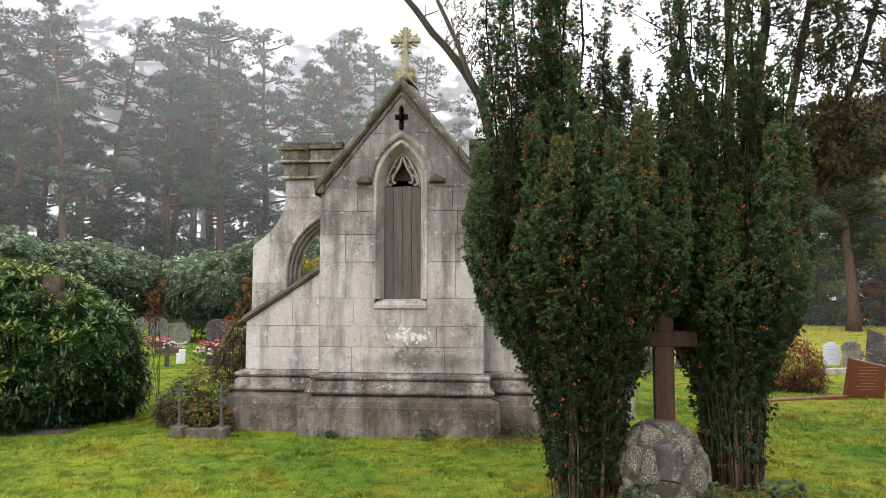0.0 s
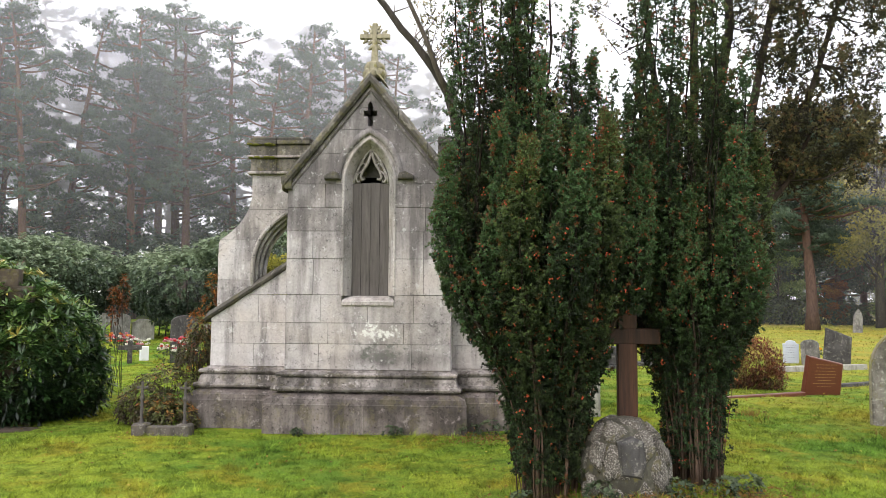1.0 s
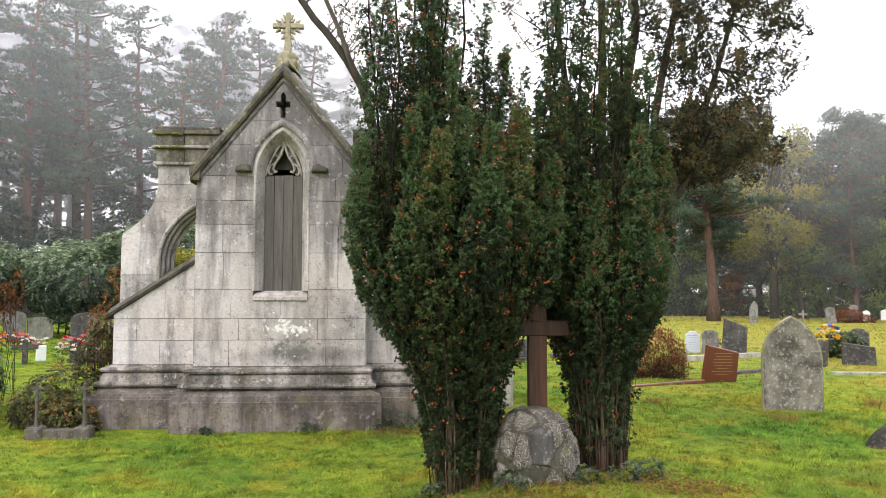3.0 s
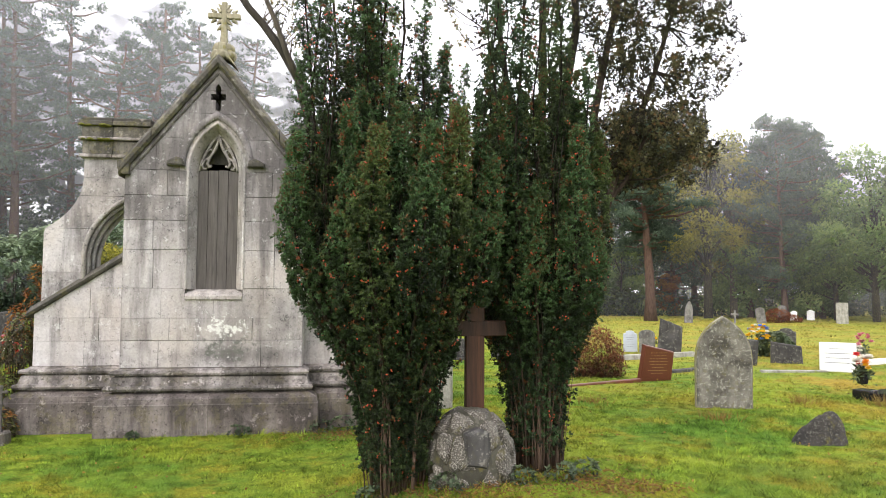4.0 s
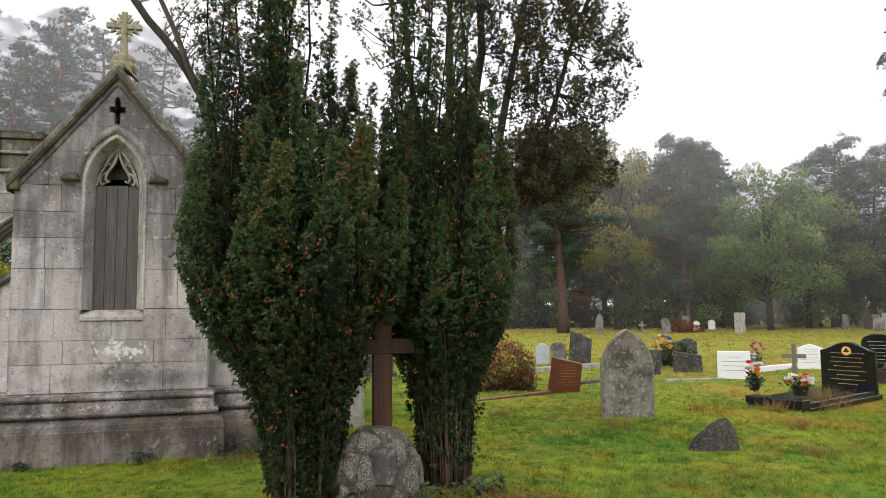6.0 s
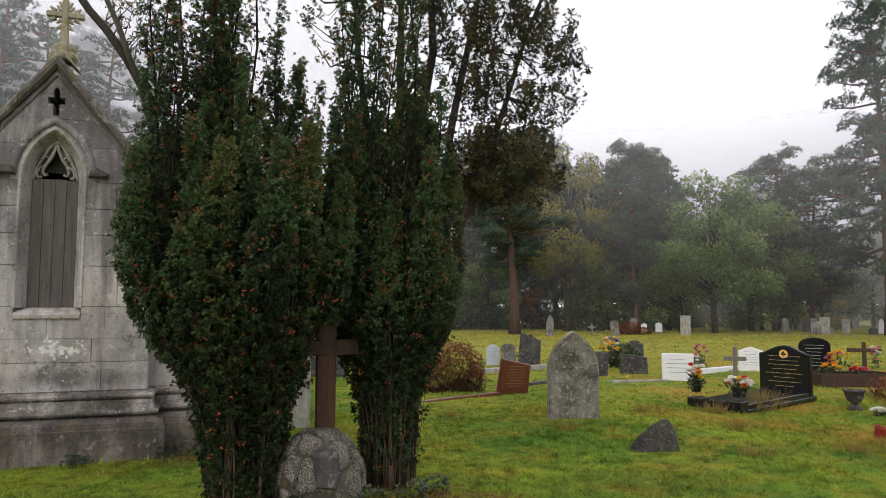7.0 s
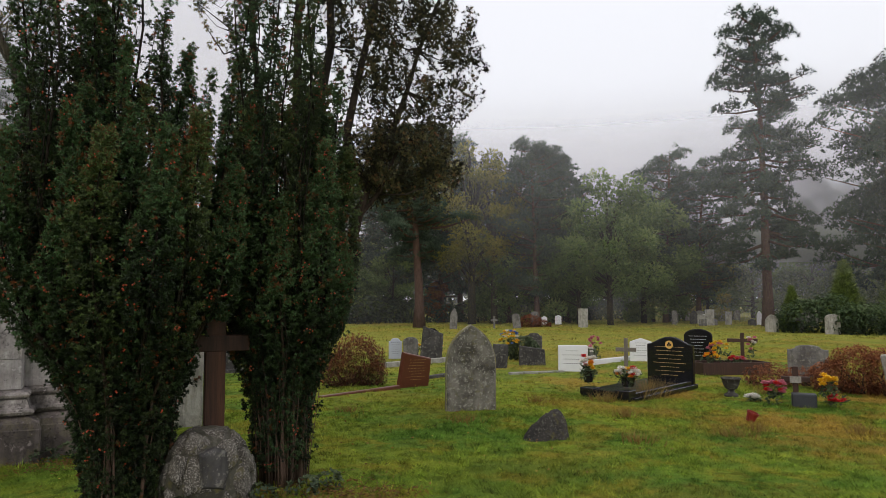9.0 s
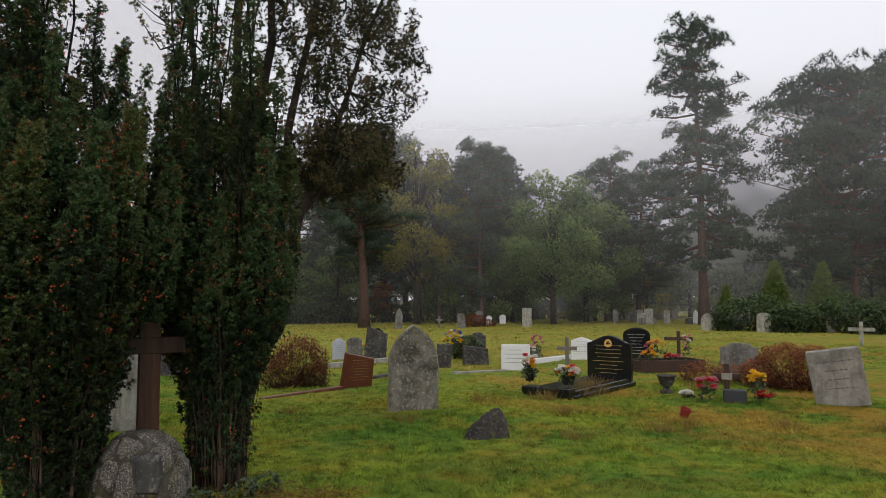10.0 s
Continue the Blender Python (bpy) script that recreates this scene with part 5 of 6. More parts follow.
headstone("lancet", 0.67, 1.17, 0.11, 5.82, 8.2, -17, M_HEAD, "tall pointed lichen-covered sandstone headstone leaning slightly back", (2, 0))
rocky = thing("field_stone", "low dark triangular field stone in the grass", "stone", on(5.63, 6.1, 0.05))
bm = rock(bmesh.new(), (0, 0, 0.05), (0.29, 0.20, 0.29), 12, 4, 0.30)
for q in bm.verts:
    k = max(0.0, q.co.z) / 0.3
    q.co.x, q.co.y = q.co.x * (1.05 - 0.42 * k) + 0.05 * k, q.co.y * (1.05 - 0.5 * k)
part("stone", smooth(bm), M_FIELD, rocky)
headstone("slant", 0.66, 0.66, 0.09, 6.32, 11.35, 14, M_RED, "polished red granite slab with gilt lettering, top slanting", (11, 1.5), M_GOLD, 8)
headstone("slant", 0.58, 0.92, 0.10, 9.15, 16.7, -20, M_HEAD_DARK, "dark streaked headstone leaning sideways", (4, 5))
headstone("round", 0.40, 0.62, 0.10, 8.85, 17.3, -20, M_HEAD_GREY, "small grey rounded headstone", (2, -2))
headstone("shoulder", 0.36, 0.58, 0.09, 8.55, 17.7, -20, M_BLUISH, "small bluish white marble headstone", (0, 0), M_INK, 6)
headstone("shoulder", 0.44, 0.62, 0.09, 11.8, 22.3, -25, M_BLACK, "small polished black headstone with flowers before it", (0, 0), M_PALEINK, 3)
headstone("flat", 0.36, 0.58, 0.10, 9.78, 14.2, -25, M_HEAD_DARK, "short dark headstone tilted sideways", (3, 4))
headstone("slant", 0.66, 0.50, 0.14, 10.9, 14.5, -30, M_HEAD_DARK, "low dark streaked headstone with a slanting top", (2, 0))
headstone("shoulder", 0.50, 0.62, 0.10, 13.1, 17.8, -35, M_HEAD_DARK, "dark stepped headstone among graves", (0, 0))
headstone("flat", 0.66, 0.60, 0.08, 10.85, 12.75, -36, M_MARBLE, "plain white marble headstone with dark lettering", (1, 0), M_INK, 4)
headstone("round", 0.50, 0.36, 0.12, 13.2, 15.3, -36, M_HEAD_GREY, "low grey rounded headstone", (0, 0))
headstone("peak", 0.56, 0.62, 0.09, 14.0, 14.1, -42, M_MARBLE, "white marble headstone with a peaked top", (0, 0), M_INK, 6)
blk = headstone("ogee", 0.88, 0.95, 0.09, 10.8, 9.66, -67, M_BLACK, "polished black granite headstone with gilt lettering and gold badge", (0, 0), M_GOLD, 8)
bm = bmesh.new()
bmesh.ops.create_cone(bm, cap_ends=True, segments=20, radius1=0.075, radius2=0.075, depth=0.01, matrix=Matrix.Translation((0, -0.047, 0.80)) @ Matrix.Rotation(math.pi / 2, 4, "X"))
badge = part("badge", bm, M_GOLDBAD, blk, "round gold badge with a dark leaf shape")
bm = bmesh.new()
for dx, dz in ((0, 0.026), (-0.024, -0.004), (0.024, -0.004)):
    bmesh.ops.create_icosphere(bm, subdivisions=1, radius=0.022, matrix=Matrix.Translation((dx, -0.052, 0.80 + dz)) @ Matrix.Diagonal((1, 0.12, 1, 1)))
box(bm, -0.005, 0.005, -0.055, -0.05, 0.755, 0.80)
part("emblem", bm, M_BLACK, badge)
grave = thing("grave_slab", "polished black granite grave cover with raised front", "grave", on(10.8, 9.66, 0.0), -67)
part("cover", box(bmesh.new(), -0.42, 0.42, -2.35, -0.06, 0.02, 0.15, 0.012), M_BLACK, grave)
part("kerb", box(bmesh.new(), -0.47, 0.47, -2.4, 0.12, -0.06, 0.08, 0.008), M_BLACK, grave)
for s in (-1, 1):
    part("vase_block", box(bmesh.new(), s * 0.31 - 0.12, s * 0.31 + 0.12, -2.55, -2.3, -0.05, 0.20, 0.008), M_BLACK, grave)
headstone("round", 0.68, 0.90, 0.10, 14.85, 12.95, -50, M_BLACK, "polished black headstone with pale lettering", (0, 0), M_PALEINK, 7)
headstone("shoulder", 0.78, 0.68, 0.13, 14.75, 9.8, -52, M_HEAD_GREY, "weathered grey stepped headstone with dark lichen", (0, 0), M_INK, 3)
headstone("flat", 0.74, 0.88, 0.13, 11.95, 5.85, -58, M_HEAD_BUFF, "large pale headstone leaning to one side", (5, -9), M_INK, 4)
headstone("round", 0.55, 1.10, 0.10, 2.1, 8.6, -5, M_HEAD_PALE, "pale upright headstone behind the yew")
headstone("flat", 0.85, 0.50, 0.25, 3.7, 16.0, -10, M_HEAD_DARK, "dark low tomb stone", base=0.08)
headstone("flat", 0.7, 0.6, 0.2, 5.0, 16.6, -10, M_HEAD_DARK, "dark low headstone on a base", base=0.08)
# far graves
for kind, w, h, x, y, mt, lb, ln in (
        ("lancet", 0.62, 0.90, 31.1, 24.1, M_HEAD_PALE, "pale pointed headstone before the hedge", (0, 0)),
        ("round", 0.64, 0.95, 31.7, 21.3, M_HEAD_PALE, "pale rounded headstone before the hedge", (0, 0)),
        ("flat", 0.46, 0.75, 34.2, 19.5, M_HEAD_PALE, "small pale square headstone", (0, 0)),
        ("flat", 0.55, 1.10, 26.3, 32.9, M_HEAD_PALE, "tall pale headstone with a peaked cap", (0, 0)),
        ("lancet", 0.40, 1.15, 18.6, 34.2, M_HEAD_GREY, "narrow grey headstone far away", (0, 3)),
        ("round", 0.45, 0.85, 22.5, 33.9, M_HEAD_GREY, "grey headstone tilted over", (0, -9)),
        ("peak", 0.40, 0.62, 27.8, 37.5, M_MARBLE, "small white headstone far on the lawn", (0, 0)),
        ("round", 0.45, 0.9, 25.0, 36.0, M_HEAD_GREY, "grey rounded headstone on the lawn", (0, 2)),
        ("peak", 0.35, 0.6, 26.4, 37.0, M_MARBLE, "small white headstone far on the lawn", (0, 0)),
        ("round", 0.62, 0.95, -11.5, 23.4, M_HEAD_GREY, "grey rounded headstone on the lawn", (0, 0)),
        ("shoulder", 0.75, 0.75, -11.0, 24.0, M_HEAD_PALE, "brownish grey square headstone on the lawn", (0, 0)),
        ("round", 0.62, 1.12, -6.05, 15.9, M_HEAD_DARK, "dark rounded headstone with flowers", (0, 0)),
        ("flat", 0.2, 0.6, -8.5, 23.5, M_HEAD_PALE, "narrow pale stone grave marker", (0, 0)),
        ("flat", 0.2, 0.36, -7.25, 16.4, M_MARBLE, "low white grave marker", (0, 0))):
    headstone(kind, w, h, 0.12, x, y, -math.degrees(math.atan2(x - 1.1, y + 0.4)) + 8, mt, lb, ln)
rf = random.Random(3)
for k in range(46):
    a, r = rf.uniform(43.5, 54), rf.uniform(46, 66)
    x, y = 1.1 + r * math.sin(radians(a)), -0.4 + r * math.cos(radians(a))
    w, h = rf.uniform(0.3, 0.6), rf.uniform(0.4, 1.0)
    headstone(rf.choice(("flat", "round", "lancet", "peak")), w, h, 0.14, x, y, -40 + rf.uniform(-15, 15), rf.choice((M_HEAD_PALE, M_MARBLE, M_HEAD_GREY, M_HEAD_DARK)), "distant headstone among the trees")


def grave_cross(x, y, rz, h, w, mt, label, t=0.07, arm=0.62):
    root = thing("grave_cross", label, "cross", on(x, y, 0.03), rz)
    part("upright", box(bmesh.new(), -t / 2, t / 2, -t / 2, t / 2, 0, h, 0.006), mt, root)
    part("arm", box(bmesh.new(), -w / 2, w / 2, -t / 2 - 0.003, t / 2 + 0.003, h * arm, h * arm + t, 0.006), mt, root)
    return root


grave_cross(11.9, 12.2, -40, 0.78, 0.45, M_GREYWOOD, "weathered grey wooden grave cross", 0.085)
grave_cross(17.7, 14.1, -45, 0.70, 0.8, M_DARKWOOD, "dark brown wooden grave cross", 0.10)
gc = grave_cross(10.95, 7.15, -50, 0.62, 0.40, M_DARKWOOD, "small brown wooden grave cross with pale plate", 0.08)
part("plate", box(bmesh.new(), -0.08, 0.08, -0.055, -0.045, 0.37, 0.47), M_HEAD_PALE, gc.children[0], "pale name plate")
grave_cross(25.7, 13.3, -60, 0.85, 0.8, M_HEAD_PALE, "white stone grave cross", 0.12)
grave_cross(32.1, 23.2, -50, 0.95, 0.6, M_HEAD_GREY, "grey stone grave cross leaning", 0.16)
grave_cross(21.0, 33.9, -30, 0.7, 0.4, M_HEAD_GREY, "small grey stone grave cross", 0.1)
grave_cross(-7.2, 15.6, 20, 0.55, 0.5, M_URN, "small dark wooden cross", 0.1)
celtic = grave_cross(-12.2, 23.6, 25, 0.95, 0.52, M_HEAD_PALE, "pale stone wheel cross on the lawn", 0.13, 0.66)
ring = bmesh.new()
tube(ring, [(0.19 * math.cos(math.pi * k / 8), 0, 0.69 + 0.19 * math.sin(math.pi * k / 8)) for k in range(17)], [0.035] * 17, 6)
part("wheel", smooth(ring), M_HEAD_PALE, celtic)
bx_cross = grave_cross(-4.98, 8.12, 20, 1.92, 0.52, M_BROWNSTONE, "mossy brown stone cross swallowed by the rhododendron", 0.21, 0.78)
part("base", box(bmesh.new(), -0.3, 0.3, -0.3, 0.3, 0, 0.24, 0.02), M_BROWNSTONE, bx_cross, "mossy stone base block")


def kerb(pts, w, h, mt, label):
    root = thing("grave_kerb", label, "kerb", group="grave kerbs")
    for (x0, y0), (x1, y1) in zip(pts, pts[1:]):
        L, a = math.hypot(x1 - x0, y1 - y0), math.degrees(math.atan2(y1 - y0, x1 - x0))
        ob = part("kerb_stone", box(bmesh.new(), 0, L, -w / 2, w / 2, -0.08, h, 0.01), mt, root)
        ob.matrix_basis = pose(*on(x0, y0), 0, 0, a)
    return root


kerb([(4.3, 10.25), (5.9, 11.0)], 0.10, 0.025, M_RED, "reddish granite grave kerb in the grass")
kerb([(7.2, 12.8), (9.2, 13.8)], 0.14, 0.06, M_HEAD_DARK, "dark grave kerb stones")
kerb([(9.3, 12.95), (10.6, 12.75)], 0.12, 0.05, M_HEAD_PALE, "white marble grave kerb")
kerb([(12.3, 14.0), (14.2, 14.6)], 0.14, 0.12, M_MARBLE, "white marble grave kerb")
kerb([(7.4, 15.5), (9.6, 16.3)], 0.14, 0.12, M_HEAD_PALE, "pale stone grave kerb")
kerb([(-2.96, 7.52), (-2.46, 7.54)], 0.12, 0.10, M_KERB, "low mossy stone kerb beside the mausoleum")
for x in (-2.96, -2.46):
    post = thing("iron_post", "short rusty iron post topped with a cross, on a stone kerb", "post", on(x, 7.52, -0.08), group="iron kerb posts")
    part("foot", box(bmesh.new(), -0.085, 0.085, -0.085, 0.085, -0.15, 0.05, 0.018), M_KERB, post)
    part("rod", lathe(bmesh.new(), [(0.03, 0.05), (0.018, 0.1), (0.018, 0.3), (0.028, 0.33), (0.016, 0.36), (0.014, 0.52)], 8), M_IRON, post)
    bm = bmesh.new()
    for k in range(4):
        a = math.pi / 2 * k
        bmesh.ops.create_icosphere(bm, subdivisions=1, radius=0.022, matrix=Matrix.Translation((0.05 * math.cos(a), 0, 0.45 + 0.05 * math.sin(a))))
    box(bm, -0.06, 0.06, -0.01, 0.01, 0.44, 0.46)
    part("cross_head", bm, M_IRON, post)

planter = thing("wooden_planter", "dark brown wooden trough grave surround with flowers", "planter", on(13.65, 10.92), -17)
for nm, a in (("front_board", (-0.78, 0.78, -0.35, -0.31, 0, 0.26)), ("back_board", (-0.78, 0.78, 0.31, 0.35, 0, 0.26)), ("end_board", (-0.78, -0.74, -0.31, 0.31, 0, 0.26)), ("end_board", (0.74, 0.78, -0.31, 0.31, 0, 0.26))):
    part(nm, box(bmesh.new(), *a, 0.006), M_DARKWOOD, planter)
part("soil", box(bmesh.new(), -0.74, 0.74, -0.31, 0.31, 0, 0.2), M_EARTH, planter)
urn = thing("stone_urn", "dark weathered stone urn on a foot", "urn", on(10.86, 8.32))
urn.scale = (0.86, 0.86, 0.86)
part("bowl", smooth(lathe(bmesh.new(), [(0.13, -0.02), (0.13, 0.05), (0.07, 0.08), (0.06, 0.13), (0.12, 0.17), (0.155, 0.26), (0.17, 0.33), (0.19, 0.34), (0.19, 0.37), (0.14, 0.37), (0.12, 0.3)], 18)), M_URN, urn)
pot = thing("plastic_pot", "tipped dark red plastic pot on the grass", "pot", on(8.94, 6.28))
ob = part("pot", lathe(bmesh.new(), [(0.05, 0.0), (0.07, 0.10), (0.078, 0.10), (0.078, 0.125), (0.07, 0.125), (0.06, 0.03)], 14), M_PLASTIC_RED, pot)
ob.matrix_basis = pose(0, 0, 0.02, 18, 12, 0)
tub = thing("flower_tub", "square dark grey grave tub with flowers", "tub", on(10.87, 6.95), -50)
part("tub", box(bmesh.new(), -0.17, 0.17, -0.12, 0.12, -0.02, 0.2, 0.012), M_POT, tub)

W, Y, R, PK, O, B = M_WHITEF, M_YELLOWF, M_REDF, M_PINKF, M_ORANGEF, M_BLUEF
flowers(8.45, 9.05, 0.30, 0.19, (W, W, Y, W, R, W, O), 24, 1, "bunch of white, yellow and red flowers in a vase", M_BLACK, 0.22)
flowers(8.85, 8.55, 0.26, 0.24, (W, R, W, Y, W, O, W), 28, 2, "bunch of white, red and orange flowers in a vase", M_BLACK, 0.16)
flowers(13.25, 11.0, 0.24, 0.22, (O, Y), 14, 3, "orange and yellow flowers", None, 0.12)
flowers(13.65, 11.2, 0.26, 0.26, (Y, PK, Y), 20, 4, "yellow and pink flowers", None, 0.25)
flowers(13.8, 10.8, 0.22, 0.22, (R, PK), 14, 5, "red and pink flowers", None, 0.08)
flowers(14.2, 10.75, 0.26, 0.12, (W, PK), 10, 6, "white and pink flowers", None, 0.3)
flowers(10.62, 7.25, 0.04, 0.2, (PK, R, PK), 18, 7, "faded pink and red flowers", None, 0.2)
flowers(10.7, 7.72, 0.0, 0.13, (W, W, W), 9, 27, "small white wreath lying on the grass", None, 0.05)
flowers(11.12, 6.72, 0.12, 0.17, (Y, Y), 14, 8, "bunch of yellow flowers", None, 0.2)
flowers(11.15, 6.62, 0.0, 0.14, (R, R), 10, 28, "bunch of red roses", None, 0.12)
flowers(12.1, 13.9, 0.12, 0.2, (W, W, PK), 16, 9, "white and pink flowers", None, 0.2)
flowers(12.6, 14.2, 0.12, 0.2, (PK, PK), 14, 10, "pink flowers on a grave", None, 0.35)
flowers(11.0, 15.75, 0.2, 0.3, (Y, Y, B, Y, Y, W), 44, 12, "yellow and blue flowers", None, 0.35)
flowers(9.3, 18.2, 0.1, 0.3, (W, Y), 18, 13, "white and yellow flowers", None, 0.15)
flowers(10.2, 18.6, 0.1, 0.35, (Y, W), 18, 14, "yellow and white flowers", None, 0.15)
flowers(-5.85, 15.0, 0.10, 0.5, (W, R, W, W, PK, R), 60, 15, "red and white flowers before a dark headstone", None, 0.3)
flowers(-9.3, 19.2, 0.05, 0.5, (R, PK, W, R, O), 40, 16, "red and pink flowers", None, 0.25)
flowers(-8.5, 18.6, 0.05, 0.4, (W, W, PK), 26, 17, "white flowers on a grave", None, 0.2)


# ---- shrubs ----
def leaf_quads(rng, base, way, tone, length, width, fold=0.25):
    """Flat pointed leaves of four triangles each."""
    n = len(base)
    side = unit(np.cross(way, rng.normal(0, 0.25, (n, 3)) + [0, 0, 1.0]))
    up = np.cross(side, way)
    L = (length * rng.uniform(0.75, 1.2, n))[:, None]
    w = (width * rng.uniform(0.8, 1.15, n))[:, None]
    mid = base + way * L * 0.5
    v = np.stack([base, mid + side * w + up * w * fold, base + way * L, mid - side * w + up * w * fold, mid], 1).reshape(-1, 3)
    q = np.arange(n)[:, None] * 5
    t = np.concatenate([q + [0, 1, 4], q + [1, 2, 4], q + [2, 3, 4], q + [3, 0, 4]], 1).reshape(-1, 3)
    return v, t, np.repeat(tone, 4)


def rosettes(rng, centres, outward, per, length, width, tone, up=0.6, rise=(0.08, 0.5)):
    n = len(centres)
    a = rng.uniform(0, 6.28, n)[:, None] + np.arange(per)[None] * 6.283 / per + rng.normal(0, 0.2, (n, per))
    ax = unit(outward + rng.normal(0, 0.2, outward.shape) + [0, 0, up])
    u = unit(np.cross(ax, rng.normal(0, 1, ax.shape)))
    w = np.cross(ax, u)
    d = unit(u[:, None] * np.cos(a)[..., None] + w[:, None] * np.sin(a)[..., None] + ax[:, None] * rng.uniform(*rise, (n, per, 1)))
    b = np.repeat(centres[:, None], per, 1)
    tn = np.clip(tone[:, None] + rng.normal(0, 0.07, (n, per)), 0, 1)
    return leaf_quads(rng, b.reshape(-1, 3), d.reshape(-1, 3), tn.ravel(), length, width)


def blob_points(rng, lobes, n, ragged=(0.80, 1.06)):
    """Points on the outside of a heap of rounded lobes, with outward ways and a depth value."""
    pts, nor = [], []
    for cx, cy, cz, rx, ry, rz in lobes:
        m = int(n * (rx * ry + rx * rz + ry * rz) / sum(l[3] * l[4] + l[3] * l[5] + l[4] * l[5] for l in lobes))
        d = unit(rng.normal(0, 1, (m, 3)))
        s = rng.uniform(*ragged, (m, 1))
        pts.append(np.array([cx, cy, cz]) + d * s * [rx, ry, rz])
        nor.append(unit(d / [rx, ry, rz]))
    p, w = np.concatenate(pts), np.concatenate(nor)
    ok = p[:, 2] > 0.02
    for cx, cy, cz, rx, ry, rz in lobes:
        ok &= (((p - [cx, cy, cz]) / [rx, ry, rz]) ** 2).sum(1) > 0.48
    return p[ok], w[ok]


def shrub(name, label, lobes, n, per, length, width, mat, seed, tone=(0.2, 0.75), stems=True, stem_mat=None, bright=0.3, up=0.6, rise=(0.08, 0.5), ragged=(0.80, 1.06)):
    rng = np.random.default_rng(seed)
    root = thing(name, label, "shrub")
    p, w = blob_points(rng, lobes, n, ragged)
    # bright paints light from above into the tone: upward-facing leaves paler, lower ones darker
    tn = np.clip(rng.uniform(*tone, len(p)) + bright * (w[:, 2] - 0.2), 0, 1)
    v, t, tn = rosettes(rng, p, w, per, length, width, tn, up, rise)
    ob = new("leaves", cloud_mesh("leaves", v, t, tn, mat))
    ob.parent = root
    if stems:
        for cx, cy, cz, rx, ry, rz in lobes:
            for k in range(4):
                bm = bmesh.new()
                e = Vector((cx, cy, cz)) + Vector(rng.normal(0, 0.4, 3)) * min(rx, ry, rz)
                b = Vector((cx + rng.normal(0, 0.2) * rx, cy + rng.normal(0, 0.2) * ry, 0))
                tube(bm, [b, b.lerp(e, 0.5) + Vector(rng.normal(0, 0.08, 3)), e], [min(0.03, 0.05 * rx), min(0.022, 0.04 * rx), 0.004], 5)
                part("stem", bm, stem_mat or M_OAKBARK, root)
    return root


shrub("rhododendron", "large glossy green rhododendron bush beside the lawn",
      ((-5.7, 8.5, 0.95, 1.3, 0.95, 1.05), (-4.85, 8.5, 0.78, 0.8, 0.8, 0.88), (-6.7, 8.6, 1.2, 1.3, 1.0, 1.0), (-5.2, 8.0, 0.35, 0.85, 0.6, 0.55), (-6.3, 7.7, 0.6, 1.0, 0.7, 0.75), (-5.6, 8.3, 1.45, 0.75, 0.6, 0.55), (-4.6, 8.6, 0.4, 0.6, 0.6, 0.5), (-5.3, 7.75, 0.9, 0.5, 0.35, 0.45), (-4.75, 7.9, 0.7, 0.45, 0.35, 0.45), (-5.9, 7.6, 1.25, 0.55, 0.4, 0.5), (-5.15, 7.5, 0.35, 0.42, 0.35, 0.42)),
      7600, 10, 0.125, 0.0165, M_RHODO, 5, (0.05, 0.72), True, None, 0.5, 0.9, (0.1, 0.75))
# low dark patch on the ground at the bush's foot
bed = bmesh.new()
for k in range(2):
    rock(bed, (-4.72 - 0.42 * k, 7.68 - 0.16 * k, -0.015), (0.42, 0.24, 0.05), 40 + k, 4, 0.3)
tagged(new("earth_bed", mesh_of("earth_bed", smooth(bed), M_EARTH)), "low dark mound under the rhododendron", "earth", kind="structure")
shrub("rusty_bush", "bare red-brown twiggy bush", ((5.62, 12.4, 0.42, 0.46, 0.4, 0.46), (5.35, 12.35, 0.28, 0.38, 0.35, 0.32), (5.85, 12.3, 0.22, 0.28, 0.3, 0.24)), 4200, 5, 0.06, 0.006, M_RUST, 6, (0.05, 0.7), up=0.2, rise=(0.2, 1.2), ragged=(0.70, 1.22))
shrub("heather_bush", "rust-brown heather bush among the graves", ((13.1, 7.62, 0.36, 0.45, 0.42, 0.40), (13.38, 7.25, 0.34, 0.45, 0.42, 0.38), (12.95, 7.9, 0.22, 0.4, 0.4, 0.28)), 4400, 6, 0.055, 0.007, M_RUST, 7, (0.35, 1.0), up=0.6, rise=(0.2, 1.2), ragged=(0.72, 1.18))
shrub("brown_shrub", "low brown dying shrub", ((12.9, 9.2, 0.1, 0.5, 0.4, 0.24), (12.5, 8.9, 0.08, 0.35, 0.3, 0.18), (13.2, 8.7, 0.1, 0.45, 0.35, 0.2)), 1400, 6, 0.055, 0.007, M_RUST, 8, (0.1, 0.7), rise=(0.2, 1.2), ragged=(0.72, 1.25))
shrub("green_shrub", "small dark evergreen shrub with flowers", ((11.6, 16.0, 0.25, 0.42, 0.38, 0.36),), 500, 7, 0.10, 0.018, M_SHRUB, 9)
shrub("rusty_bush", "small rusty bush far among the graves", ((23.8, 34.6, 0.2, 0.75, 0.6, 0.5), (24.5, 34.5, 0.1, 0.6, 0.5, 0.3)), 900, 6, 0.12, 0.016, M_RUST, 10)
shrub("bramble_tangle", "tangle of brown stems and rusty leaves beside the mausoleum", ((-2.95, 8.2, 0.3, 0.48, 0.4, 0.42), (-2.72, 8.45, 0.62, 0.26, 0.3, 0.50), (-3.3, 8.3, 0.2, 0.35, 0.35, 0.28), (-2.62, 8.3, 0.95, 0.14, 0.2, 0.35)), 2600, 5, 0.045, 0.010, M_BRAMBLE, 11, (0.0, 0.8))
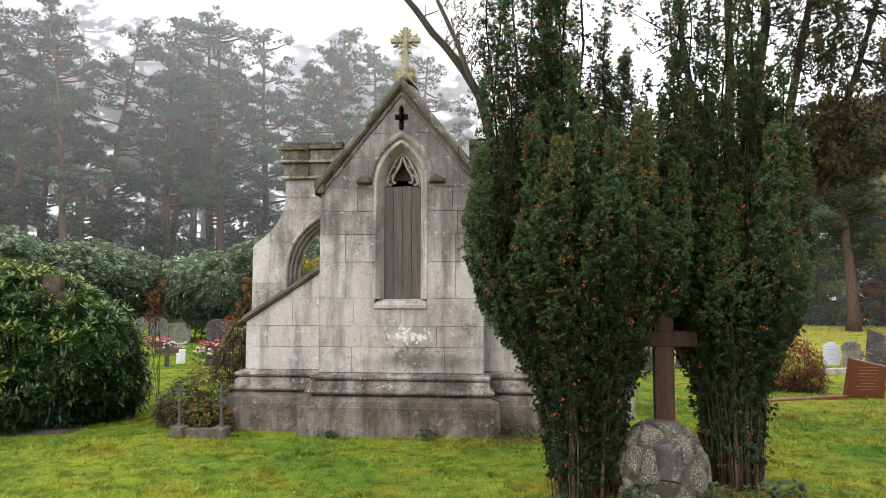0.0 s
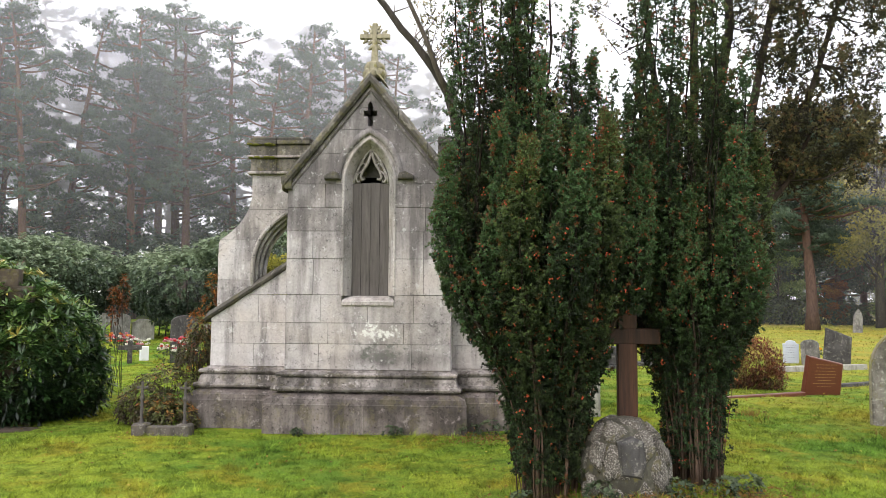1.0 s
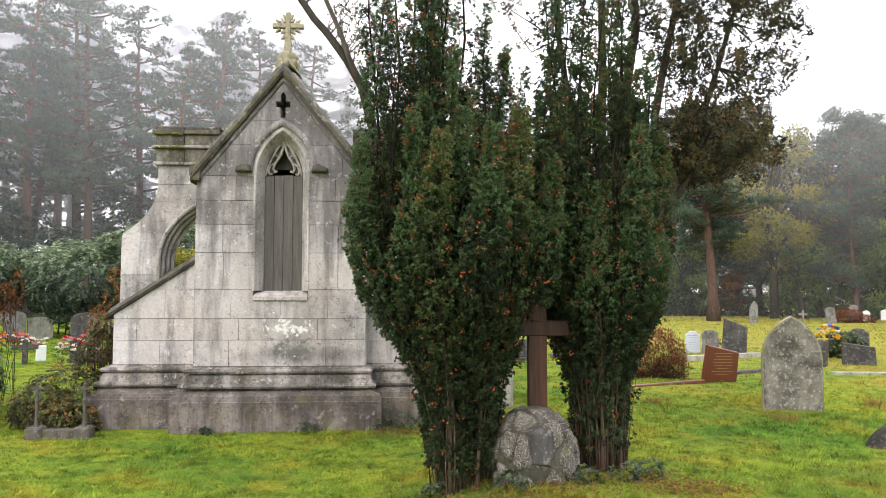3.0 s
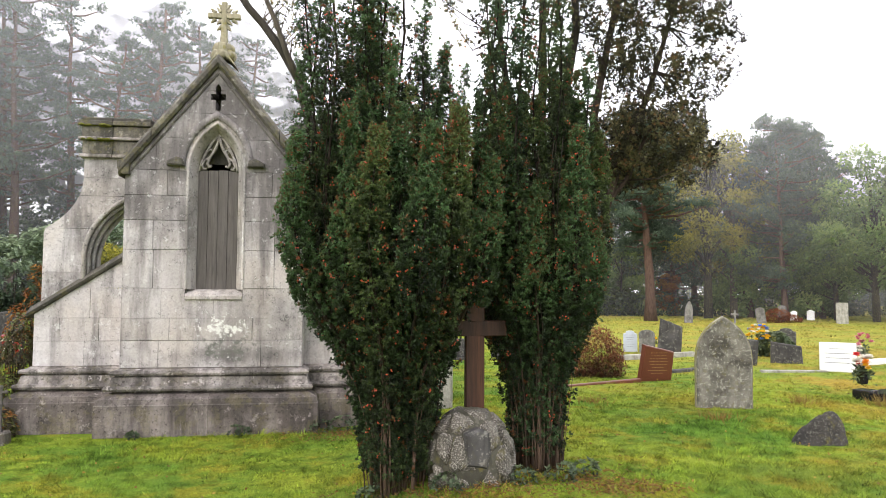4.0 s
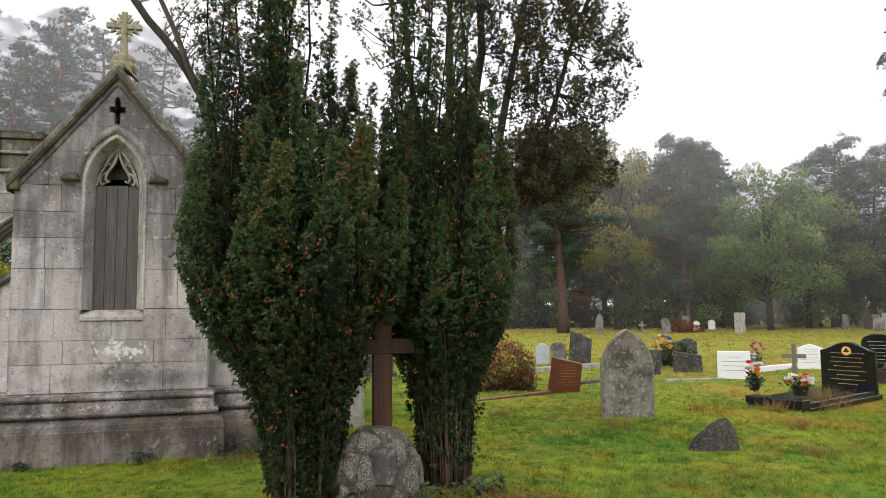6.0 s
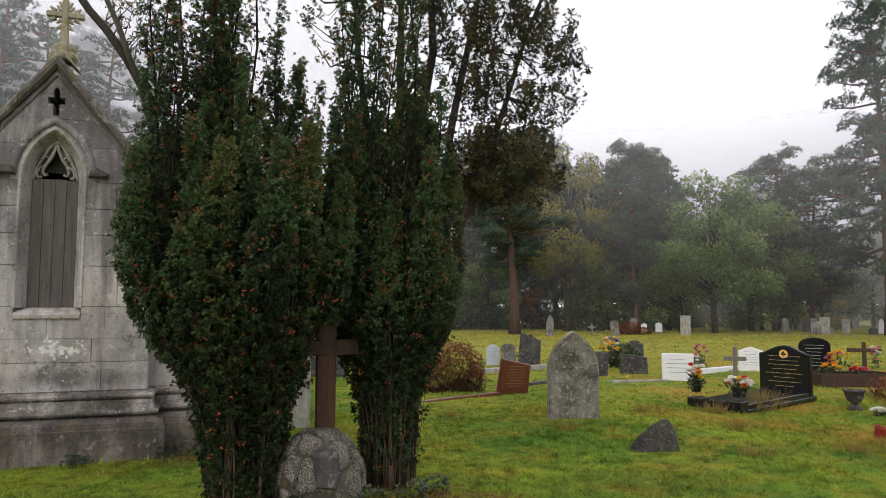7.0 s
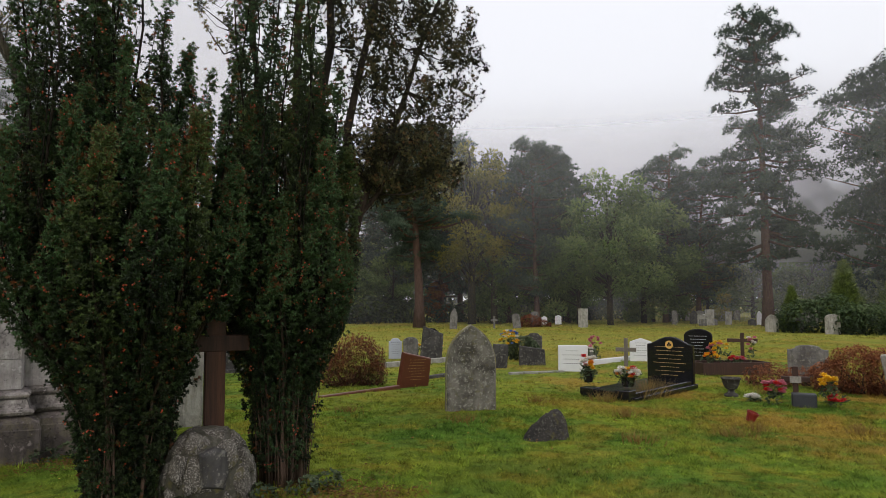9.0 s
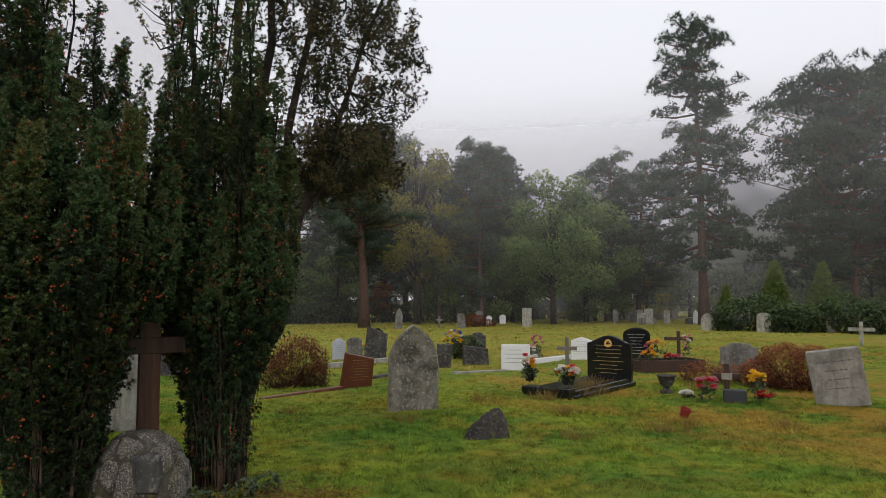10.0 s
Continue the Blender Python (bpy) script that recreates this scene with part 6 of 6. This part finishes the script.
shrub("ivy_clump", "low green and rusty growth inside the kerb", ((-2.75, 7.85, 0.12, 0.3, 0.25, 0.2), (-2.95, 8.0, 0.15, 0.3, 0.3, 0.24)), 700, 5, 0.05, 0.014, M_BRAMBLE, 18, (0.3, 1.0), False)
shrub("autumn_sapling", "slender sapling with orange autumn leaves", ((-2.75, 9.0, 1.25, 0.17, 0.16, 0.6), (-2.95, 9.0, 0.95, 0.16, 0.14, 0.45), (-2.6, 8.9, 1.0, 0.14, 0.14, 0.4)), 330, 5, 0.06, 0.012, M_AUTUMN, 12, (0.1, 0.8))
shrub("autumn_sapling", "thin sapling with russet leaves", ((-4.75, 10.2, 1.40, 0.09, 0.10, 0.34), (-4.6, 10.2, 1.62, 0.08, 0.08, 0.28)), 90, 5, 0.07, 0.012, M_AUTUMN, 13, (0.0, 0.6))

for x, y, s in ((1.75, 4.72, 0.16), (2.3, 4.78, 0.14), (2.62, 4.85, 0.16), (1.2, 4.85, 0.12), (2.85, 4.95, 0.15), (-0.1, 7.62, 0.14), (-1.2, 7.62, 0.07), (0.75, 7.75, 0.18), (1.0, 7.8, 0.2)):
    shrub("weed_clump", "small leafy weeds and ivy at the foot of stems and stone", ((x, y, float(lift(x, y)) + 0.04, s * 0.8, s * 0.6, s * 0.55),), 36, 5, 0.045, 0.012, M_SHRUB, int(x * 100 + 900), (0.1, 0.6), False)
bank = []
for a0, a1, n in ((-47, -29.5, 16), (-25.5, -12, 13)):
    for k in range(n):
        u = (k + 0.5) / n
        a, r = radians(a0 + (a1 - a0) * u), rf.uniform(26.5, 30)
        crest = 2.1 + 1.5 * math.sin(math.pi * (0.12 + 0.76 * u))
        bank.append((1 + r * math.sin(a), -0.4 + r * math.cos(a), crest * rf.uniform(0.55, 0.8), rf.uniform(1.3, 2.1), rf.uniform(1.3, 2.0), rf.uniform(1.1, 1.5)))
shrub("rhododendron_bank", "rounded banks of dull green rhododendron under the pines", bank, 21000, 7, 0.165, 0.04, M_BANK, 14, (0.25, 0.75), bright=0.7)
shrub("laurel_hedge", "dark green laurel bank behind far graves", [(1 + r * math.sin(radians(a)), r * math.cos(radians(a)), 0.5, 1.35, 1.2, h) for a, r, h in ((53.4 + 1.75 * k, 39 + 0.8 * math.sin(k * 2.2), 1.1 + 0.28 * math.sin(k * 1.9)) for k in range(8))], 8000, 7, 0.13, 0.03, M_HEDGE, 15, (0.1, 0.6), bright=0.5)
shrub("low_undergrowth", "dark undergrowth at the wood's edge", [(10 + 4.0 * k, 45.5 - 0.2 * k + rf.uniform(-1, 1), 0.5, 2.6, 1.5, rf.uniform(0.9, 1.6)) for k in range(8)], 7000, 7, 0.24, 0.05, M_SHRUB, 16, (0.0, 0.45))


shrub("understorey", "dark evergreen understorey among the pine trunks", [(1 + r * math.sin(radians(a)), r * math.cos(radians(a)), 2.8, 2.9, 2.0, h) for a, r, h in ((-50 + 2.5 * k, 51 + 4 * math.sin(k * 2.3), 3.9 + 1.5 * math.sin(k * 1.7)) for k in range(19))], 12000, 7, 0.34, 0.08, M_PINE, 17, (0.0, 0.4))


shrub("understorey", "misty young evergreens deep in the pine wood", [(1 + r * math.sin(radians(a)), r * math.cos(radians(a)), 2.5, 2.2, 2.0, h) for a, r, h in ((-47 + 5.2 * k, 68 + 5 * math.sin(k * 2.1), 5.0 + 2.6 * math.sin(k * 2.7)) for k in range(9))], 3600, 7, 0.45, 0.11, M_PINE, 19, (0.0, 0.4))


# ---- trees ----
def pine_mesh(seed, height, first, spread, pads, mat=None, droop=0.0, girth=1.0, flat=0.38, tuft=0.24, per=150, lean=0.03, taper=0.6, wob=0.03, pad=((1.0, 0.21), (0.8, 0.17), (0.62, 0.16), (0.42, 0.13))):
    """A Scots pine: bare reddish trunk, level limbs and flat clouds of needles. Returns trunk and crown meshes."""
    rng = np.random.default_rng(seed)
    bm = bmesh.new()
    d = Vector((rng.normal(0, lean), rng.normal(0, lean), 1))
    pts = [Vector((0, 0, -0.3))]
    for k in range(8):
        d = (d + Vector((rng.normal(0, wob), rng.normal(0, wob), 0))).normalized()
        pts.append(pts[-1] + d * (height + 0.3) / 8)
    r0 = height * 0.0165 * girth
    tube(bm, pts, [r0 * 1.35] + [r0 * (1 - 0.85 * k / 8) for k in range(1, 9)], 9)
    at = lambda u: pts[min(int(u * 8), 7)].lerp(pts[min(int(u * 8), 7) + 1], u * 8 - min(int(u * 8), 7))
    P, W, T = [], [], []
    for k in range(pads):
        u = first + (1.0 - first) * (k + rng.uniform(0, 0.9)) / pads
        u = min(u, 0.995)
        a = rng.uniform(0, 6.28)
        v = (u - first) / (1 - first)
        shape = min(1.0, 0.55 + 3 * v) * (1 - v) ** taper + 0.10 if taper else math.sqrt(max(0.03, 1 - ((v - 0.42) / 0.64) ** 2))
        reach = spread * shape * rng.uniform(0.35, 1.0)
        s = at(u)
        e = s + Vector((math.cos(a) * reach, math.sin(a) * reach, reach * (rng.uniform(0.0, 0.38) - droop * (1 - v))))
        m = s.lerp(e, 0.55) + Vector((0, 0, -0.06 * reach))
        tube(bm, [s, m, e], [r0 * 0.32 * (1.1 - 0.6 * u), r0 * 0.2, r0 * 0.08], 5)
        for f, w in pad:
            hub, size = s.lerp(e, f) + Vector(rng.normal(0, 0.09 * spread, 3)) * (f < 1), spread * w * rng.uniform(0.7, 1.3) * (0.5 + 0.5 * min(1.0, shape))
            n = int(per * (size / (0.2 * spread)) ** 2)
            r, b = np.sqrt(rng.random(n)), rng.uniform(0, 6.28, n)
            lob = 0.75 + 0.25 * np.sin(3 * b + rng.uniform(0, 6))
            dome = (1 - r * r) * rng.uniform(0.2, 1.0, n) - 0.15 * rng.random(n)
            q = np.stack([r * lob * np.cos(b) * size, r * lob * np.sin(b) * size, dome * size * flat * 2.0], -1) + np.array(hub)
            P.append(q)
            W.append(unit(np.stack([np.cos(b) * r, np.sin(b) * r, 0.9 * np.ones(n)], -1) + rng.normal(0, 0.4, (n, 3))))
            # skylight put into the tone: pad tops paler, their undersides darker
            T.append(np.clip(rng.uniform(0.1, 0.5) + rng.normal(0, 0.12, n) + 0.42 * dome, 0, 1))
    P, W, T = np.concatenate(P), np.concatenate(W), np.concatenate(T)
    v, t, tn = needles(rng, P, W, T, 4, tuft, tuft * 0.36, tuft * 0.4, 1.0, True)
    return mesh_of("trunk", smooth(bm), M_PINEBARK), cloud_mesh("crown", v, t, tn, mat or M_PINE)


def broad_mesh(seed, height, spread, clumps, mat, leaf=0.2, per=190, low=0.25):
    """A broad-leaved tree: forked trunk and a lumpy crown of leaf clumps with gaps."""
    rng = np.random.default_rng(seed)
    bm = bmesh.new()
    r0 = height * 0.018
    tube(bm, [(0, 0, -0.2), (0.05, 0, height * 0.3), (0.1, 0.1, height * 0.6), (0.1, 0.1, height * 0.9)], [r0 * 1.3, r0, r0 * 0.6, r0 * 0.15], 8)
    P, W, T = [], [], []
    for k in range(clumps):
        a, u = rng.uniform(0, 6.28), rng.uniform(low, 1.0)
        env = spread * math.sqrt(max(0.05, 1 - ((u - 0.52) / 0.52) ** 2)) * rng.uniform(0.45, 1.0)
        c = np.array([math.cos(a) * env, math.sin(a) * env, height * u * 0.96])
        tube(bm, [(0.08, 0.05, height * max(0.15, u * 0.65)), tuple(c * [0.5, 0.5, 1] - [0, 0, 0.3]), tuple(c)], [r0 * 0.4, r0 * 0.2, r0 * 0.06], 5)
        size = spread * rng.uniform(0.2, 0.34)
        n = int(per * (size / (0.27 * spread)) ** 2)
        dd = unit(rng.normal(0, 1, (n, 3)))
        P.append(c + dd * size * rng.uniform(0.4, 1.0, (n, 1)) * [1, 1, 0.75])
        W.append(unit(dd + rng.normal(0, 0.6, (n, 3)) + [0, 0, -0.1]))
        # clumps shaded by colour: upper leaves toned lighter, lower ones darker
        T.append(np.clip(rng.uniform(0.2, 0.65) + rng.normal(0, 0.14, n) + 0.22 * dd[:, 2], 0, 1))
    P, W, T = np.concatenate(P), np.concatenate(W), np.concatenate(T)
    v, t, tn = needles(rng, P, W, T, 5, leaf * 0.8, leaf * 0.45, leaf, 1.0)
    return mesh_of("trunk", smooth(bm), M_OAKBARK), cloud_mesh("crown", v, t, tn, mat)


def tree(name, label, meshes, x, y, scale=1.0, rz=0.0, group=""):
    root = thing(name, label, "tree", on(x, y), rz, group)
    root.matrix_basis = pose(x, y, float(lift(x, y)), 0, 0, rz) @ Matrix.Scale(scale, 4)
    for nm, me in zip(("trunk", "crown"), meshes):
        ob = new(nm, me)
        ob.parent = root
    return root


FULL = ((1.0, 0.20), (0.8, 0.18), (0.6, 0.17), (0.4, 0.14))
PINES = [pine_mesh(100 + k, 21 + 1.6 * (k % 3), 0.30 + 0.07 * (k % 4), 4.2 + 0.5 * (k % 3), 44, tuft=0.23, per=72, flat=0.34, taper=0.45, pad=((1.0, 0.20), (0.78, 0.17), (0.55, 0.12))) for k in range(6)]
TALL = pine_mesh(203, 21.0, 0.22, 4.1, 80, per=125, tuft=0.18, taper=0.28, lean=0.0, wob=0.012, droop=0.45, flat=0.55, pad=((1.0, 0.22), (0.78, 0.20), (0.55, 0.15), (0.36, 0.10)))
WIDE = pine_mesh(201, 17.0, 0.20, 7.4, 125, per=190, tuft=0.20, taper=0, pad=((1.0, 0.20), (0.84, 0.17), (0.66, 0.16), (0.46, 0.13)))
MIDP = [pine_mesh(210 + k, 14 + k, 0.16, 4.4, 74, per=62, tuft=0.21, taper=0.30, flat=0.5, pad=FULL) for k in range(3)]
REDP = pine_mesh(220, 14.5, 0.36, 4.2, 60, per=100, tuft=0.17, taper=0.4, lean=0.01, girth=1.6, pad=FULL)
OAK = broad_mesh(300, 11, 4.2, 46, M_BROAD, 0.22)
BIRCH = broad_mesh(301, 13.5, 3.0, 44, M_YELLOWING, 0.18, 120)
THICKET = broad_mesh(302, 6.5, 3.4, 30, M_BROAD, 0.22, low=0.05)
AUTUMN = broad_mesh(303, 4.5, 2.0, 20, M_AUTUMN, 0.16, low=0.05)
GOLDEN = broad_mesh(305, 4.5, 2.0, 20, M_YELLOWING, 0.14, low=0.05)


def conifer_mesh(seed, height, spread):
    """A narrow conical conifer clad to the ground."""
    rng = np.random.default_rng(seed)
    n = 4200
    u, a = 1 - np.sqrt(rng.random(n)), rng.uniform(0, 6.28, n)
    lump = 0.78 + 0.16 * np.sin(4 * a + 11 * u) + 0.14 * np.sin(7 * a - 19 * u + 1.0)
    r = spread * (1 - u ** 1.5) * lump * rng.uniform(0.6, 1.05, n)
    p = np.stack([r * np.cos(a), r * np.sin(a), height * u], -1)
    w = unit(np.stack([np.cos(a), np.sin(a), 1.2 * np.ones(n)], -1) + rng.normal(0, 0.3, (n, 3)))
    v, t, tn = needles(rng, p, w, np.clip(rng.uniform(0.1, 0.9, n), 0, 1), 4, 0.2, 0.06, 0.1, 0.8, True)
    return mesh_of("trunk", tube(bmesh.new(), [(0, 0, -0.1), (0, 0, height * 0.85)], [0.09, 0.02], 7), M_OAKBARK), cloud_mesh("crown", v, t, tn, M_CONIF)


CONE = conifer_mesh(304, 3.8, 1.05)


def polar(deg, dist):
    return 1.0 + dist * math.sin(radians(deg)), -0.4 + dist * math.cos(radians(deg))


rt = random.Random(9)
# pine wood behind the mausoleum, three ragged rows
for row, (dist, step, lo, hi) in enumerate(((48, 5.0, -46, -5.5), (56, 4.0, -48, -4), (65, 4.2, -48, -3), (76, 3.6, -48, -2), (88, 4.0, 22, 66))):
    a = lo
    while a < hi:
        x, y = polar(a + rt.uniform(-0.8, 0.8), dist + rt.uniform(-3, 3))
        tree("scots_pine", "tall misty Scots pine in the wood" if row else "tall Scots pine with bare reddish trunk at the wood's edge", (PINES[rt.randrange(6)] if row < 4 else MIDP[rt.randrange(3)]), x, y, rt.uniform(0.85, 1.08) * (0.90, 1.0, 1.10, 1.22, 0.95)[row], rt.uniform(0, 360), "pine wood")
        a += step * rt.uniform(0.75, 1.25)
# trees across the open lawn
for nm, lb, me, deg, dist, sc in (
        ("scots_pine", "tall solitary Scots pine with layered crown", TALL, 50.6, 47, 0.91),
        ("scots_pine", "broad dark Scots pine with spreading crown", WIDE, 60.6, 50, 0.90),
        ("scots_pine", "dark pine with reddish trunk at the lawn's edge", REDP, 24.2, 41, 0.80),
        ("birch_tree", "yellowing birch among the pines", BIRCH, 28.4, 46.5, 0.90),
        ("scots_pine", "misty pine behind the birch", MIDP[2], 27.5, 51, 0.86),
        ("scots_pine", "dark full pine at the lawn's edge", MIDP[1], 33.6, 46, 0.78),
        ("scots_pine", "dark pine at the lawn's edge", MIDP[2], 36.0, 50, 0.66),
        ("oak_tree", "green broad-leaved tree at the lawn's edge", OAK, 39.3, 46, 0.86),
        ("oak_tree", "green broad-leaved tree behind the lawn", OAK, 41.8, 51, 0.82),
        ("oak_tree", "small broad-leaved tree at the lawn's edge", OAK, 36.9, 47, 0.62),
        ("birch_tree", "yellowing birch beside the pines", BIRCH, 30.2, 47, 0.8),
        ("scots_pine", "dark pine in the lawn's tree belt", MIDP[0], 31.3, 49, 0.8),
        ("scots_pine", "dark pine in the lawn's tree belt", MIDP[1], 35.4, 51, 0.8),
        ("scots_pine", "dark pine in the lawn's tree belt", MIDP[0], 26.0, 50, 0.92),
        ("scots_pine", "misty pine behind the lawn", MIDP[1], 43.4, 52, 0.77),
        ("scots_pine", "misty pine behind the lawn", MIDP[2], 45.8, 53.5, 0.70),
        ("scots_pine", "misty pine behind the lawn", MIDP[0], 41.5, 66, 0.9),
        ("scots_pine", "misty pine behind the lawn", MIDP[1], 53.5, 74, 0.9),
        ("scots_pine", "misty pine behind the lawn", MIDP[0], 56.5, 78, 0.85),
        ("scots_pine", "misty pine behind the lawn", MIDP[0], 19.5, 52, 0.8),
        ("scots_pine", "misty pine behind the lawn", MIDP[1], 14.0, 50, 0.9),
        ("thicket", "dense green thicket under the trees", THICKET, 31.0, 49, 0.85),
        ("thicket", "dense green thicket under the trees", THICKET, 35.0, 49, 0.8),
        ("thicket", "dense green thicket under the trees", THICKET, 42.5, 53, 0.9),
        ("thicket", "dense green thicket under the trees", THICKET, 22.0, 50, 0.7),
        ("thicket", "dense green thicket under the trees", THICKET, 17.0, 50, 0.9),
        ("thicket", "dense green thicket under the trees", THICKET, 46.0, 62, 1.1),
        ("thicket", "dense green thicket under the trees", THICKET, 53.5, 64, 1.1),
        ("thicket", "dense green thicket under the trees", THICKET, 57.5, 62, 1.0),
        ("thicket", "dense green thicket under the trees", THICKET, 49.5, 66, 1.1),
        ("thicket", "dense green thicket under the trees", THICKET, 61.5, 57, 1.1),
        ("thicket", "dense green thicket under the trees", THICKET, 65.0, 56, 1.1),
        ("thicket", "dense green thicket under the trees", THICKET, 20.0, 53, 0.9),
        ("scots_pine", "misty pine behind the lawn", MIDP[2], 22.5, 53, 0.85),
        ("autumn_shrub", "orange autumn shrub in the undergrowth", AUTUMN, 25.6, 50, 0.6),
        ("autumn_shrub", "golden-brown autumn tree in the mist", GOLDEN, 46.4, 58, 1.25),
        ("autumn_shrub", "golden autumn tree behind the mausoleum", GOLDEN, -15.4, 19.5, 0.62),
        ("conifer", "small golden conifer behind the hedge", CONE, 52.2, 41.5, 0.62),
        ("conifer", "golden conical conifer behind the hedge", CONE, 55.5, 43, 0.98),
        ("conifer", "green conical conifer behind the hedge", CONE, 58.6, 43.5, 0.95)):
    x, y = polar(deg, dist)
    tree(nm, lb, me, x, y, sc, rt.uniform(0, 360), "trees by the lawn")

twig = thing("bare_sapling", "thin bare sapling stems beside the mausoleum", "sapling", on(0.95, 8.3))
for k, (dx, top) in enumerate(((0.0, 4.3), (0.18, 3.9), (-0.12, 3.6))):
    part("stem", tube(bmesh.new(), [(dx, 0, 0), (dx + 0.05, 0, 1.6), (dx - 0.05, 0.02, 3.0), (dx - 0.12 + 0.2 * (k == 1), 0, top)], [0.02, 0.016, 0.012, 0.005], 5), M_BARK, twig)

# distant treeline closing the view all round
far = shrub("far_woods", "distant misty woods round the cemetery", [(1 + 105 * math.sin(radians(a)), 105 * math.cos(radians(a)), 2, 9, 9, (11 if a < -5 or a > 250 else 6) + 2 * math.sin(a * 0.7)) for a in range(-60, 300, 8)], 9000, 6, 1.6, 0.5, M_PINE, 30, (0.1, 0.6), False)
far["kind"], far["category"] = "stuff", "woods"

# ---- mist: translucent sheets standing in for haze round the lawn at growing distances ----
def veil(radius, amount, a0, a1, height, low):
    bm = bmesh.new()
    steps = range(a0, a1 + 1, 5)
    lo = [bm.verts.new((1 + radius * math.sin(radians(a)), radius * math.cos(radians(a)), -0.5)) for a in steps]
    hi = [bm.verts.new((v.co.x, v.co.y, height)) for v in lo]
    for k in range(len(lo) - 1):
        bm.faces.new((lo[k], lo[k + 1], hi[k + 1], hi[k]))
    tagged(new("mist", mesh_of("mist", bm, mist_mat("mist", amount, height, low))), "translucent sheet standing in for grey mist", "mist", kind="structure")


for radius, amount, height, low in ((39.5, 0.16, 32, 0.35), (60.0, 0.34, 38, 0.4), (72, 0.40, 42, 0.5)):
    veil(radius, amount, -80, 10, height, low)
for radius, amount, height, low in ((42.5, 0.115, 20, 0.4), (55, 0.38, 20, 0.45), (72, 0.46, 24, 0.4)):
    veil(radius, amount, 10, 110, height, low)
